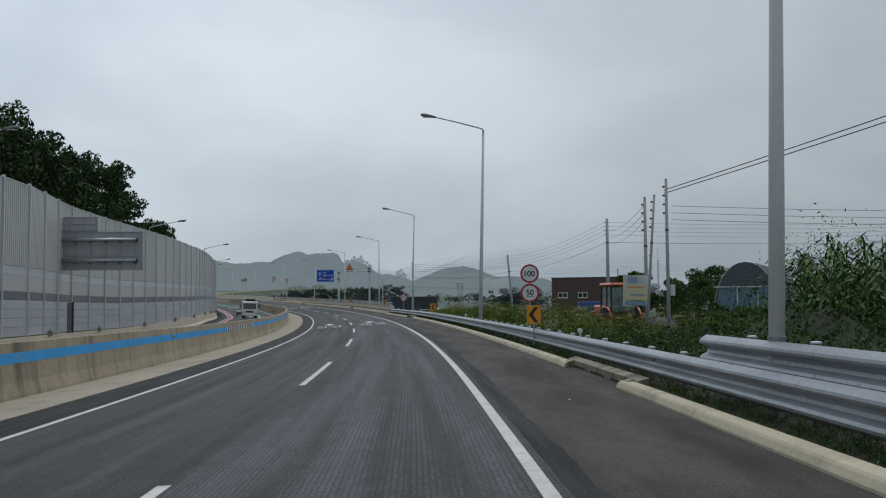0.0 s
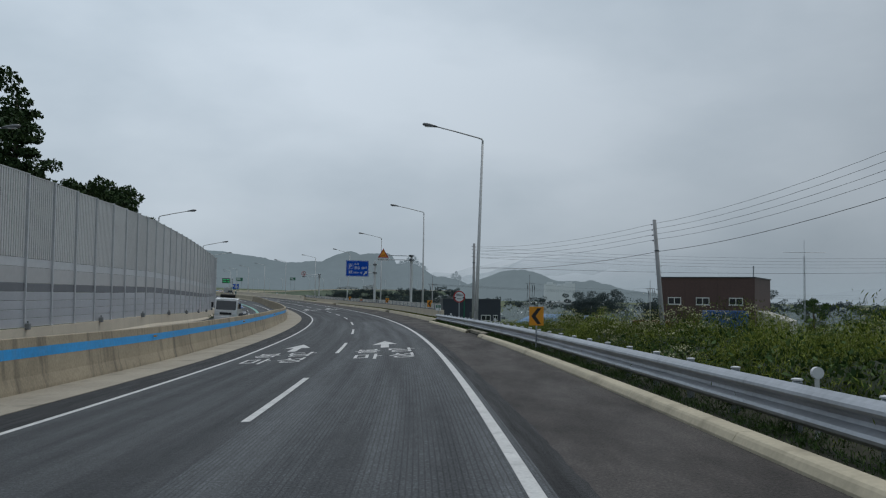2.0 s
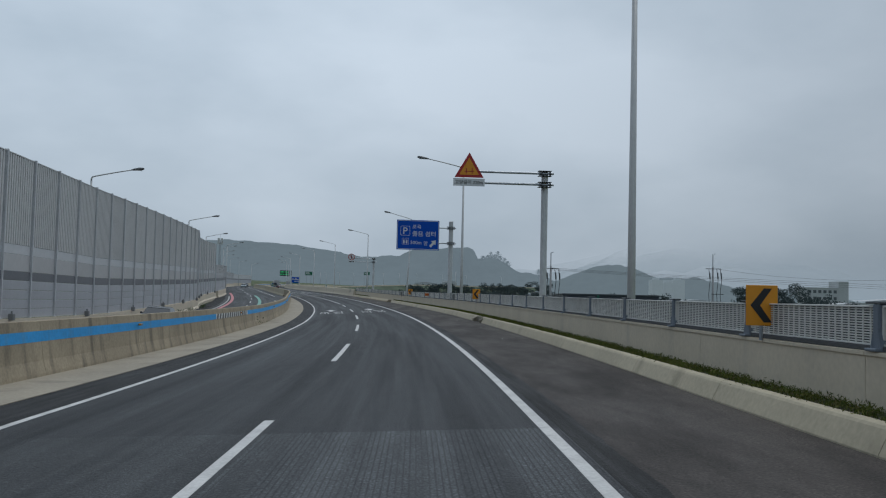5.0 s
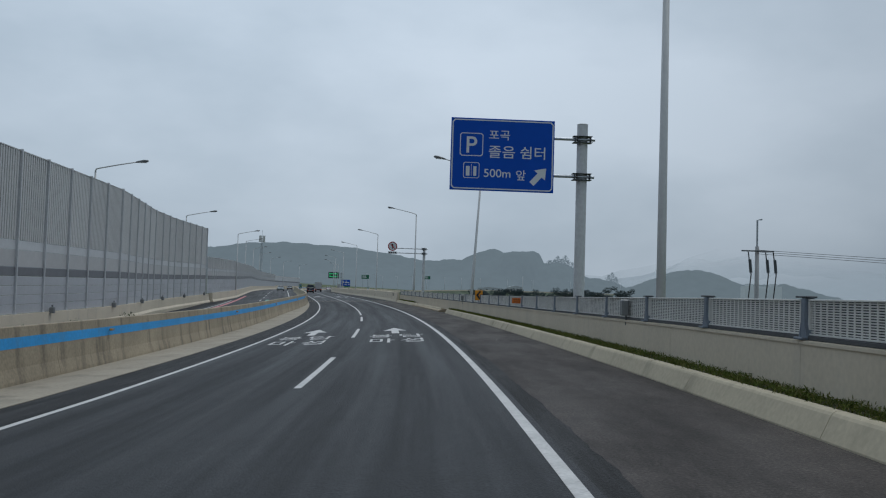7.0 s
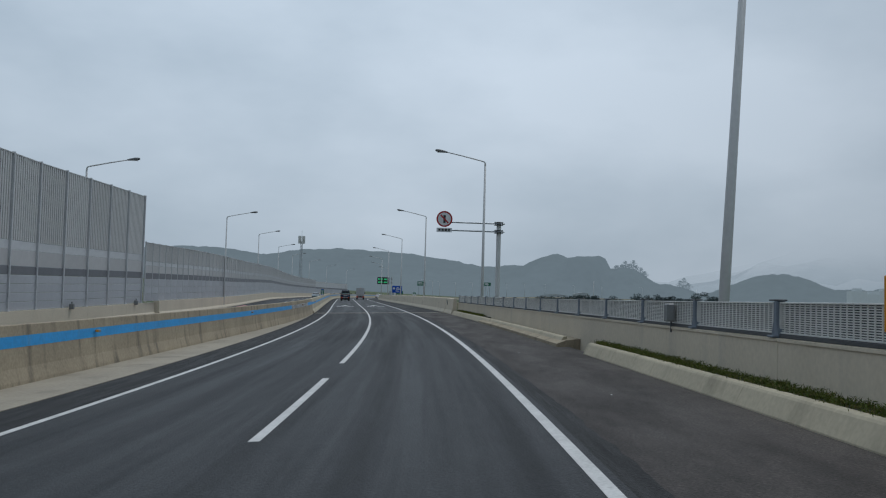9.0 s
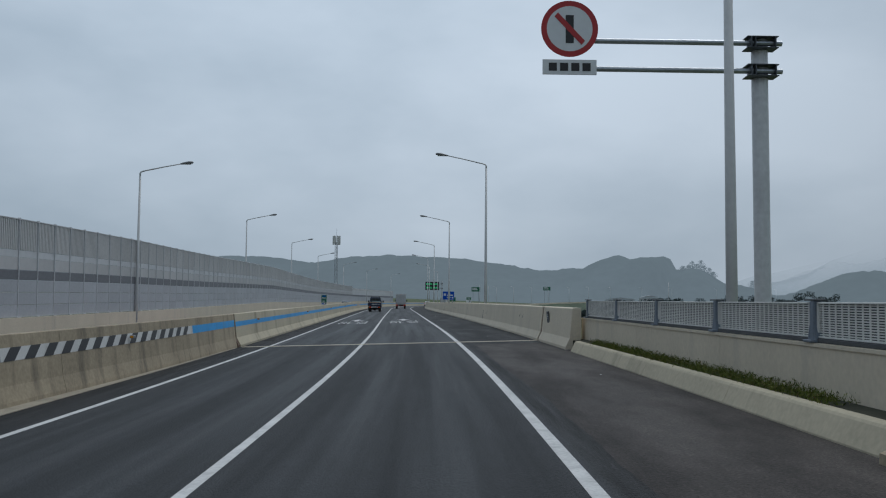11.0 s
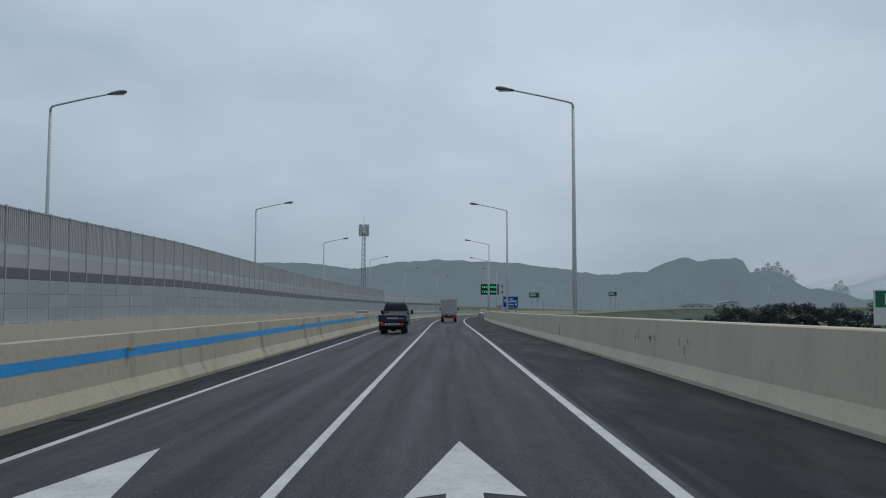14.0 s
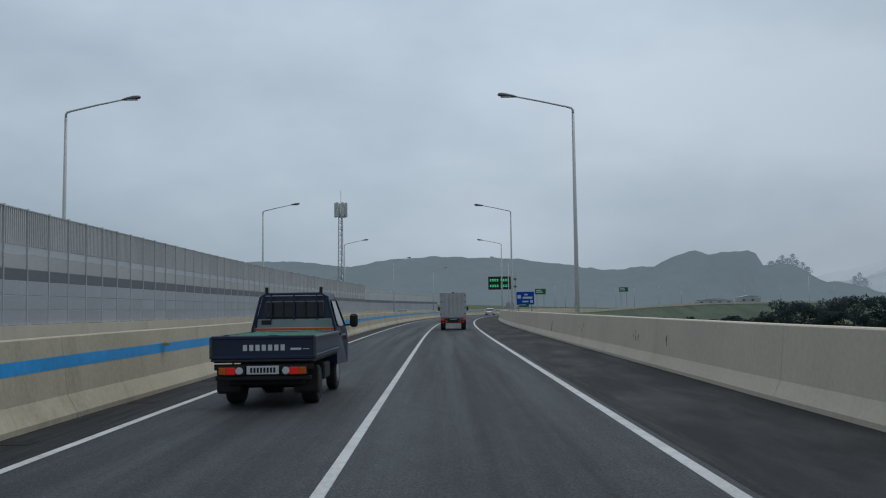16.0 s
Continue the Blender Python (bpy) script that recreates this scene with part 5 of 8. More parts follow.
bars(b, [(0.2, 4.1, 0.7, 0.3), (0.5, 3.5, 1.9, 0.4), (0.1, 2.75, 1.2, 0.28), (1.3, 2.75, 0.5, 0.5), (-1.15, 3.7, 0.7, 0.7)], SIGN_WHITE, -0.034)
for x, y, z, w, h, tall in ((-197.0, 803.0, 15.2, 5.6, 2.8, 12), (-172.0, 900.0, 18.1, 5.2, 2.6, 14), (-142.6, 580.0, 5.9, 2.9, 1.4, 4)):
    sg = thing("direction_sign", "green direction sign on grey posts", "road sign", pose(x, y, 0), group="green direction signs")
    for dx in (-w * 0.32, w * 0.32):
        part("post", Geo().tube([(dx, 0.1, z - tall), (dx, 0.1, z + h / 2)], 0.11, 8), GALV, sg)
    b = part("board", Geo().box((0, 0, z), (w, 0.08, h), 0.02), SIGN_GREEN, sg)
    bars(b, [(-w * 0.15, z + h * 0.22, w * 0.5, h * 0.2), (-w * 0.1, z - h * 0.1, w * 0.6, h * 0.18)], SIGN_WHITE, -0.045)

# delineators, boxes and small plates along the edge
dl = thing("delineator", "white roadside delineator with a round reflector", "delineator", at(24.0, 4.72), group="delineators behind the guard rail")
part("post", Geo().tube([(0, 0, -0.8), (0, 0, 0.72)], 0.026, 10), PALE_PLASTIC, dl)
part("reflector", Geo().tube([(0, -0.03, 0.77), (0, 0.03, 0.77)], 0.065, 18), SIGN_WHITE, dl)
for s in (56.5, 89.5, 112.0):
    copy_thing(dl, at(s, 4.72))
sg = thing("white_plate", "small white plate with grey lettering on a post behind the rail", "road sign", at(91.0, 5.0, 0.52))
part("post", Geo().tube([(0, 0.03, -1.0), (0, 0.03, 0.1)], 0.025, 8), GALV, sg)
b = part("board", Geo().box((0, 0.01, 0), (0.32, 0.02, 0.20), 0.004), SIGN_WHITE, sg)
bars(b, [(0, 0.04, 0.22, 0.03), (0, -0.03, 0.22, 0.03)], LAMP_HEAD, -0.004)
GREYBOX = material("grey_cabinet_paint", (0.22, 0.23, 0.23), 0.5, 0.2, vary=0.15)
bx = thing("junction_box", "dark grey electrical box fixed to the fence", "electrical box", at(184.7, 4.94, 1.24) @ Matrix.Scale(1.35, 4), group="electrical boxes on the fence")
part("housing", Geo().box((0, 0, 0), (0.12, 0.20, 0.28), 0.02), GREYBOX, bx)
part("conduit", Geo().tube([(0.03, 0, -0.14), (0.03, 0, -0.30)], 0.015, 8), DARK_STEEL, bx)
copy_thing(bx, at(228.6, 4.93, 1.24))
RED_BROWN = material("red_brown_print", (0.25, 0.06, 0.02), 0.5, vary=0.1, bump=0)
sg = thing("warning_plate", "small orange plate with dark lettering on the fence", "road sign", at(203.75, 4.96, 1.28))
b = part("board", Geo().box((0, 0.01, 0), (0.56, 0.02, 0.24), 0.004), SIGN_ORANGE, sg)
bars(b, [(-0.18 + i * 0.09, 0.045, 0.055, 0.05) for i in range(5)] + [(-0.15 + i * 0.10, -0.05, 0.06, 0.035) for i in range(4)], RED_BROWN, -0.004)
sg = thing("notice_plate", "dark metal notice plate on the bridge barrier", "plate", at(288.1, 4.545, 0.82) @ Matrix.Rotation(radians(-90), 4, "Z") @ Matrix.Rotation(radians(6), 4, "X"))
b = part("plate", Geo().box((0, 0.0, 0), (0.46, 0.025, 0.57), 0.006), DARK_STEEL, sg)
bars(b, [(0, 0.16, 0.18, 0.03), (0, 0.10, 0.18, 0.03), (0, 0.04, 0.12, 0.02)], SIGN_WHITE, -0.016)
RUST = material("rusty_steel", (0.16, 0.11, 0.08), 0.8, 0.3, vary=0.3, grain=12, patch=2.0, stain=(0.30, 0.27, 0.22), stain_scale=(3, 3, 1))
for prof, nm in ((RIGHT, "right"), (MED, "median")):
    sh = [(o + (0.03 if nm == "right" else -0.03 + 1.3), h) for o, h in prof]
    single("joint_plate", Geo().sweep(sh, (JOINT - 1.2 if nm == "right" else JOINT) - 0.19, (JOINT - 1.2 if nm == "right" else JOINT) + 0.19, 0.38), RUST, "rust-brown steel plate covering the gap between barriers", "joint plate", group="steel plates at the expansion joint")
# slots with rust streaks in the bridge barrier, cat's-eye lamps on the median
for s in (314.0, 363.5, 412.0):
    single("drain_slot", Geo().sweep([(4.502, 0.36), (4.552, 0.85), (4.61, 0.85), (4.61, 0.36)], s, s + 0.13, 0.13), RUST, "narrow rusty slot in the bridge barrier", "slot", group="slots in the bridge barrier")
for s in list(range(14, 280, 22)) + list(range(296, 500, 22)):
    o = -8.1 + median(s) - 0.14
    r = thing("barrier_reflector", "small grey reflector fixed to the median barrier", "reflector", at(s, o, 0.95), group="reflectors on the median barrier")
    part("housing", Geo().box((0, 0, 0), (0.10, 0.20, 0.07), 0.015), GREYBOX, r)
    part("lens", Geo().box((0.01, -0.102, 0.0), (0.07, 0.006, 0.05)), SIGN_AMBER, r)
for s in range(8, 290, 13):
    single("wall_box", Geo().box((0, 0, 0.17), (0.26, 0.30, 0.34), 0.03).tube([(0, 0, 0.34), (0, 0, 0.46)], 0.05, 8), GREYBOX, "small grey lamp box on the foot of the noise wall", "box", at(s, set_back(s) + 0.28, 1.0), group="boxes on the noise wall's foot")
# ---- back of a gantry sign before the noise wall
sg = thing("sign_back", "back of a large road sign with two steel pipes", "road sign", at(64.6, -19.45))
BROWN_BACK = material("grey_sign_back", (0.43, 0.43, 0.44), 0.6, 0.2, vary=0.15, grain=6, patch=0.5, bump=0.05, object_vary=0.06)
panel = part("panel", Geo().box((0, 0.0, 6.55), (5.8, 0.05, 2.6), 0.01), BROWN_BACK, sg, "plain grey back of the sign board")
for x, w, z, h in ((0, 5.9, 7.82, 0.09), (0, 5.9, 5.26, 0.09), (-2.9, 0.08, 6.55, 2.6), (2.9, 0.08, 6.55, 2.6)):
    part("edge", Geo().box((x, -0.04, z), (w, 0.07, h), 0.01), GALV, panel)
for z in (6.9, 6.2):
    part("crossbar", Geo().box((0, -0.05, z), (5.7, 0.05, 0.06)), GALV, panel)
for i in range(6):
    part("rib", Geo().box((-2.45 + i * 0.98, -0.07, 6.55), (0.07, 0.07, 2.5)), GALV, panel)
upper = part("upper_panel", Geo().box((-1.45, 0.0, 8.36), (2.8, 0.05, 0.98), 0.01), BROWN_BACK, sg, "plain back of the small upper board")
for z in (7.95, 8.36, 8.82):
    part("crossbar", Geo().box((-1.45, -0.05, z), (2.8, 0.05, 0.05)), GALV, upper)
for i in range(4):
    part("rib", Geo().box((-2.7 + i * 0.85, -0.07, 8.36), (0.06, 0.07, 0.98)), GALV, upper)
for z in (7.27, 5.86):
    pp = part("pipe", Geo().tube([(-3.1, -0.36, z), (2.62, -0.36, z)], 0.125, 16), GALV, sg, "thick galvanised pipe", smooth=True)
    part("end_cap", Geo().tube([(2.60, -0.36, z), (2.68, -0.36, z)], 0.15, 16), DARK_STEEL, pp)
    for i in range(6):
        part("clamp", Geo().box((-2.45 + i * 0.98, -0.20, z - 0.10), (0.16, 0.26, 0.16), 0.011), DARK_STEEL, pp)
single("service_door", Geo().box((0, 0, 1.05), (0.05, 1.1, 2.1), 0.01).box((0.05, 0.58, 1.05), (0.12, 0.06, 2.2)), DARK_STEEL, "narrow dark service doorway in the noise wall", "door", at(66.5, set_back(66.5) + 0.14, 1.08))

# ---- mobile phone mast
mast = thing("phone_mast", "slim lattice phone mast with antenna panels at its head", "mast", at(525.0, -24.0, -0.6))
for x, y in ((-0.55, -0.4), (0.55, -0.4), (0.0, 0.55)):
    part("leg", Geo().tube([(x, y, -1.0), (x * 0.6, y * 0.6, 19.5)], 0.07, 8), GALV, mast)
for i in range(17):
    z = 1.0 + i * 1.1
    k = 1 - 0.4 * z / 19.5
    g = Geo()
    p = [(-0.55 * k, -0.4 * k), (0.55 * k, -0.4 * k), (0, 0.55 * k)]
    for a in range(3):
        q, w = p[a], p[(a + 1) % 3]
        g.tube([(*q, z), (*w, z)], 0.03, 5)
        g.tube([(*q, z), (*w, z + 1.0)], 0.025, 5)
    part("brace", g, GALV, mast)
for i in range(6):
    a = i * math.pi / 3
    part("antenna", Geo().box((math.cos(a) * 0.95, math.sin(a) * 0.95, 19.9), (0.42, 0.42, 2.6), 0.05), PALE_PLASTIC, mast)
part("head_ring", Geo().tube([(math.cos(i * math.pi / 8) * 0.8, math.sin(i * math.pi / 8) * 0.8, 19.0) for i in range(17)], 0.04, 6), GALV, mast)
part("rod", Geo().tube([(0, 0, 19), (0, 0, 23.3)], 0.04, 6), GALV, mast)


# ---- utility poles and wires
def utility_pole(x, y, z0, top, label, lean=0.0, bars_=0, steps=True, r=0.15):
    p = thing("utility_pole", label, "utility pole", pose(x, y, z0, 0, lean, 0), group="utility poles in the fields")
    h = top - z0
    part("shaft", Geo().tube([(0, 0, -0.5), (0, 0, h)], [r * 1.15, r * 0.75], 12), POLE_CONC, p, smooth=True)
    part("cap", Geo().tube([(0, 0, h), (0, 0, h + 0.04)], [r * 0.78, r * 0.4], 12), DARK_STEEL, p)
    for i in range(4):
        z = h - 0.25 - i * 0.32
        part("insulator", Geo().box((-r - 0.03, 0, z), (0.08, 0.06, 0.07), 0.012), DARK_STEEL, p)
    part("band", Geo().tube([(0, 0, h - 1.85), (0, 0, h - 1.78)], r * 1.0, 12), DARK_STEEL, p)
    if steps:
        for i in range(5):
            z = h - 2.3 - i * 0.45
            part("step", Geo().tube([(-r * 1.6 * (-1) ** i, 0, z), (0, 0, z)], 0.012, 5), DARK_STEEL, p)
    return p


utility_pole(8.8, 34.5, -1.0, 5.25, "grey concrete utility pole carrying a banner", r=0.072)
utility_pole(8.80, 34.9, -1.0, 5.4, "thin grey utility pole leaning against the first", 4.2, r=0.058)
utility_pole(9.22, 33.0, -1.0, 5.75, "grey steel utility pole with climbing steps and a meter box", r=0.066)
single("meter_box", Geo().box((0, 0, 0), (0.16, 0.14, 0.40), 0.011), PALE_PLASTIC, "pale meter box strapped to a utility pole", "electrical box", pose(9.38, 33.0, 1.75))
utility_pole(14.7, 70.6, -2.2, 7.4, "tall grey concrete utility pole in the weeds", r=0.14)
utility_pole(10.6, 101.6, -3.0, 6.05, "leaning grey concrete utility pole with four insulators", -4.5, r=0.14)
utility_pole(-0.9, 134.6, -3.2, 6.5, "tall grey concrete utility pole beside the building", r=0.15)


def wire(a, b, sag=0.5, r=0.008, n=10):
    a, b = Vector(a), Vector(b)
    g = Geo()
    g.tube([a.lerp(b, i / n) - Vector((0, 0, 4 * sag * (i / n) * (1 - i / n))) for i in range(n + 1)], r, 5)
    return single("power_line", g, CABLE, "thin black overhead wire between utility poles", "cable", group="overhead wires", smooth=True)


for i in range(4):
    dz = 0.25 + i * 0.32
    wire((14.5, 70.6, 7.4 - dz), (10.0, 101.6, 6.1 - dz), 0.5)
    wire((10.0, 101.6, 6.1 - dz), (-1.1, 134.6, 6.5 - dz), 0.5)
    wire((14.6, 70.6, 7.4 - dz), (60.0, 75.0, 8.4 - dz), 0.6)
    wire((-1.0, 134.6, 6.4 - dz), (70.0, 150.0, 7.8 - dz), 1.0)
wire((14.6, 70.6, 5.6), (10.3, 101.6, 4.2), 0.45, 0.013)
wire((10.3, 101.6, 4.2), (-1.0, 134.6, 4.2), 0.45, 0.013)
wire((14.6, 70.6, 5.6), (62.0, 75.0, 6.2), 0.4, 0.013)
wire((-0.9, 134.6, 4.3), (72.0, 150.0, 6.0), 0.8, 0.013)
for k in range(2):
    wire((9.2, 33.2, 5.4 - 0.12 * k), (25.0, -8.0, 10.4 - 0.3 * k), 0.3, 0.016)
for k in range(3):
    wire((8.8, 34.5, 5.0 - 0.3 * k), (14.6, 70.6, 6.6 - 0.5 * k), 0.4)
    wire((9.4, 33.0, 4.8 - 0.25 * k), (60.0, 50.0, 7.0 - 0.4 * k), 0.6)


def cable_pole(x, y, z0, top, label):
    """A pole where overhead wires dive into the ground through sheathed cables."""
    p = thing("utility_pole", label, "utility pole", pose(x, y, z0, 0, 0, 8), group="utility poles in the fields")
    h = top - z0
    part("shaft", Geo().tube([(0, 0, -0.5), (0, 0, h - 1.5)], [0.15, 0.10], 12), POLE_CONC, p, smooth=True)
    part("rod", Geo().tube([(0, 0, h - 1.6), (0, 0, h - 0.1), (0.25, 0, h - 0.05)], 0.05, 8), GALV, p)
    part("cross_arm", Geo().box((0, -0.15, h - 1.75), (1.7, 0.07, 0.07), 0.01), DARK_STEEL, p)
    part("cross_arm", Geo().box((0.5, -0.15, h - 4.6), (1.4, 0.07, 0.07), 0.01), DARK_STEEL, p)
    for x0 in (-0.5, 0.4, 0.8):
        part("cable", Geo().tube([(x0, -0.15, h - 1.8), (x0 + 0.15, -0.2, h - 3.0), (x0, -0.15, h - 4.6), (x0 + 0.1, -0.15, h - 6.0), (x0 - 0.5, -0.1, h - 8.0)], 0.03, 6), CABLE, p)
        part("insulator", Geo().tube([(x0 + 0.08, -0.18, h - 2.2), (x0 + 0.14, -0.19, h - 2.9)], 0.08, 8), DARK_STEEL, p)
    return p


am = thing("antenna_mast", "slim grey antenna mast with a long cross rod", "mast", pose(48.9, 187.8, -4.0))
for x, y in ((-0.14, -0.1), (0.14, -0.1), (0.0, 0.14)):
    part("leg", Geo().tube([(x, y, -0.5), (x * 0.5, y * 0.5, 12.4)], 0.035, 6), GALV, am)
part("brace", Geo().tube([(0.13 * (-1) ** i, -0.08, i * 0.6) for i in range(21)], 0.02, 5), GALV, am)
part("rod", Geo().tube([(0, 0, 12.2), (0, 0, 14.9)], 0.03, 6), GALV, am)
part("cross_rod", Geo().tube([(-3.2, 0, 13.0), (3.2, 0, 13.0)], 0.035, 6), GALV, am)
cable_pole(-8.6, 213.2, -4.0, 5.6, "grey power pole with cross arms and hanging black cables")
cable_pole(9.5, 223.0, -4.2, 6.2, "grey power pole with cross arms behind the roofs")
cable_pole(33.6, 229.8, -4.2, 5.6, "grey power pole with cross arms beyond the yard")
for k in range(3):
    wire((-8.6, 213.0, 3.9 - 0.1 * k), (80.0, 230.0, 3.2 - 0.4 * k), 0.7, 0.011)
    wire((9.5, 223.0, 4.5), (33.6, 229.8, 3.9), 0.6, 0.011)


# ---- buildings beyond the right-hand verge
CLAD = material("dark_brown_cladding", (0.100, 0.058, 0.052), 0.6, vary=0.16, grain=4, patch=0.3, bump=0.05, stain=(0.080, 0.047, 0.043), stain_scale=(2.2, 2.2, 0.1))
NAVY = material("dark_navy_cladding", (0.034, 0.042, 0.055), 0.6, vary=0.15, grain=4, patch=0.3)
BLUE_ROOF = material("blue_sheet_roof", (0.10, 0.20, 0.35), 0.6, vary=0.2, grain=5, patch=0.4, stain=(0.20, 0.25, 0.29), stain_scale=(0.9, 0.25, 0.4))
OFFWHITE = material("off_white_render", (0.52, 0.50, 0.45), 0.8, vary=0.12, grain=5, patch=0.4, stain=(0.36, 0.34, 0.30), stain_scale=(0.5, 0.5, 0.15))
# far walls, their colour greyed to stand for mist
HAZY_WALL = material("haze_greyed_wall", (0.50, 0.52, 0.52), 0.8, vary=0.08, grain=1, patch=0.1)
RED_CONT = material("rust_red_container", (0.16, 0.045, 0.03), 0.7, vary=0.25, grain=5, patch=0.8, stain=(0.10, 0.05, 0.04), stain_scale=(0.8, 0.8, 0.3))
BLUE_TARP = material("blue_tarpaulin", (0.03, 0.10, 0.30), 0.5, vary=0.25, grain=3, patch=1.2, bump=0.3)


def window(parent, x, z, w, h, y=-0.0, frame_mat=None):
    wi = part("window", Geo().box((x, y - 0.02, z), (w, 0.10, h), 0.01), frame_mat or PALE_PLASTIC, parent, "white framed window")
    for k in (-1, 1):
        part("pane", Geo().box((x + k * w * 0.235, y - 0.06, z), (w * 0.40, 0.03, h * 0.74)), GLASS_DARK, wi)
    part("sill", Geo().box((x, y - 0.07, z - h / 2 - 0.03), (w + 0.1, 0.12, 0.05)), frame_mat or PALE_PLASTIC, wi)


bl = thing("house", "dark brown flat-roofed clad building with white windows", "building", pose(26.6, 185.2, -3.9, 0, 0, -26))
part("wall", Geo().box((6.85, 7.0, 4.35), (13.7, 14.0, 8.7)), CLAD, bl)
part("roof", Geo().box((6.85, 7.0, 8.78), (14.0, 14.3, 0.16), 0.011), DARK_STEEL, bl, "thin dark roof edge")
for x in (2.3, 6.4, 11.1):
    window(bl, x, 5.3, 1.95, 1.1)
part("canopy", Geo().box((6.4, -0.7, 2.3), (5.2, 1.4, 0.14), 0.02), RED_CONT, bl, "red-brown canopy over the entrance")
part("door", Geo().box((6.6, -0.04, 1.1), (2.6, 0.1, 2.2), 0.02), DARK_STEEL, bl)
part("pipe", Geo().tube([(13.5, 0.2, 8.6), (13.5, 0.2, 10.4)], 0.10, 8), GALV, bl)
part("lean_to", Geo().prism([(13.7, 0.0), (18.0, 0.0), (18.0, 2.6), (13.7, 4.0)], 9.0, Matrix.Translation((0, 2, 0))), OFFWHITE, bl)
bl = thing("shed", "dark navy clad shed with white windows", "building", pose(-7.2, 228.0, -4.3, 0, 0, 4))
part("wall", Geo().box((5.7, 9.0, 2.75), (11.4, 18.0, 5.5)), NAVY, bl)
part("roof", Geo().box((5.7, 9.0, 5.58), (11.6, 18.2, 0.16), 0.011), DARK_STEEL, bl)
part("pipe", Geo().box((4.2, -0.06, 2.75), (0.22, 0.12, 5.5), 0.011), SIGN_GREEN, bl, "green downpipe")
for x, w in ((8.5, 1.9), (10.4, 0.9)):
    window(bl, x, 1.9, w, 1.2)
part("door", Geo().box((6.2, -0.04, 1.5), (1.9, 0.1, 3.0), 0.011), DARK_STEEL, bl)
bl = thing("house", "low house with a faded blue sheet roof and white gable", "building", pose(18.3, 195.4, -4.5, 0, 0, 26))
W2, L2, E2, P2 = 4.0, 19.0, 1.6, 3.2
part("wall", Geo().prism([(-W2, -1.0), (W2, -1.0), (W2, E2), (0, P2), (-W2, E2)], L2), OFFWHITE, bl)
for k in (-1, 1):
    q = [(0, P2 + 0.10), (k * (W2 + 0.4), E2 - 0.10), (k * (W2 + 0.4), E2 - 0.02), (0, P2 + 0.18)]
    part("roof", Geo().prism(q, L2 + 0.8, Matrix.Translation((0, -0.4, 0))), BLUE_ROOF, bl)
    part("verge", Geo().prism([(0, P2 + 0.0), (k * (W2 + 0.42), E2 - 0.24), (k * (W2 + 0.42), E2 - 0.06), (0, P2 + 0.18)], 0.08, Matrix.Translation((0, -0.5, 0))), RED_CONT, bl, "red-brown verge board")
bl = thing("house", "long low building with a faded blue roof", "building", pose(-1.0, 214.0, -5.0, 0, 0, 62))
part("wall", Geo().prism([(-3.5, -1.0), (3.5, -1.0), (3.5, 1.3), (0, 2.5), (-3.5, 1.3)], 10.0), OFFWHITE, bl)
for k in (-1, 1):
    part("roof", Geo().prism([(0, 2.6), (k * 3.9, 1.25), (k * 3.9, 1.33), (0, 2.7)], 10.6, Matrix.Translation((0, -0.3, 0))), BLUE_ROOF, bl)

# white school-like block, four storeys
bl = thing("office_block", "white four-storey block, its colours greyed for mist", "building", pose(98.0, 527.0, -4.5, 0, 0, 8))
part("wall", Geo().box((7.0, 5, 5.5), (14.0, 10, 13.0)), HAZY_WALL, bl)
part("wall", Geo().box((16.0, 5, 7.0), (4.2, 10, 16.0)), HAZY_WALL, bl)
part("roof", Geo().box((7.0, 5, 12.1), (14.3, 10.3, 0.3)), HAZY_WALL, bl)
# far glass, paled in colour for the same mist
WIN_HAZE = material("haze_greyed_window", (0.10, 0.115, 0.125), 0.3, vary=0.1, bump=0)
for r in range(4):
    for c in range(6):
        part("window", Geo().box((1.3 + c * 2.2, -0.03, 1.8 + r * 2.9), (1.3, 0.08, 1.3)), WIN_HAZE, bl)
# a pale glow painted on as mist; the towers give no light
APART = material("haze_glow_tower", (0.25, 0.275, 0.29), 0.9, vary=0.08, grain=0.5, patch=0.05, bump=0, glow=((0.16, 0.195, 0.21), 0.7))
for i, (x, w, h) in enumerate(((44.0, 6, 18), (51.0, 5, 17), (57.0, 6.5, 18.5))):
    bl = thing("apartment_tower", "pale apartment tower with mist put in as a glow", "building", pose(x, 636 + i * 6, -6.0, 0, 0, 8), group="apartment towers in the mist")
    part("wall", Geo().box((w / 2, 4, h / 2), (w, 8, h)), APART, bl)
    part("roof", Geo().box((w / 2, 4, h + 0.6), (w * 0.5, 4, 1.2)), APART, bl)

# yard things by the brown building
ct = thing("container", "rust-red steel container in the yard", "container", pose(20.8, 172.5, -3.85, 0, 0, 4) @ Matrix.Diagonal((0.62, 1, 1, 1)))
part("body", Geo().box((4.0, 1.2, 1.25), (8.0, 2.4, 2.5), 0.04), RED_CONT, ct)
for i in range(16):
    part("rib", Geo().box((0.25 + i * 0.5, -0.03, 1.25), (0.2, 0.06, 2.2)), RED_CONT, ct)
rk = thing("storage_rack", "grey mesh cages stacked in the yard", "rack", pose(17.3, 168.0, -3.95, 0, 0, 4) @ Matrix.Diagonal((0.6, 0.8, 1, 1)))
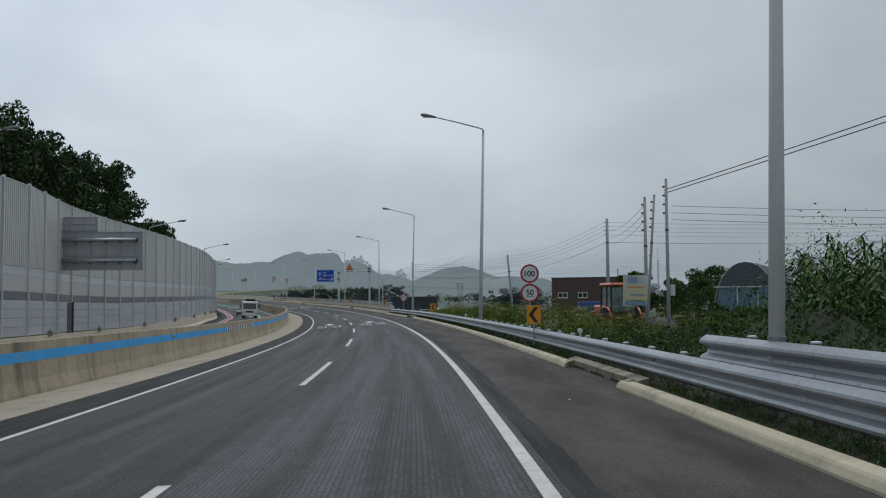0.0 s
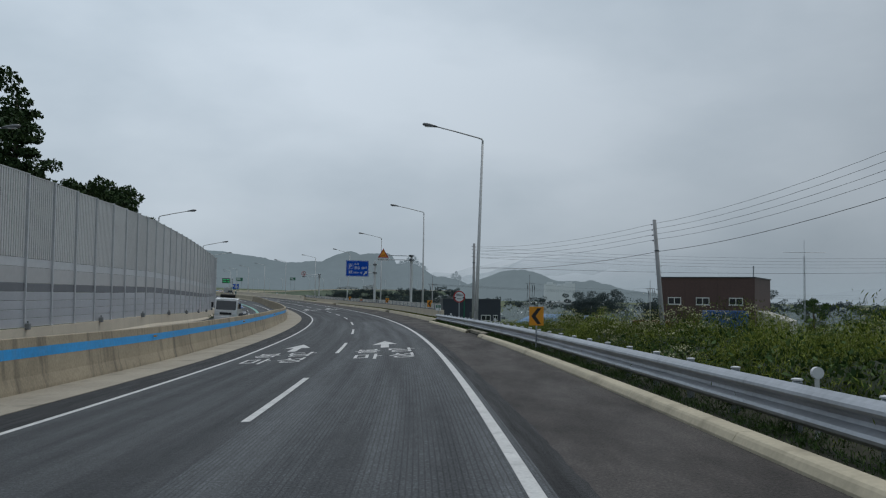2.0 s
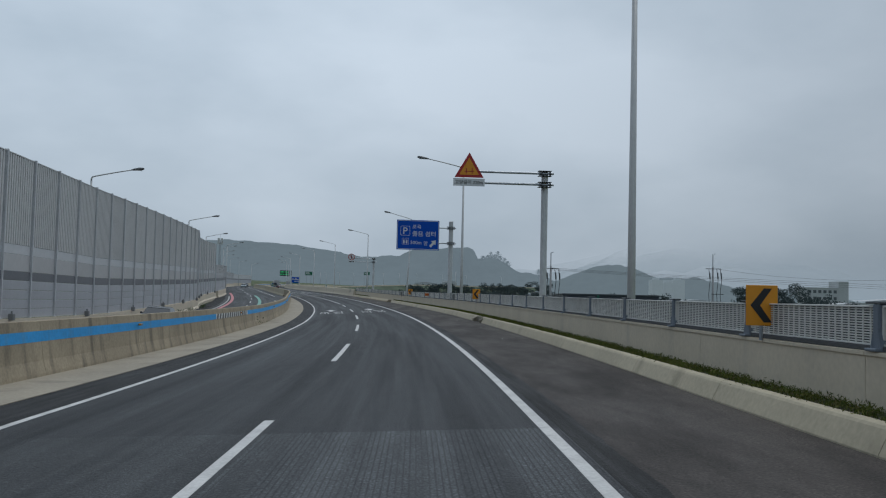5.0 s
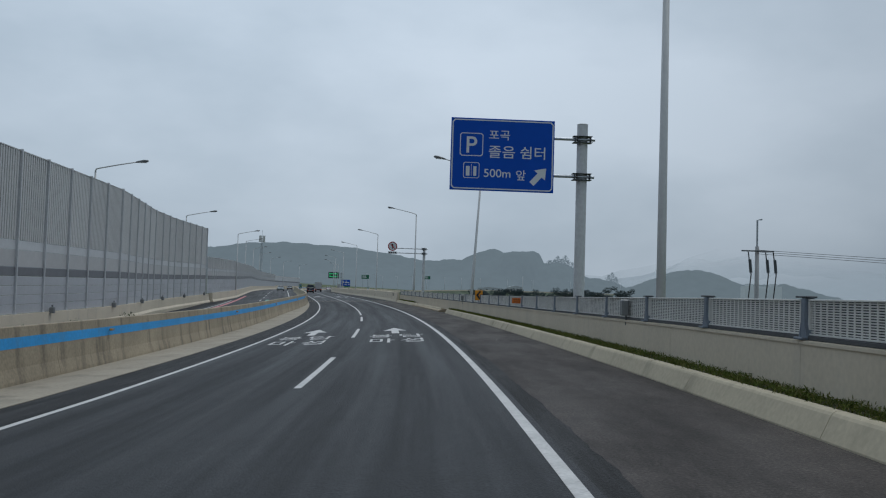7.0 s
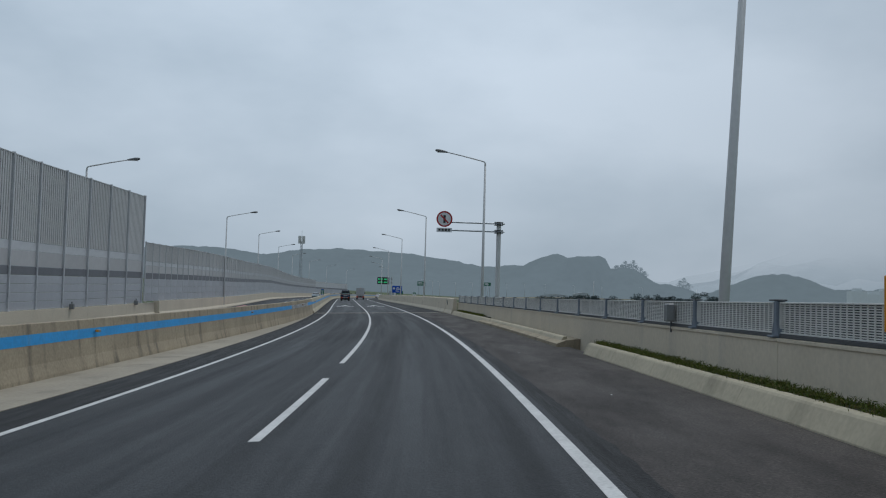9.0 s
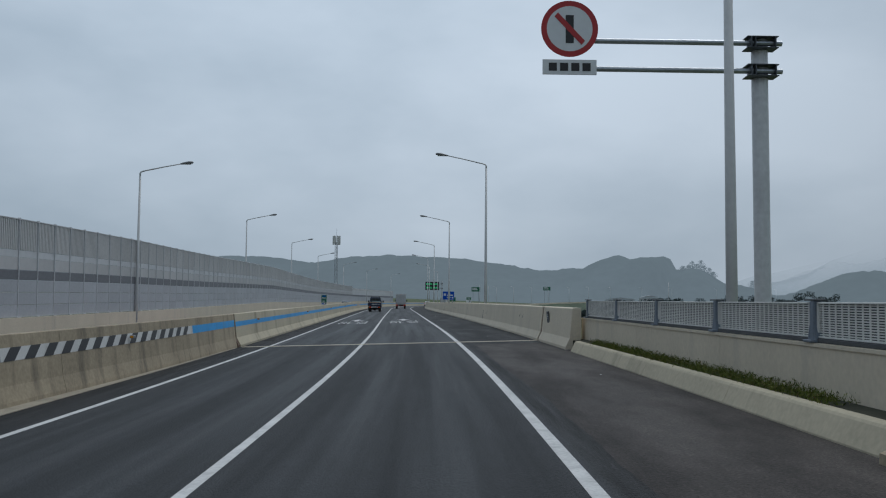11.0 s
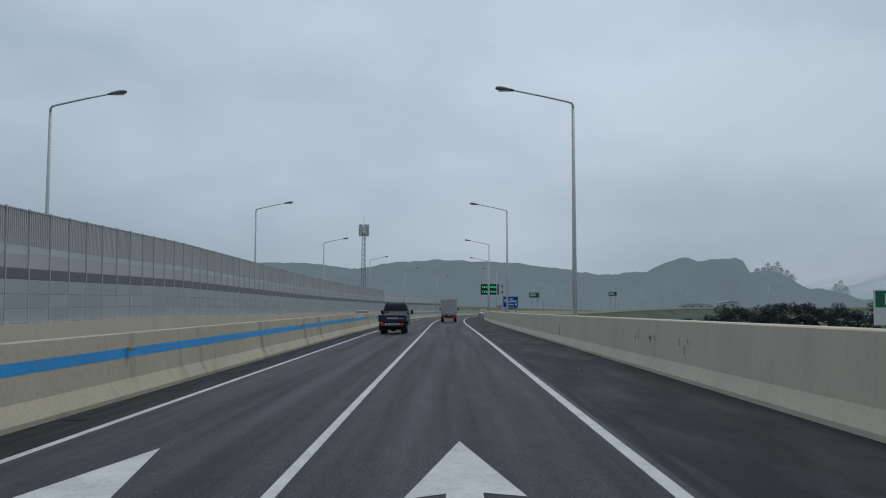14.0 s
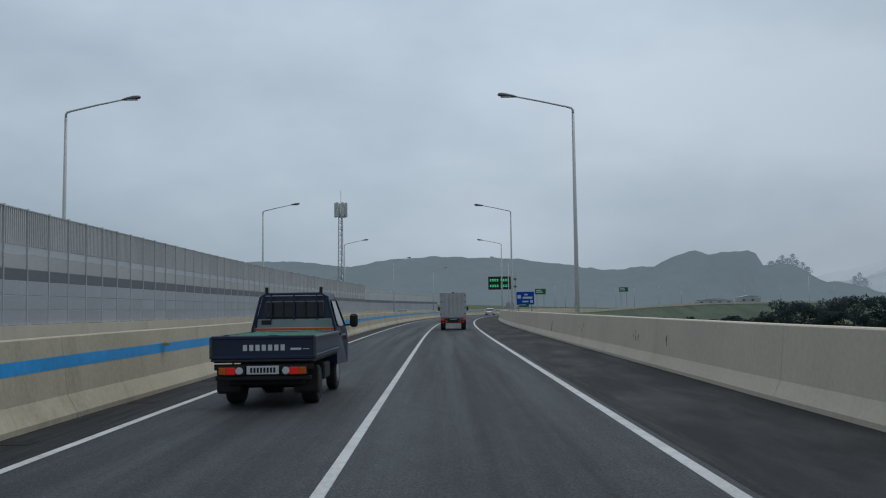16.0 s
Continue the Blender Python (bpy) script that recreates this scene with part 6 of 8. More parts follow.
for i in range(4):
    for j in range(2):
        g = Geo()
        for x in (0.05, 0.95):
            for y in (0.05, 0.95):
                g.box((i * 1.05 + x, y, j * 1.15 + 1.0), (0.06, 0.06, 1.1))
        part("cage_frame", g, GALV, rk)
        part("sack", Geo().box((i * 1.05 + 0.5, 0.5, j * 1.15 + 1.0), (0.84, 0.84, 0.95), 0.1), PALE_PLASTIC, rk)
BLUE_CONT = material("blue_container_paint", (0.025, 0.10, 0.32), 0.55, vary=0.2, grain=4, patch=0.6, bump=0.08, stain=(0.04, 0.12, 0.26), stain_scale=(0.8, 0.8, 0.3))
ct = thing("container", "blue steel container standing before the brown building", "container", pose(28.7, 166.0, -3.6, 0, 0, -4))
part("body", Geo().box((2.7, 1.2, 1.9), (5.4, 2.4, 3.8), 0.04), BLUE_CONT, ct)
for i in range(14):
    part("rib", Geo().box((0.3 + i * 0.37, -0.03, 1.9), (0.16, 0.06, 3.5)), BLUE_CONT, ct)
part("rail", Geo().box((2.7, -0.05, 2.3), (5.4, 0.06, 0.08)), BLUE_CONT, ct)
sg = thing("yard_board", "blue and white notice board in the yard", "sign", pose(7.5, 128.0, -3.2, 0, 0, -6))
for x in (-0.9, 0.9):
    part("post", Geo().tube([(x, 0, -0.5), (x, 0, 2.0)], 0.04, 8), GALV, sg)
b = part("board", Geo().box((0, 0, 1.4), (2.2, 0.06, 1.1), 0.01), SIGN_BLUE, sg)
part("field", flat([(-1.0, 1.0), (1.0, 1.0), (1.0, 1.65), (-1.0, 1.65)], -0.034), SIGN_WHITE, b, tidy=False)
bars(b, [(-0.4, 1.45, 0.9, 0.16), (0.5, 1.2, 0.7, 0.14)], SIGN_BLUE, -0.038)


# ---- vehicles
def wheel(parent, x, y, r, w, hub=None):
    tyre = part("wheel", Geo().tube([(x - w / 2, y, r), (x - w / 2 + 0.03, y, r), (x + w / 2 - 0.03, y, r), (x + w / 2, y, r)], [r * 0.90, r, r, r * 0.90], 24), RUBBER, parent)
    k = 1 if x > 0 else -1
    part("rim", Geo().tube([(x + k * (w / 2 - 0.01), y, r), (x + k * (w / 2 + 0.012), y, r)], [r * 0.62, r * 0.52], 20), hub or CHROME, tyre)
    return tyre


def car_paint(name, colour, rough=0.3, coat=0.6):
    ma = material(name, colour, rough, 0.0, vary=0.08, grain=3, patch=1.0, bump=0)
    ma.node_tree.nodes["Principled BSDF"].inputs["Coat Weight"].default_value = coat
    return ma


TRUCK_BLUE = car_paint("dark_blue_truck_paint", (0.011, 0.020, 0.058), 0.42, 0.12)
TRUCK_GREY = car_paint("grey_green_panel", (0.27, 0.33, 0.34), 0.5)
TRUCK_BLACK = material("black_underbody", (0.015, 0.015, 0.016), 0.7, vary=0.3)
CAR_WHITE = car_paint("white_car_paint", (0.80, 0.80, 0.79))
CAR_DARK = car_paint("dark_grey_car_paint", (0.03, 0.034, 0.04))
CAR_TEAL = car_paint("silver_teal_car_paint", (0.16, 0.22, 0.24))
RED_LENS = material("red_lamp_lens", (0.45, 0.01, 0.01), 0.25, vary=0.1, bump=0, glow=((0.9, 0.03, 0.011), 0.16))
AMBER_LENS = material("amber_lamp_lens", (0.65, 0.13, 0.01), 0.25, vary=0.1, bump=0)
ORANGE_STRIPE = material("orange_stripe", (0.75, 0.11, 0.011), 0.4, vary=0.06, bump=0)
BOX_WHITE = material("dusty_white_box_body", (0.50, 0.505, 0.50), 0.5, 0.1, vary=0.12, grain=6, patch=0.7, bump=0.05, stain=(0.34, 0.33, 0.30), stain_scale=(1.5, 1.5, 0.4))


def pickup():
    t = thing("pickup_truck", "dark blue dropside pickup truck with a green net over its load", "truck")
    hw = 0.87
    chassis = part("chassis", Geo().box((0, 2.3, 0.52), (0.9, 4.4, 0.16), 0.011).box((0, 0.5, 0.45), (1.3, 0.5, 0.2), 0.03).box((0.62, 1.9, 0.50), (0.36, 0.7, 0.30), 0.03).box((-0.62, 2.1, 0.50), (0.36, 0.8, 0.30), 0.03), TRUCK_BLACK, t)
    part("axle", Geo().tube([(-0.7, 0.95, 0.33), (0.7, 0.95, 0.33)], 0.07, 10).tube([(-0.15, 0.95, 0.33), (0.15, 0.95, 0.33)], 0.16, 12), TRUCK_BLACK, t)
    for x in (-0.66, 0.66):
        wheel(t, x, 0.95, 0.33, 0.28, TRUCK_BLACK)
        wheel(t, x * 1.02, 3.55, 0.34, 0.20)
        part("mudguard", Geo().tube([(x, 0.95 + 0.46 * math.cos(a), 0.36 + 0.46 * math.sin(a)) for a in np.linspace(0.1, 3.0, 9)], 0.02, 4).box((x, 0.42, 0.42), (0.40, 0.03, 0.42), 0.01), TRUCK_BLACK, t)
    part("bed_floor", Geo().box((0, 1.5, 0.80), (2 * hw - 0.06, 2.92, 0.10), 0.01), TRUCK_BLACK, t)
    gate = part("tailgate", Geo().box((0, 0.03, 1.0), (2 * hw, 0.06, 0.40), 0.012).box((0, -0.01, 0.84), (2 * hw, 0.03, 0.05), 0.008).box((0, -0.01, 1.17), (2 * hw, 0.03, 0.05), 0.008), TRUCK_BLUE, t)
    # the maker's name on the tailgate becomes a row of plain bars
    bars(gate, [(-0.30 + i * 0.105, 1.0, 0.07, 0.10) for i in range(7)] + [(0.55, 0.975, 0.18, 0.035), (0.72, 0.975, 0.10, 0.011)], SIGN_WHITE, -0.004)
    part("hinge", Geo().tube([(-hw, 0.0, 0.79), (hw, 0.0, 0.79)], 0.018, 6), DARK_STEEL, gate)
    for k in (-1, 1):
        side = part("side_gate", Geo().box((k * (hw - 0.02), 1.5, 1.0), (0.05, 2.9, 0.40), 0.012).box((k * hw, 1.5, 0.86), (0.03, 2.9, 0.04), 0.008).box((k * hw, 1.5, 1.16), (0.04, 2.9, 0.05), 0.008), TRUCK_BLUE, t)
        part("latch", Geo().box((k * hw, 0.02, 1.0), (0.05, 0.08, 0.36), 0.01), DARK_STEEL, side)
        lamp = part("tail_light", Geo().box((k * 0.52, -0.01, 0.62), (0.44, 0.06, 0.15), 0.011), TRUCK_BLACK, t)
        part("red_lens", Geo().box((k * 0.53, -0.045, 0.62), (0.16, 0.02, 0.12), 0.01), RED_LENS, lamp)
        part("amber_lens", Geo().box((k * 0.67, -0.045, 0.62), (0.12, 0.02, 0.12), 0.01), AMBER_LENS, lamp)
        part("clear_lens", Geo().tube([(k * 0.39, -0.03, 0.62), (k * 0.39, -0.06, 0.62)], [0.07, 0.055], 16), SIGN_WHITE, lamp)
        part("mud_flap", Geo().box((k * 0.66, 0.35, 0.45), (0.40, 0.02, 0.40), 0.005), TRUCK_BLACK, t)
    part("bumper", Geo().box((0, 0.03, 0.50), (1.60, 0.06, 0.07), 0.01).box((0, 0.06, 0.68), (1.66, 0.05, 0.10), 0.01), TRUCK_BLACK, t)
    pl = part("number_plate", Geo().box((0, -0.02, 0.63), (0.54, 0.02, 0.14), 0.006), SIGN_WHITE, t)
    bars(pl, [(-0.19 + i * 0.055, 0.63, 0.035, 0.085) for i in range(8)], SIGN_BLACK, -0.033)
    # cab: side outline swept across, with the glass set into it
    def taper(g):
        g.v = [(x * (1 - 0.24 * max(0.0, z - 1.15) / 0.8), y, z) for x, y, z in g.v]
        return g

    cab = part("cab", taper(Geo().prism([(3.02, 0.55), (4.60, 0.48), (4.78, 0.62), (4.80, 1.00), (4.62, 1.18), (4.18, 1.86), (3.95, 1.95), (3.25, 1.97), (3.05, 1.90), (3.0, 1.25)], 2 * hw - 0.06, Matrix.Rotation(radians(90), 4, "Z") @ Matrix.Translation((0, -hw + 0.03, 0)))), TRUCK_BLUE, t)
    part("rear_panel", taper(Geo().box((0, 2.985, 1.19), (1.60, 0.05, 0.50), 0.01)), TRUCK_GREY, cab, "grey green guard panel behind the cab")
    part("orange_stripe", Geo().box((0, 2.955, 1.24), (1.56, 0.012, 0.045)), ORANGE_STRIPE, cab)
    for z in (1.19, 1.25):
        part("white_stripe", Geo().box((0, 2.955, z + 0.02), (1.56, 0.010, 0.010)), SIGN_WHITE, cab)
    part("rear_window", Geo().box((0, 3.0, 1.63), (1.18, 0.05, 0.34), 0.03), GLASS_DARK, cab)
    for x in (-0.22, 0.22):
        part("window_bar", Geo().box((x, 2.965, 1.63), (0.03, 0.02, 0.36)), TRUCK_BLACK, cab)
    part("plate_print", Geo().box((-0.56, 2.95, 1.38), (0.20, 0.01, 0.09)), SIGN_BLACK, cab)
    rack = part("head_board", Geo().tube([(-0.84, 2.86, 0.82), (-0.82, 2.88, 1.25), (-0.66, 2.90, 1.88), (-0.56, 2.90, 1.94), (0.56, 2.90, 1.94), (0.66, 2.90, 1.88), (0.82, 2.88, 1.25), (0.84, 2.86, 0.82)], 0.028, 8), TRUCK_BLUE, t, "tubular guard frame behind the cab")
    for x in (-0.45, 0.0, 0.45):
        part("bar", Geo().tube([(x, 2.90, 1.42), (x, 2.90, 1.95)], 0.018, 6), TRUCK_BLUE, rack)
    for x in (-0.54, 0.54):
        part("horn", Geo().box((x, 2.90, 2.01), (0.06, 0.06, 0.13), 0.01), TRUCK_BLACK, rack)
    for k in (-1, 1):
        part("side_window", taper(Geo().prism([(3.30, 1.28), (4.35, 1.28), (4.05, 1.80), (3.36, 1.82)], 0.02, Matrix.Rotation(radians(90), 4, "Z") @ Matrix.Translation((0, -k * (hw - 0.025) - 0.01, 0)))), GLASS_DARK, cab)
        m = part("mirror", Geo().box((k * (hw + 0.15), 4.35, 1.38), (0.17, 0.10, 0.28), 0.04), TRUCK_BLACK, t)
        part("mirror_arm", Geo().tube([(k * (hw - 0.05), 4.42, 1.28), (k * (hw + 0.12), 4.37, 1.30)], 0.02, 6), TRUCK_BLACK, m)
        part("door_handle", Geo().box((k * (hw - 0.02), 3.42, 1.12), (0.03, 0.14, 0.06), 0.01), TRUCK_BLACK, cab)
        part("door_stripe", Geo().box((k * (hw - 0.022), 3.85, 1.10), (0.012, 0.85, 0.03)), TRUCK_GREY, cab)
        part("side_lamp", Geo().box((k * (hw - 0.02), 4.55, 1.02), (0.02, 0.10, 0.06), 0.01), AMBER_LENS, cab)
        part("rain_guard", taper(Geo().prism([(3.34, 1.80), (3.98, 1.86), (4.40, 1.28), (4.34, 1.28), (3.96, 1.80)], 0.02, Matrix.Rotation(radians(90), 4, "Z") @ Matrix.Translation((0, -k * (hw - 0.005) - 0.01, 0)))), TRUCK_BLACK, cab)
    net = material("green_net", (0.010, 0.13, 0.085), 0.7, vary=0.4, grain=14, patch=2.0, bump=0.6, stain=(0.03, 0.09, 0.07), stain_scale=(3, 3, 3))
    n = 26
    v, f = [], []
    for j in range(n):
        for i in range(n):
            x, y = (i / (n - 1) - 0.5) * 1.72, 0.02 + 2.9 * j / (n - 1)
            e = min(1, 5 * min(i, n - 1 - i) / n)
            z = 1.175 + e * (0.02 + 0.06 * noise.noise(Vector((x * 2.2, y * 1.6, 0.3))) + 0.04 * noise.noise(Vector((x * 7, y * 6, 2.0))))
            v.append((x, y, z))
    f = [(j * n + i, j * n + i + 1, (j + 1) * n + i + 1, (j + 1) * n + i) for j in range(n - 1) for i in range(n - 1)]
    g = Geo().add(v, f)
    part("net", g, net, t, "crumpled green net tied over the load", tidy=False, smooth=True)
    return t


def on_road(ob, s, off, turn=0.0):
    b = float(np.interp(s, LONG, R_BANK))
    g = float(np.interp(s, KNOTS, SLOPE)) / 100
    ob.matrix_basis = at(s, off, 0.004, turn) @ Matrix.Rotation(-math.atan(b), 4, "Y") @ Matrix.Rotation(math.atan(g) * math.cos(radians(turn)), 4, "X")
    return ob


on_road(pickup(), 379.8, -4.07, -1.0)


def box_truck(label, wide=1.95, high=2.72, long=5.4, cab_col=CAR_WHITE):
    t = thing("box_truck", label, "truck", group="box trucks on the road")
    hw, z0 = wide / 2, 0.86
    body = part("box_body", Geo().box((0, long / 2 - 0.4, (high + z0) / 2), (wide, long - 1.4, high - z0), 0.011), BOX_WHITE, t)
    for x in (-hw + 0.035, hw - 0.035):
        part("corner_rail", Geo().box((x, -0.42 + 0.7, (high + z0) / 2), (0.08, 0.05, high - z0 + 0.02), 0.01), BOX_WHITE, body)
    y = 0.7 - 0.4
    for x in (-0.24 * wide, 0.24 * wide):
        d = part("rear_door", Geo().box((x, y - 0.02, (high + z0) / 2), (wide * 0.45, 0.05, high - z0 - 0.14), 0.012), BOX_WHITE, t, "ribbed dusty white rear door")
        for k in (-0.3, -0.1, 0.1, 0.3):
            part("rib", Geo().box((x + k * wide * 0.45, y - 0.05, (high + z0) / 2), (0.03, 0.02, high - z0 - 0.2)), BOX_WHITE, d)
        for k in (-0.16, 0.16):
            part("lock_bar", Geo().tube([(x + k, y - 0.07, z0 + 0.05), (x + k, y - 0.07, high - 0.08)], 0.016, 6), CHROME, d)
        for j in range(4):
            part("hinge", Geo().box((x * 1.85, y - 0.06, z0 + 0.3 + j * 0.45), (0.10, 0.03, 0.06), 0.005), DARK_STEEL, d)
    part("roof_rail", Geo().box((0, y + 0.02, high), (wide + 0.02, 0.10, 0.07), 0.015), BOX_WHITE, t)
    part("marker_lamp", Geo().box((0, y - 0.03, high + 0.04), (0.18, 0.05, 0.05), 0.01), AMBER_LENS, t)
    part("chassis", Geo().box((0, long / 2 - 0.2, 0.66), (0.8, long - 0.6, 0.18), 0.011), TRUCK_BLACK, t)
    bp = part("bumper", Geo().box((0, 0.25, 0.56), (wide - 0.06, 0.08, 0.14), 0.01), TRUCK_BLACK, t)
    for i in range(8):
        part("hazard_bar", flat([(-0.82 + i * 0.21, 0.50), (-0.72 + i * 0.21, 0.50), (-0.66 + i * 0.21, 0.62), (-0.76 + i * 0.21, 0.62)], 0.206), AMBER_LENS if i % 2 else RED_LENS, bp, tidy=False)
    for k in (-1, 1):
        part("tail_light", Geo().box((k * (hw - 0.2), 0.24, 0.75), (0.32, 0.06, 0.12), 0.015), RED_LENS, t)
        wheel(t, k * (hw - 0.22), 1.15, 0.36, 0.34)
        wheel(t, k * (hw - 0.2), long - 0.75, 0.36, 0.22)
        part("mud_flap", Geo().box((k * (hw - 0.22), 0.66, 0.42), (0.36, 0.02, 0.46)), TRUCK_BLACK, t)
    pl = part("number_plate", Geo().box((0, 0.20, 0.72), (0.5, 0.02, 0.14), 0.005), SIGN_WHITE, t)
    bars(pl, [(-0.17 + i * 0.055, 0.72, 0.035, 0.085) for i in range(7)], SIGN_BLACK, 0.187)
    cb = part("cab", Geo().prism([(long - 1.35, 0.5), (long, 0.45), (long + 0.06, 1.1), (long - 0.3, 1.95), (long - 1.2, 2.0), (long - 1.35, 1.9)], wide - 0.2, Matrix.Rotation(radians(90), 4, "Z") @ Matrix.Translation((0, -hw + 0.1, 0))), cab_col, t)
    part("windscreen", Geo().prism([(long + 0.05, 1.15), (long + 0.07, 1.15), (long - 0.25, 1.88), (long - 0.27, 1.88)], wide - 0.4, Matrix.Rotation(radians(90), 4, "Z") @ Matrix.Translation((0, -hw + 0.2, 0))), GLASS_DARK, cb)
    for k in (-1, 1):
        part("mirror", Geo().box((k * (hw + 0.14), long - 0.25, 1.55), (0.16, 0.08, 0.32), 0.03), TRUCK_BLACK, t)
    return t


on_road(box_truck("dusty white box truck with ribbed rear doors on the lane"), 432.0, -0.45)
on_road(box_truck("white box truck far ahead on the outer lane", 2.1, 2.9), 602.0, -0.6)


def saloon(label, paint, s, off, turn=0.0, lights=False):
    c = thing("car", label, "car", group="cars on the motorway")
    R90 = Matrix.Rotation(radians(90), 4, "Z")
    # body below the window line, and a narrower roof above it
    low = [(0.15, 0.34), (0.08, 0.66), (0.30, 0.90), (1.00, 0.95), (3.40, 0.97), (4.35, 0.78), (4.53, 0.55), (4.46, 0.30)]
    body = part("body", Geo().prism(low, 1.80, R90 @ Matrix.Translation((0, -0.90, 0))), paint, c)
    top = [(0.95, 0.94), (1.55, 1.37), (2.10, 1.44), (2.65, 1.41), (3.45, 0.96)]
    cabin = Geo()
    n = len(top)
    ins = [0.0, 0.14, 0.18, 0.15, 0.02]
    v = [(-(0.86 - i), y, z) for (y, z), i in zip(top, ins)] + [((0.86 - i), y, z) for (y, z), i in zip(top, ins)]
    cabin.add(v, [tuple(range(n)), tuple(range(n, 2 * n))[::-1]] + [(i, i + n, (i + 1) % n + n, (i + 1) % n) for i in range(n)])
    part("cabin_glass", cabin, GLASS_DARK, c)
    roof = [(1.50, 1.345), (1.60, 1.40), (2.10, 1.455), (2.62, 1.425), (2.75, 1.37)]
    part("roof", Geo().prism(roof, 1.40, R90 @ Matrix.Translation((0, -0.70, 0))), paint, c)
    for x in (-0.78, 0.78):
        wheel(c, x, 0.85, 0.32, 0.21)
        wheel(c, x, 3.60, 0.32, 0.21)
        k = 1 if x > 0 else -1
        part("tail_light", Geo().box((x * 0.88, 0.10, 0.76), (0.34, 0.08, 0.14), 0.011), RED_LENS, c)
        part("headlight", Geo().box((x * 0.88, 4.44, 0.68), (0.36, 0.10, 0.13), 0.03), SIGN_WHITE, c)
        part("mirror", Geo().box((k * 0.98, 3.05, 1.02), (0.16, 0.12, 0.12), 0.03), paint, c)
    part("number_plate", Geo().box((0, 0.10, 0.62), (0.5, 0.03, 0.11)), SIGN_WHITE, c)
    return on_road(c, s, off, turn)


saloon("white saloon car far ahead on the lane", CAR_WHITE, 561.0, -0.6)
saloon("dark grey saloon coming the other way", CAR_DARK, 179.5, -14.9, 180)
saloon("silver teal saloon coming the other way below the noise wall", CAR_TEAL, 438.0, -11.2, 180)
saloon("dark saloon far off on the opposite carriageway", CAR_DARK, 520.0, -12.0, 180)

# tipper with a blue tarpaulin on the opposite carriageway
t = thing("tipper_truck", "white-cabbed lorry with a blue tarpaulin coming the other way", "truck")
R90 = Matrix.Rotation(radians(90), 4, "Z")
cb = part("cab", Geo().prism([(-1.9, 0.6), (0.0, 0.5), (0.08, 1.2), (-0.12, 2.35), (-1.7, 2.45), (-1.9, 2.3)], 2.1, R90 @ Matrix.Translation((0, -1.05, 0))), CAR_WHITE, t)
part("windscreen", Geo().prism([(0.075, 1.35), (0.10, 1.35), (-0.09, 2.20), (-0.115, 2.20)], 1.86, R90 @ Matrix.Translation((0, -0.93, 0))), GLASS_DARK, cb)
part("grille", Geo().box((0, 0.06, 0.98), (1.1, 0.05, 0.22), 0.011), TRUCK_BLACK, cb)
part("bumper", Geo().box((0, 0.04, 0.55), (2.1, 0.14, 0.3), 0.03), CAR_WHITE, cb)
for k in (-1, 1):
    part("headlight", Geo().box((k * 0.82, 0.08, 0.92), (0.34, 0.06, 0.22), 0.03), SIGN_WHITE, cb)
    part("side_window", Geo().box((k * 1.04, -0.75, 1.75), (0.04, 0.85, 0.6), 0.011), GLASS_DARK, cb)
    part("mirror", Geo().box((k * 1.28, 0.0, 1.75), (0.2, 0.12, 0.5), 0.03), TRUCK_BLACK, t)
    wheel(t, k * 0.9, -0.9, 0.42, 0.26)
    wheel(t, k * 0.85, -4.6, 0.42, 0.45)
part("chassis", Geo().box((0, -3.2, 0.75), (0.9, 5.6, 0.25), 0.011), TRUCK_BLACK, t)
part("load_bed", Geo().box((0, -4.0, 1.35), (2.15, 4.0, 0.7), 0.03), CAR_WHITE, t)
n = 14
v = []
for j in range(n):
    for i in range(n):
        x, y = (i / (n - 1) - 0.5) * 2.3, -1.95 - 4.2 * j / (n - 1)
        e = math.sin(math.pi * i / (n - 1)) ** 0.5 if 0 < i < n - 1 else 0
        v.append((x, y, 1.5 + e * (0.75 - 0.10 * j / n) + 0.1 * noise.noise(Vector((x * 2, y * 2, 5)))))
part("tarpaulin", Geo().add(v, [(j * n + i, j * n + i + 1, (j + 1) * n + i + 1, (j + 1) * n + i) for j in range(n - 1) for i in range(n - 1)]), BLUE_TARP, t, "rumpled blue tarpaulin over the load", smooth=True)
rk = part("roof_rack", Geo().box((-0.1, -0.7, 2.52), (1.5, 1.0, 0.05), 0.01), TRUCK_BLACK, t)
part("roll", Geo().tube([(-0.75, -0.6, 2.68), (0.65, -0.6, 2.68)], 0.15, 12), TRUCK_BLACK, rk)
on_road(t, 136.5, -13.9, 180)


# ---- tractor, heap, polytunnel and banner in the field
OR = car_paint("orange_tractor_paint", (0.50, 0.085, 0.016), 0.5)
t = thing("tractor", "orange farm tractor with a glazed cab and rear implement", "tractor", pose(9.1, 41.4, -0.27, 0, 0, 101) @ Matrix.Scale(0.95, 4))
for x, r in ((-0.5, 0.66), (1.45, 0.44)):
    for y in (-0.72, 0.72):
        wt = part("wheel", Geo().tube([(x, y - 0.19, r), (x, y - 0.15, r), (x, y + 0.15, r), (x, y + 0.19, r)], [r * 0.86, r, r, r * 0.86], 26), RUBBER, t)
        part("rim", Geo().tube([(x, y - 0.21, r), (x, y + 0.21, r)], [r * 0.52, r * 0.52], 18), OR, wt)
        lug = Geo()
        for i in range(20):
            a = 2 * math.pi * i / 20
            lug.box((0, 0, r), (0.05, 0.34, 0.07), m=Matrix.Translation((x, y, r)) @ Matrix.Rotation(a, 4, "Y"))
        part("tread", lug, RUBBER, wt)
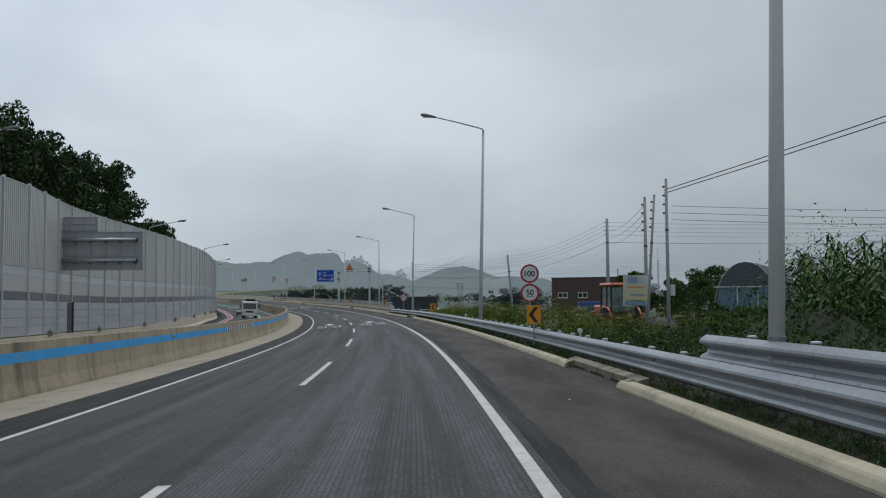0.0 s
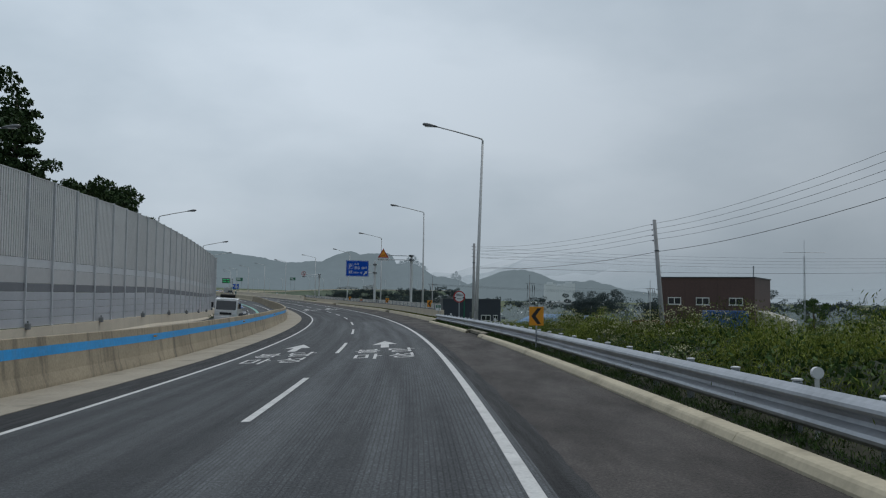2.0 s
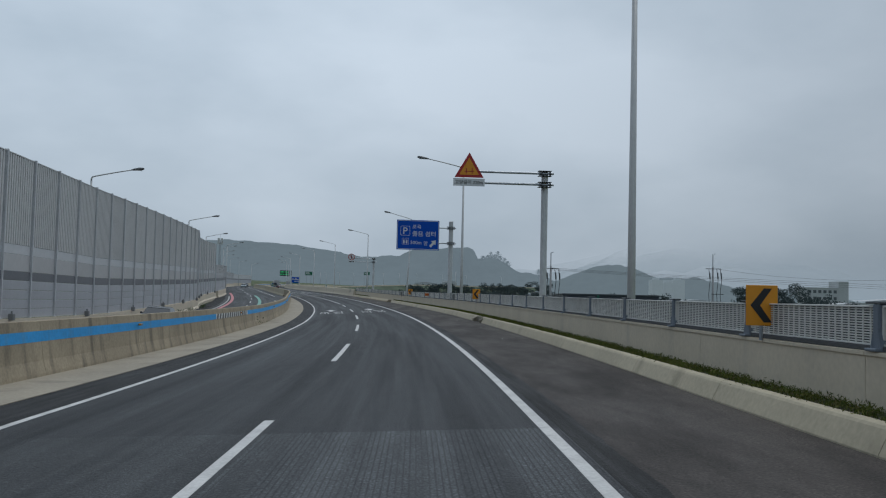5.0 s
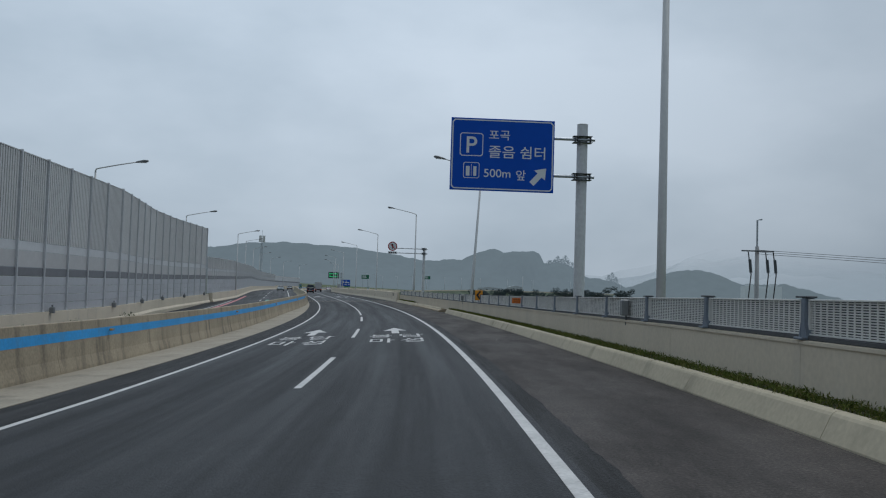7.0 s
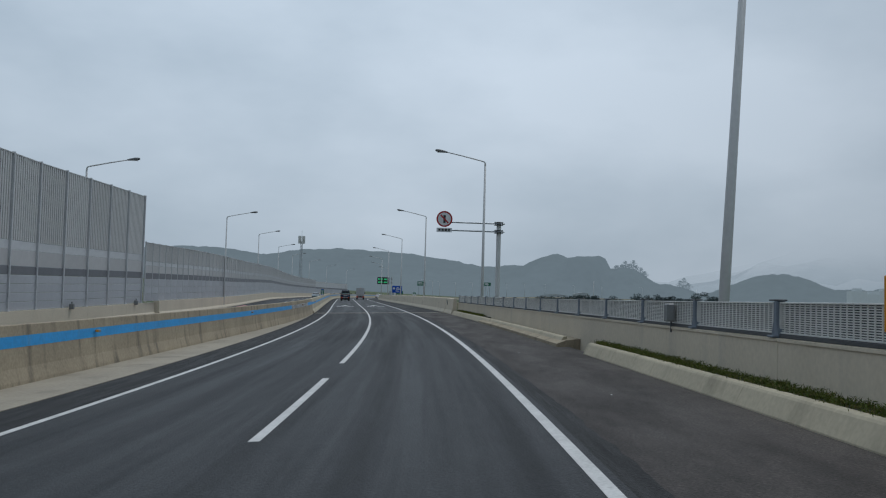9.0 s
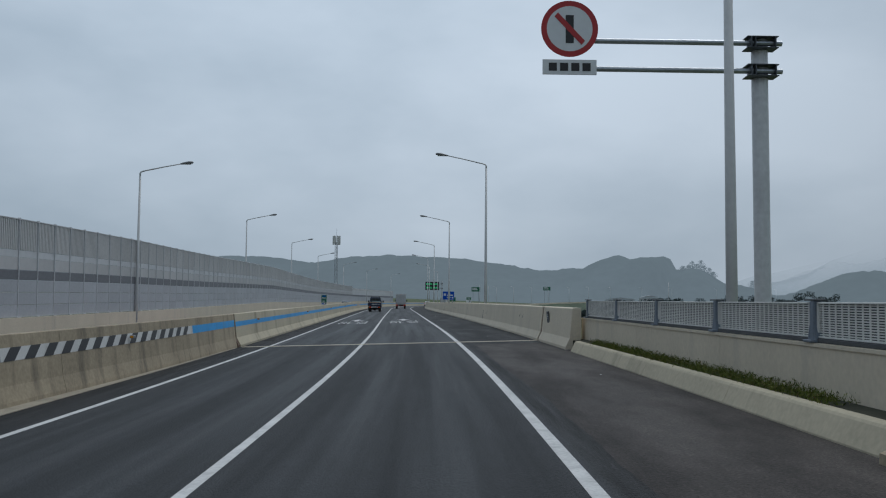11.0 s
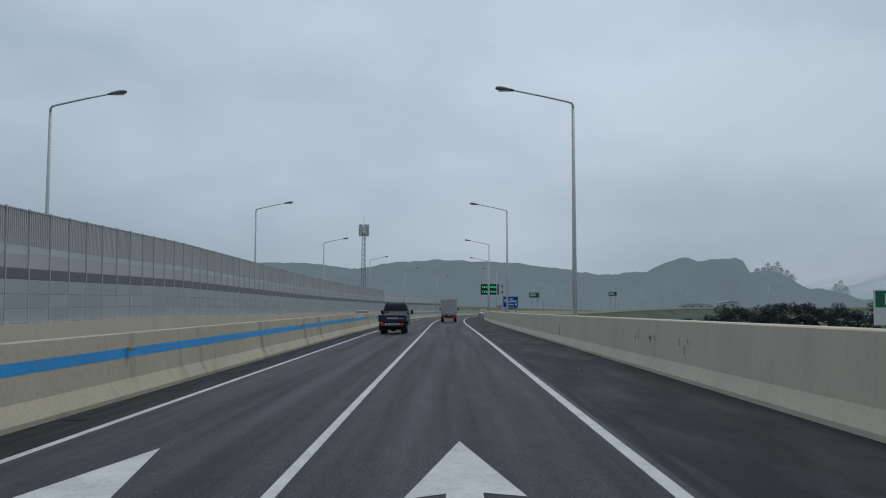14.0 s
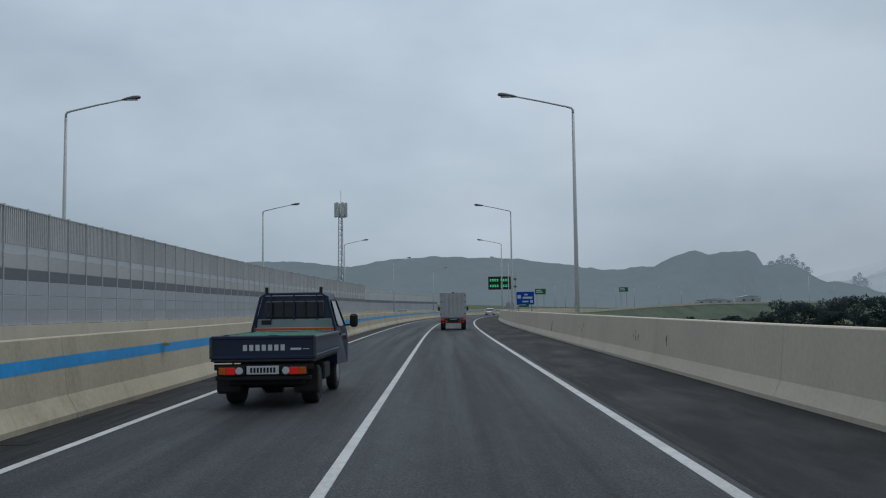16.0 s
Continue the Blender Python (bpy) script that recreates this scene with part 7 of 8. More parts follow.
part("bonnet", Geo().box((1.25, 0, 1.18), (1.5, 0.72, 0.58), 0.08).box((1.95, 0, 1.0), (0.2, 0.66, 0.7), 0.06), OR, t)
part("chassis", Geo().box((0.6, 0, 0.70), (2.5, 0.5, 0.4), 0.04), TRUCK_BLACK, t)
cab = part("cab_frame", Geo().tube([(-0.95, -0.62, 1.0), (-0.85, -0.6, 2.35)], 0.04, 8).tube([(-0.95, 0.62, 1.0), (-0.85, 0.6, 2.35)], 0.04, 8).tube([(0.42, -0.6, 1.0), (0.28, -0.58, 2.35)], 0.04, 8).tube([(0.42, 0.6, 1.0), (0.28, 0.58, 2.35)], 0.04, 8).box((-0.25, 0, 1.0), (1.4, 1.2, 0.4), 0.05), TRUCK_BLACK, t)
clear = material("tinted_cab_glass", (0.62, 0.74, 0.72), 0.04, vary=0.05, bump=0, spec=0.6)
clear.node_tree.nodes["Principled BSDF"].inputs["Transmission Weight"].default_value = 0.9
for c, size in (((-0.28, -0.575, 1.78), (1.10, 0.008, 1.10)), ((-0.28, 0.575, 1.78), (1.10, 0.008, 1.10)), ((-0.88, 0, 1.78), (0.008, 1.12, 1.10)), ((0.33, 0, 1.78), (0.008, 1.12, 1.10))):
    pane = part("cab_glass", Geo().box(c, size), clear, cab, "thin tinted pane")
    pane.visible_shadow = False
part("steering_wheel", Geo().tube([(0.10 + 0.06 * math.sin(a), 0.17 * math.cos(a), 1.62 + 0.15 * math.sin(a)) for a in np.linspace(0, 2 * math.pi, 15)], 0.016, 6).tube([(0.25, 0, 1.2), (0.10, 0, 1.62)], 0.03, 6), TRUCK_BLACK, cab)
part("centre_pillar", Geo().box((-0.30, -0.585, 1.75), (0.07, 0.05, 1.2), 0.01).box((-0.30, 0.585, 1.75), (0.07, 0.05, 1.2), 0.01), TRUCK_BLACK, cab)
for y in (-0.42, 0.42):
    part("work_lamp", Geo().box((-1.08, y, 2.38), (0.08, 0.20, 0.12), 0.02), TRUCK_BLACK, cab)
part("cab_mirror", Geo().tube([(0.35, -0.62, 1.95), (0.45, -0.92, 1.95), (0.45, -0.92, 1.75)], 0.02, 6).box((0.45, -0.93, 1.62), (0.06, 0.16, 0.30), 0.02), TRUCK_BLACK, cab)
part("roof", Geo().box((-0.3, 0, 2.43), (1.5, 1.36, 0.20), 0.08), OR, cab)
for y in (-0.74, 0.74):
    part("mudguard", Geo().tube([(-0.5 + 0.74 * math.cos(a), y, 0.66 + 0.74 * math.sin(a)) for a in np.linspace(0.4, 2.9, 9)], 0.06, 6), OR, t)
part("exhaust", Geo().tube([(0.75, -0.35, 1.4), (0.75, -0.35, 2.3)], 0.04, 8), DARK_STEEL, t)
im = part("implement", Geo().tube([(-1.5, -0.75, 0.55), (-1.5, 0.75, 0.55)], 0.05, 8).tube([(-1.95, -0.75, 0.35), (-1.95, 0.75, 0.35)], 0.05, 8).tube([(-1.5, -0.7, 0.55), (-1.95, -0.7, 0.35)], 0.04, 6).tube([(-1.5, 0.7, 0.55), (-1.95, 0.7, 0.35)], 0.04, 6).tube([(-1.0, 0, 0.8), (-1.5, 0, 1.1), (-1.95, 0, 0.4)], 0.04, 8), OR, t, "orange tubular rear implement")
for i in range(7):
    part("tine", Geo().tube([(-1.95, -0.7 + i * 0.233, 0.38), (-2.05, -0.7 + i * 0.233, 0.05)], 0.025, 6), TRUCK_BLACK, im)
part("seat", Geo().box((-0.42, 0, 1.30), (0.45, 0.48, 0.16), 0.06).box((-0.64, 0, 1.58), (0.14, 0.46, 0.56), 0.05), TRUCK_BLACK, cab)
ld = part("front_loader", Geo().tube([(0.3, -0.62, 1.3), (1.6, -0.62, 1.1), (2.3, -0.62, 0.5)], 0.055, 8).tube([(0.3, 0.62, 1.3), (1.6, 0.62, 1.1), (2.3, 0.62, 0.5)], 0.055, 8), OR, t)
part("bucket", Geo().prism([(2.25, 0.15), (2.75, 0.15), (2.55, 0.5), (2.25, 0.62)], 1.5, Matrix.Translation((0, -0.75, 0))), TRUCK_BLACK, ld)
TARP_BLACK = material("black_sheeting", (0.014, 0.016, 0.021), 0.6, vary=0.25, grain=4, patch=1.2, bump=0.3)
n, v = 22, []
for j in range(n):
    for i in range(n):
        x, y = (i / (n - 1) - 0.5) * 3.6, (j / (n - 1) - 0.5) * 2.4
        d = max(0, 1 - (x / 1.8) ** 2) * max(0, 1 - (y / 1.2) ** 2)
        v.append((x, y, 0.95 * d ** 0.5 + 0.12 * d * noise.noise(Vector((x * 1.6, y * 1.8, 4)))))
single("covered_heap", Geo().add(v, [(j * n + i, j * n + i + 1, (j + 1) * n + i + 1, (j + 1) * n + i) for j in range(n - 1) for i in range(n - 1)]), TARP_BLACK, "low heap covered with black sheeting", "heap", pose(10.0, 37.3, -0.45) @ Matrix.Diagonal((0.62, 0.9, 1.15, 1)), smooth=True, tidy=False)
SHADE = material("dark_shade_cloth", (0.085, 0.10, 0.12), 0.7, vary=0.25, grain=6, patch=0.8, stain=(0.12, 0.14, 0.15), stain_scale=(1.5, 0.5, 1.5))
POLY = material("blue_poly_sheet", (0.12, 0.21, 0.28), 0.5, vary=0.2, grain=4, patch=0.8, bump=0.1)
pt = thing("polytunnel", "arched polytunnel covered in dark shade cloth", "polytunnel", pose(18.6, 51.5, -1.15, 0, 0, -27))
arch = [(1.75 * math.cos(a), 1.6 + 2.9 * math.sin(a)) for a in np.linspace(0, math.pi, 17)]
arch = [(1.75, 0.0)] + [(x, 1.6 + (z - 1.6) * 1.0) for x, z in arch] + [(-1.75, 0.0)]
part("cover", Geo().prism(arch, 14.0), SHADE, pt)
low = [(1.6, 0.02), (1.6, 2.0), (1.45, 3.1), (-1.45, 3.1), (-1.6, 2.0), (-1.6, 0.02)]
part("front_sheet", Geo().prism(low, 0.04, Matrix.Translation((0, -0.05, 0))), POLY, pt, "blue plastic sheet over the end")
part("door", Geo().box((0.1, -0.09, 1.4), (1.0, 0.05, 2.8), 0.01), POLY, pt)
for x in (-0.45, 0.65):
    part("door_post", Geo().box((x, -0.12, 1.5), (0.06, 0.05, 3.0)), PALE_PLASTIC, pt)
for k in range(8):
    part("hoop", Geo().tube([(x * 1.015, k * 2.0 + 0.02, z * 1.006) for x, z in arch], 0.025, 6), GALV, pt)
part("rail", Geo().box((0, -0.1, 3.12), (3.5, 0.06, 0.06)), PALE_PLASTIC, pt)
BANNER = material("pale_banner_cloth", (0.60, 0.61, 0.58), 0.6, vary=0.1, grain=5, patch=1.0)
YELLOW = material("faded_yellow_print", (0.64, 0.60, 0.36), 0.6, vary=0.15, bump=0)
CYAN = material("faded_blue_print", (0.20, 0.33, 0.50), 0.6, vary=0.15, bump=0)
bn = thing("banner", "faded printed banner tied between two poles", "banner", pose(8.26, 34.1, 1.18, 0, 3, 10))
n, v = 12, []
for j in range(n):
    for i in range(n):
        x, z = (i / (n - 1) - 0.5) * 0.98, j / (n - 1) * 1.15
        v.append((x, 0.03 * math.sin(x * 5 + z * 3), z + 0.02 * math.sin(x * 4)))
part("cloth", Geo().add(v, [(j * n + i, j * n + i + 1, (j + 1) * n + i + 1, (j + 1) * n + i) for j in range(n - 1) for i in range(n - 1)]), BANNER, bn, tidy=False)
bars(bn, [(0.02, 0.50, 0.86, 0.56)], YELLOW, -0.045)
bars(bn, [(-0.30 + i * 0.1, 0.98, 0.06, 0.24) for i in range(4)] + [(0.0, 0.10, 0.84, 0.13), (0.05, 0.42, 0.6, 0.06)], CYAN, -0.05)
bars(bn, [(-0.28 + i * 0.115, 0.70, 0.075, 0.06) for i in range(6)], SIGN_ORANGE, -0.05)
wn_ = thing("van", "pale parked van in the yard", "van", pose(19.2, 160.6, -4.1, 0, 0, 96))
part("body", Geo().prism([(0, 0.3), (4.4, 0.3), (4.45, 0.9), (3.7, 1.15), (3.1, 1.85), (0.1, 1.9), (0, 1.0)], 1.75, R90), CAR_WHITE, wn_)
part("side_glass", Geo().box((-1.77, 1.7, 1.45), (0.04, 2.6, 0.5), 0.011), GLASS_DARK, wn_)
for x in (-0.12, -1.65):
    wheel(wn_, x, 0.9, 0.33, 0.2)
    wheel(wn_, x, 3.5, 0.33, 0.2)

# ---- trees behind the noise wall, in the fields and yards
T1 = [(74, -30, 17.5, 12, 1), (84, -32, 19, 13, 2), (95, -30, 16, 11, 3), (106, -31, 17.5, 10, 4), (115, -32.5, 20, 10, 5), (131, -31.7, 20.5, 9, 6), (146, -31, 14, 10, 7), (156, -30, 15.0, 10, 8), (166, -31, 16.5, 9, 9), (175, -31, 13.5, 8, 16), (62, -31, 17.0, 13, 10), (50, -31, 17.0, 13, 11), (79, -36, 17, 13, 12), (90, -36, 17.5, 13, 13), (115, -36, 14, 11, 14), (140, -36, 13.5, 11, 15)]
for s, o, h, w, k in T1:
    tr = tree(k, h, w, 0.42, 11500, LEAF, 0.25, label="dark broadleaf tree standing behind the noise wall", pine=0.6 if k == 6 else 0.0)
    tr.matrix_basis = Matrix.Translation(Vector((*spot(s, o).xy, land(s, o) - 0.1)))
for x, y, h, w, k, lf in ((13.6, 57.5, 4.6, 3.6, 21, 0.20), (20.8, 69.0, 4.4, 5.0, 22, 0.14), (27.5, 86, 6.5, 6.5, 23, 0.24), (24.0, 79.0, 5.2, 5, 24, 0.24), (16.0, 45.0, 2.4, 3.2, 25, 0.16)):
    tr = tree(k, h, w, lf, 9000, BUSH, 0.15, label="green leafy shrub tree among the weeds")
    tr.matrix_basis = Matrix.Translation((x, y, -1.5 if y < 60 else -2.4))
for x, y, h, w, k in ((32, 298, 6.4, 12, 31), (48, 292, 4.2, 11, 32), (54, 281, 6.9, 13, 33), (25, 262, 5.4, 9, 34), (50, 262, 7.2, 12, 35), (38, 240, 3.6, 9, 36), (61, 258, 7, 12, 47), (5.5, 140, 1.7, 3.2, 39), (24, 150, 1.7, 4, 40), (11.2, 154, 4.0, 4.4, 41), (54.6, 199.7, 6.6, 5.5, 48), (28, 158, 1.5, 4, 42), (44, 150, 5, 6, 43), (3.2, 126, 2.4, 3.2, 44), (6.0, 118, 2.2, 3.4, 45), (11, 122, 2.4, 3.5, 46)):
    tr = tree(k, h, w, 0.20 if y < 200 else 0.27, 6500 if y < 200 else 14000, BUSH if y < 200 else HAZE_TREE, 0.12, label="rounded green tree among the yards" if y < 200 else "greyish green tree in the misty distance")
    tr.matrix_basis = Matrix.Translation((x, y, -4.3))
# ---- weeds, flowers, corn and grass on the verge
rng = np.random.default_rng(5)


def clumps(count, s_range, off_range, tall, per, size, up, slim, seed, spread=0.35, far=None):
    """Leaves in tufts that stand on the land beside the road."""
    r = np.random.default_rng(seed)
    out = []
    for _ in range(count):
        s, o = r.uniform(*s_range), off_range[0] + (off_range[1] - off_range[0]) * r.uniform(0, 1) ** 1.4
        base = land(s, o) if o > 5.02 else spot(s, o, 0.04).z
        h = tall(s, o) * r.uniform(0.75, 1.12)
        if h < 0.08:
            continue
        p = spot(s, o)
        u = r.uniform(0, 1, per) ** 0.75
        c = np.stack([p.x + r.normal(0, spread, per), p.y + r.normal(0, spread, per), base + u * h], 1)
        out.append(c)
    c = np.concatenate(out)
    return leaves(r, c, size, up, slim)


def weed_top(s, o):
    """How high the weeds stand over the land: head-high by the rail at first, lower further on."""
    top = float(np.interp(s, (-20, 5, 16, 28, 40, 62, 85, 100, 118, 125), (1.9, 1.9, 1.8, 1.2, 1.4, 1.75, 1.4, 0.75, 0.5, 0.4)))
    top += 0.85 * ease(o, 6.2, 7.4) * ease(26.0 - s, 0.0, 6.0)
    near = 0.52 + 0.48 * ease(o, 4.75, 6.4)
    return top * near * (0.84 + 0.4 * noise.noise(Vector((s * 0.16, o * 0.3, 9.0))) + 0.5 * noise.noise(Vector((s * 0.7, o * 0.9, 4.0))))


single("weeds", clumps(5600, (30, 123), (5.08, 14), weed_top, 100, 0.080, 1.5, 0.20, 51, 0.24), WEED, "dense head-high feathery green weeds behind the guard rail", "weeds", kind="stuff", tidy=False)
single("weeds", clumps(2000, (-8, 33), (5.45, 14), weed_top, 90, 0.064, 0.6, 0.42, 57, 0.30), BUSH, "dense dark green weeds behind the guard rail", "weeds", kind="stuff", tidy=False)
single("weeds", clumps(2600, (-14, 70), (5.65, 12), lambda s, o: weed_top(s, o) * 0.85, 30, 0.105, 0.2, 0.65, 52), BUSH, "broad-leaved dark green creepers on the verge", "weeds", kind="stuff", tidy=False)
single("weeds", clumps(3600, (-20, 122), (4.32, 5.3), lambda s, o: 0.85 if o > 5.02 else 0.12 + 0.20 * ease(o, 4.4, 4.9), 30, 0.062, 1.6, 0.18, 53, 0.07), BUSH, "short grass below the guard rail", "grass", kind="stuff", tidy=False)


def drift(s, o):
    """Where the bright shoots and the flowers gather."""
    return noise.noise(Vector((s * 0.22, o * 0.35, 30))) + 0.6 * noise.noise(Vector((s * 0.75, o * 1.1, 12)))


def shoots(count, seed):
    """Feathery bright sprays that stand out of the tops of the weeds."""
    r = np.random.default_rng(seed)
    out = []
    for _ in range(count):
        s, o = r.uniform(27, 122), 5.25 + 9.5 * r.uniform(0, 1) ** 1.4
        if drift(s, o) < r.uniform(-0.05, 0.35):
            continue
        p, h = spot(s, o), weed_top(s, o)
        n = 34
        u = r.uniform(0, 1, n)
        wide = 0.05 + 0.16 * (1 - u)
        out.append(np.stack([p.x + r.normal(0, 1, n) * wide, p.y + r.normal(0, 1, n) * wide, land(s, o) + h * r.uniform(0.85, 1.04) - 0.42 * (1 - u)], 1))
    return leaves(r, np.concatenate(out), 0.070, 1.2, 0.22)


def tips(count, seed):
    """Flat flower heads of many small florets, in drifts over the weeds."""
    r = np.random.default_rng(seed)
    out = []
    for _ in range(count):
        s, o = r.uniform(29, 116), 5.3 + 9.0 * r.uniform(0, 1) ** 1.3
        if drift(s, o + 40) < r.uniform(0.12, 0.45):
            continue
        p, z = spot(s, o), land(s, o) + weed_top(s, o) * r.uniform(0.72, 1.08)
        n = 20
        out.append(np.stack([p.x + r.normal(0, 0.10, n), p.y + r.normal(0, 0.10, n), z + r.normal(0, 0.025, n)], 1))
    return leaves(r, np.concatenate(out), 0.042, 0.0, 0.9)


single("weeds", shoots(12000, 55), LIT_SHOOT, "bright yellow-green sprays topping the weeds", "weeds", kind="stuff", tidy=False)
single("wild_flowers", tips(7000, 54), FLOWER, "drifts of small pale wild flowers among the weeds", "flowers", kind="stuff", tidy=False)
# an added bumpy dark shell under the tufts, closing the gaps between leaves
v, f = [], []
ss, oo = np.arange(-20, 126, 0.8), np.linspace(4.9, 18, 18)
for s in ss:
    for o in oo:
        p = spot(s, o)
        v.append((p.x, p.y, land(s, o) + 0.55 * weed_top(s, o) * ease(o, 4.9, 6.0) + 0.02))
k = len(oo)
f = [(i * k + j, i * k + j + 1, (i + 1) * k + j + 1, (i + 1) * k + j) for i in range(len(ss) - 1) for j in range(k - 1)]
GAP_SHELL = material("dark_gap_shell", (0.014, 0.024, 0.008), 0.95, vary=0.5, grain=5, patch=0.8, bump=0.8)
single("undergrowth", Geo().add(v, f), GAP_SHELL, "added dark shell closing the gaps beneath the weeds", "undergrowth", kind="stuff", tidy=False, smooth=True)

# grass strip between kerb and parapet
EARTHY = material("strip_soil", (0.034, 0.034, 0.018), 0.95, vary=0.3, grain=8, patch=1.0, bump=0.6)
single("soil_strip", Geo().sweep([(4.14, -0.1), (4.14, 0.05), (4.98, 0.06), (5.3, -0.3), (4.14, -0.3)], -38, 120.5, 2.0), EARTHY, "strip of soil and gravel under the guard rail", "soil", kind="structure")
for a, b in ((121.0, 234.0), (264.0, 283.8)):
    single("soil_strip", Geo().sweep([(4.61, -0.1), (4.61, 0.275), (4.99, 0.30), (4.99, -0.1)], a, b, 2.0), EARTHY, "narrow strip of soil between kerb and parapet", "soil", kind="structure")


def strip_grass(a, b, count, seed, tall=0.14):
    r = np.random.default_rng(seed)
    out = []
    for _ in range(count):
        s, o = r.uniform(a, b), r.uniform(4.63, 4.96)
        p = spot(s, o, 0.27)
        h = tall * r.uniform(0.5, 1.3)
        out.append(np.stack([p.x + r.normal(0, 0.05, 14), p.y + r.normal(0, 0.05, 14), p.z + r.uniform(0, 1, 14) * h], 1))
    return leaves(r, np.concatenate(out), 0.062, 1.2, 0.20)


GRASS_L = leafy("strip_grass", (0.055, 0.085, 0.016), (0.13, 0.155, 0.030), (0.21, 0.17, 0.07))
single("grass_strip", strip_grass(121, 235, 6500, 61, 0.10), GRASS_L, "rough green grass growing between kerb and parapet", "grass", kind="stuff", tidy=False)
single("grass_strip", strip_grass(266, 281.0, 900, 62, 0.13), GRASS_L, "tall weeds growing at the end of the kerb", "grass", kind="stuff", tidy=False)
for s, o, k in ((31, -18.9, 1), (38, -18.9, 2), (176, -8.9, 3), (181, -18.9, 4), (195, -18.9, 5), (212, -18.9, 6), (219, -18.9, 7), (232, -18.9, 8)):
    r = np.random.default_rng(70 + k)
    c = r.normal(0, 1, (260, 3)) * (0.28, 0.5, 0.14) + (0, 0, 0.22)
    single("weed_tuft", leaves(r, c, 0.12, 0.8, 0.4), BUSH, "tuft of weeds rooted at the foot of a wall", "weeds", at(s, o), group="tufts at the wall's foot", tidy=False)

# corn
r = np.random.default_rng(81)
cc, aa, bb, ll, ww = [], [], [], [], []
stalks = Geo()
for _ in range(230):
    s = r.uniform(14.0, 26.0)
    o = max(7.6, 0.43 * s + 0.3) + 4.5 * r.uniform(0, 1) ** 1.3
    p = spot(s, o)
    z0 = land(s, o)
    h = r.uniform(2.4, 3.1)
    stalks.tube([(p.x, p.y, z0), (p.x + r.normal(0, 0.05), p.y, z0 + h * 0.95)], [0.016, 0.008], 4, cap=False)
    for k in range(13):
        z = z0 + h * (0.3 + 0.7 * k / 13)
        a = r.uniform(0, 2 * math.pi)
        d = np.array([math.cos(a), math.sin(a), 0])
        for j, (rise, reach) in enumerate(((0.9, 0.14), (0.25, 0.36), (-0.7, 0.56))):
            v_ = d + np.array([0, 0, rise])
            v_ /= np.linalg.norm(v_)
            cc.append(np.array([p.x, p.y, z + (0.10, 0.20, 0.13)[j]]) + d * reach)
            aa.append(v_)
            bb.append(np.array([-d[1], d[0], 0.15]))
            ll.append(0.30)
            ww.append(0.062)
corn = thing("corn_patch", "patch of tall green corn with drooping leaves", "corn", kind="stuff")
part("stalks", stalks, CORN, corn, tidy=False)
part("leaves", quads(np.array(cc), np.array(aa), np.array(bb), np.array(ll), np.array(ww)), CORN, corn, tidy=False)

# ---- the other motorway on its embankment, beyond the bridge
# embankment grass, greyed in colour as haze would do
EMB = material("haze_greyed_grass", (0.072, 0.098, 0.062), 0.95, vary=0.35, grain=0.8, patch=0.08, bump=0.5, stain=(0.035, 0.06, 0.03), stain_scale=(0.12, 0.12, 0.12))
line = [tuple(spot(s, 6.2, -0.2)) for s in (540, 600, 660, 710)] + [(-140, 770, 6.0), (-119, 840, 7.9), (-70, 905, 8.6), (40, 960, 9.0), (200, 1010, 9.4)]
v, f = [], []
for i, (x, y, z) in enumerate(line):
    x2, y2 = line[min(i + 1, len(line) - 1)][:2]
    x1, y1 = line[max(i - 1, 0)][:2]
    d = Vector((x2 - x1, y2 - y1, 0)).normalized()
    nrm = Vector((d.y, -d.x, 0))
    p = Vector((x, y, z))
    wide = min(26, 8 + 4 * i)
    for q, dz in ((nrm * wide, -10.5), (nrm * wide * 0.5, -4.5), (nrm * 0.5, -0.35), (Vector(), 0), (-nrm * 11, 0), (-nrm * 30, -1.0)):
        v.append(tuple(p + q + Vector((0, 0, dz))))
f = [(i * 6 + j, i * 6 + j + 1, (i + 1) * 6 + j + 1, (i + 1) * 6 + j) for i in range(len(line) - 1) for j in range(5)]
single("embankment", Geo().add(v, f), EMB, "grassy embankment carrying another road in the distance", "embankment", kind="structure", tidy=True)
v = []
for i, (x, y, z) in enumerate(line):
    v += [(x, y, z + 0.05), (x, y, z + 0.85)]
k = 2 * len(line)
f = []
for i in range(0, k - 2, 2):
    f += [(i, i + 2, i + 3, i + 1), (k + i, k + i + 2, k + i + 3, k + i + 1), (i + 1, i + 3, k + i + 3, k + i + 1)]
single("far_rail", Geo().add(v + [(a - 0.25, b + 0.2, c) for a, b, c in v], f), CONCRETE_PALE, "pale barrier along the distant road", "barrier", kind="structure")
for i in range(14):
    t = 2.2 + i / 13 * 4.7
    k = int(t)
    a, b = Vector(line[k]), Vector(line[k + 1])
    p = a.lerp(b, t - k)
    far = single("far_lamp", Geo().tube([(0, 0, -0.5), (0, 0, 9.5)], [0.11, 0.07], 7).tube([(0, 0, 9.5), (-1.8, 0, 9.9)], [0.05, 0.06], 6), POLE, "slim street lamp on the distant road", "street lamp", pose(p.x - 6, p.y + 5, p.z), group="lamps on the distant road", smooth=True)
single("tall_mast", Geo().tube([(0, 0, -1), (0, 0, 15)], [0.22, 0.1], 8), POLE, "tall slim white mast beyond the fields", "mast", pose(-73.0, 705.0, 1.0), smooth=True)
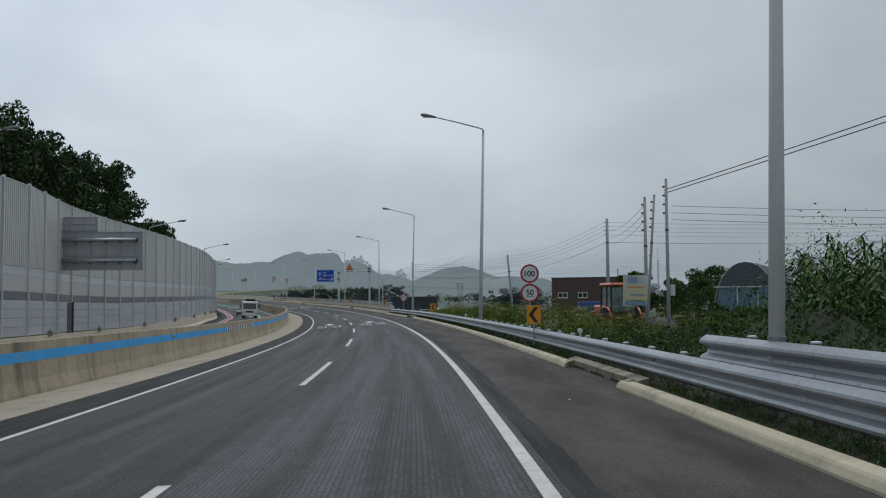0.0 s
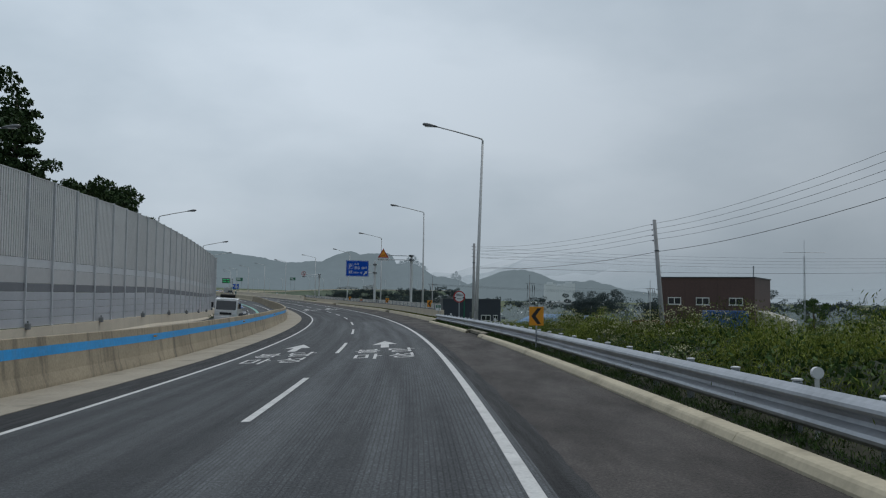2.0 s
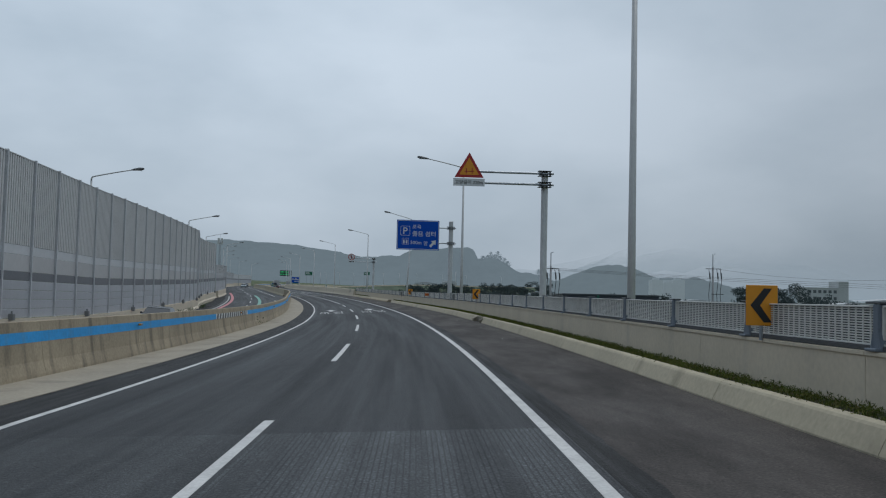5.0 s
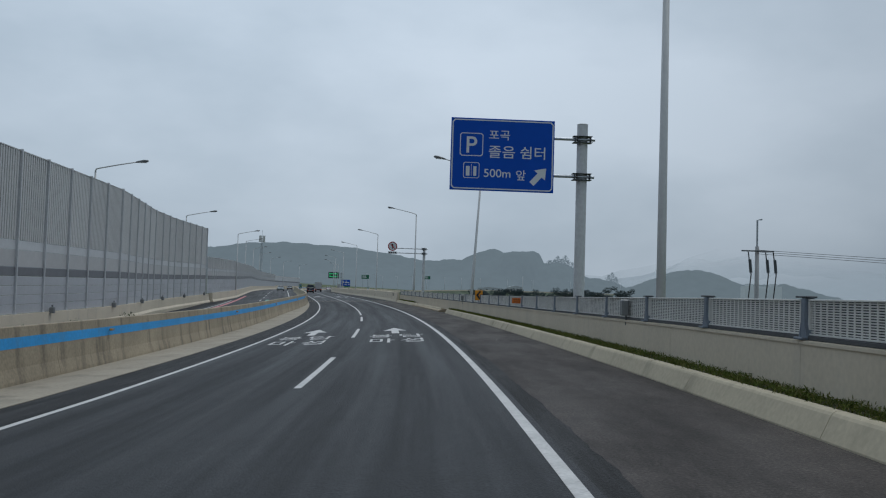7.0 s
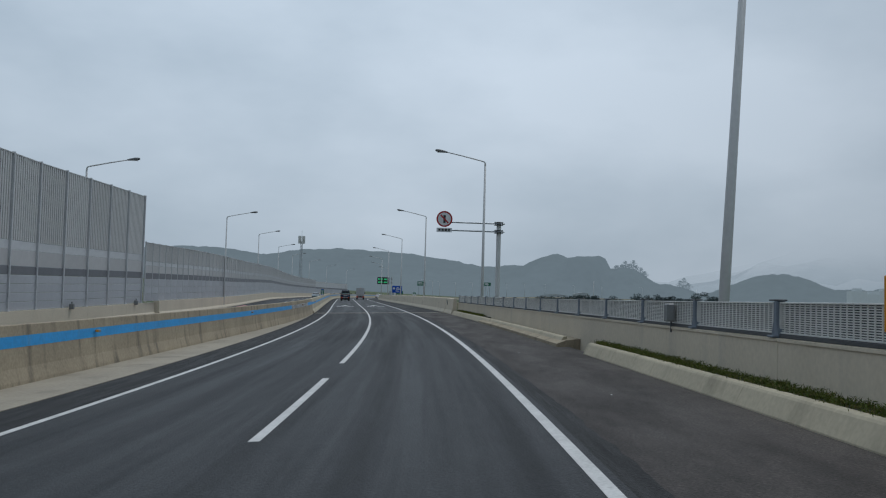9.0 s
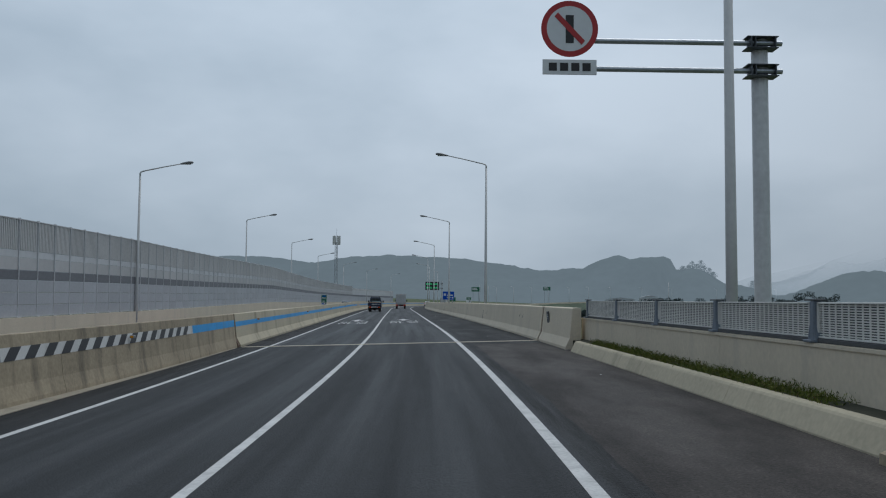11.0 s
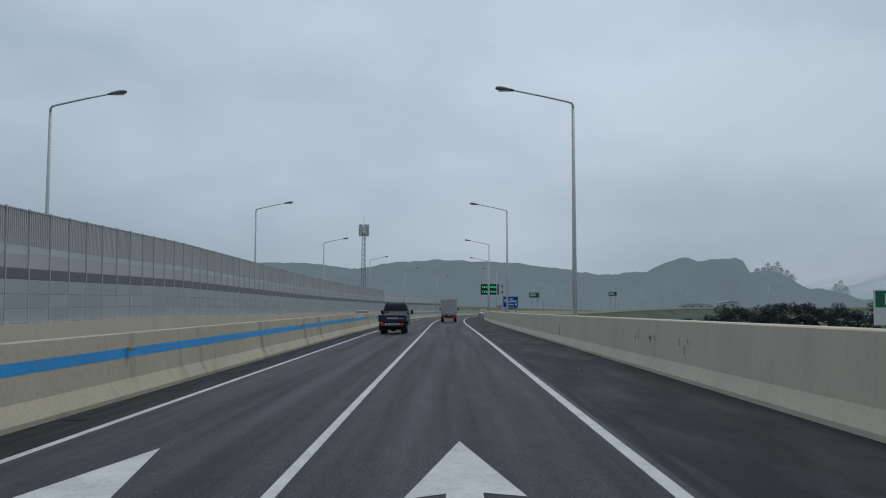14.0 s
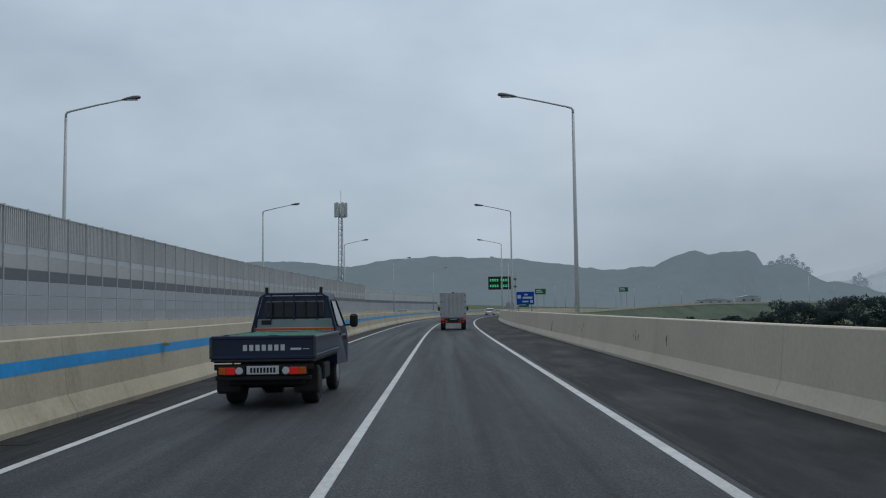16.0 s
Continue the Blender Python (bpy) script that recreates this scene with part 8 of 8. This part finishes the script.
single("leaning_pole", Geo().tube([(0, 0, -1), (-2.2, 0, 11)], [0.22, 0.16], 8), POLE_CONC, "leaning grey pole in the fields", "utility pole", pose(-38.0, 590.0, -4.0), smooth=True)
SHEDROOF = material("pale_metal_roof", (0.48, 0.50, 0.51), 0.5, 0.2, vary=0.1, grain=1, patch=0.2)
for x, y, z, w, h, turn in ((-130, 900, 8.2, 20, 2.6, 12), (-108, 925, 8.8, 12, 4.0, 15), (-30, 640, -4, 22, 6.5, 10), (-22, 610, -5, 16, 5.5, 12), (5, 330, -6, 30, 2.6, 10), (-25, 345, -6, 22, 2.6, 12), (60, 380, -6, 28, 6, 5), (18, 420, -5, 40, 5, 6), (95, 440, -5, 30, 7, 8)):
    b = thing("warehouse", "pale low warehouse in the misty distance", "building", pose(x, y, z, 0, 0, turn), group="warehouses in the distance")
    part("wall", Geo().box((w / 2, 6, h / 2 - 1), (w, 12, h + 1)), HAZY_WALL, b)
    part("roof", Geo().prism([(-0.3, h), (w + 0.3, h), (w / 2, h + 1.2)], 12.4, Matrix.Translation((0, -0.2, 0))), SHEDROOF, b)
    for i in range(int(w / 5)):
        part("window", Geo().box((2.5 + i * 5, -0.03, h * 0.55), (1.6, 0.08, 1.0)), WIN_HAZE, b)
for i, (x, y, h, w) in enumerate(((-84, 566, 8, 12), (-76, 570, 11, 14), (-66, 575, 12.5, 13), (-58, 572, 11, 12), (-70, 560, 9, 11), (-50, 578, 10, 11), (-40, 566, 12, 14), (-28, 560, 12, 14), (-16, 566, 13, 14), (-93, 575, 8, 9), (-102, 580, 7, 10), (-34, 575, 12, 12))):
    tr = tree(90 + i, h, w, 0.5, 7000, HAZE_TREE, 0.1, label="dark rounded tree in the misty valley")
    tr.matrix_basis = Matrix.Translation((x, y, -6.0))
r = np.random.default_rng(99)
for i in range(26):
    x = -30 + i * 9 + r.normal(0, 3)
    y = 400 + r.uniform(-70, 60)
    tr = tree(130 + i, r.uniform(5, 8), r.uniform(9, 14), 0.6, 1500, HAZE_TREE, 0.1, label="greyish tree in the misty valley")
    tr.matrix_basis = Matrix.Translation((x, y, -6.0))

# ---- far woods and hedges in the mist
r = np.random.default_rng(140)
cs = []
for _ in range(260):
    y = r.uniform(250, 720)
    x = r.uniform(0.02, 0.62) * y
    rad, h = r.uniform(3.5, 7), r.uniform(2.5, 6.0)
    d = unit(r, 150) * (r.uniform(0.3, 1, 150) ** 0.5)[:, None]
    cs.append(np.array([x, y, -5.5 + h * 0.5]) + d * (rad, rad, h * 0.55))
# these leaves glow faintly in place of mist
single("far_woods", leaves(r, np.concatenate(cs), 1.0, 0.2, 0.7), MIST_WOOD, "grey-green hedges and copses, valley mist put in as a glow", "woods", kind="stuff", tidy=False)

# thin-topped trees along the shoulder of the cliff hill
r = np.random.default_rng(150)
cs = []
for x, h in ((-95, 7), (-90, 6), (-86, 9), (-82, 7), (-78, 11), (-75, 8), (-70, 10), (-66, 8), (-30, 11), (-26, 14), (-22, 10)):
    n_ = 320
    u = r.uniform(0, 1, n_)
    base = ridge_height(RIDGE, x, 1196, 3.4) - 10.5
    cs.append(np.stack([x + r.normal(0, 1, n_) * (0.5 + 1.6 * (1 - np.abs(2 * u - 1.1))), 1196 + r.normal(0, 1.5, n_), base + h * u], 1))
single("ridge_trees", leaves(r, np.concatenate(cs), 1.1, 0.6, 0.6), MIST_NEAR, "thin-topped trees with a haze glow on the hill's shoulder", "trees", kind="stuff", tidy=False)

# ---- litter, patches and stains lying on the shoulder
for i in range(26):
    s, o = rng.uniform(5, 400), rng.uniform(2.6, 3.9)
    n_ = 6
    g = Geo().add([(0.022 * rng.uniform(0.6, 1.5) * math.cos(a), 0.028 * rng.uniform(0.6, 1.5) * math.sin(a), 0.006) for a in np.linspace(0, 5.2, n_)] + [(0, 0, 0.012)], [(k, (k + 1) % n_, n_) for k in range(n_)])
    single("litter", g, PALE_PLASTIC if i % 3 else WOODY, "small scrap of litter on the shoulder", "litter", at(s, o, 0.002), group="scraps on the shoulder", tidy=False)
TAR = material("tar_patch", (0.007, 0.007, 0.008), 0.9, vary=0.3, grain=30, patch=2.0, bump=0.5)
for i, s in enumerate(range(296, 470, 5)):
    single("scupper", Geo().sweep([(-6.72, 0.005), (-6.25, 0.005), (-6.25, -0.02), (-6.72, -0.02)], s, s + 0.32, 0.32), TAR, "dark drain opening at the foot of the median", "drain", group="drains along the median")
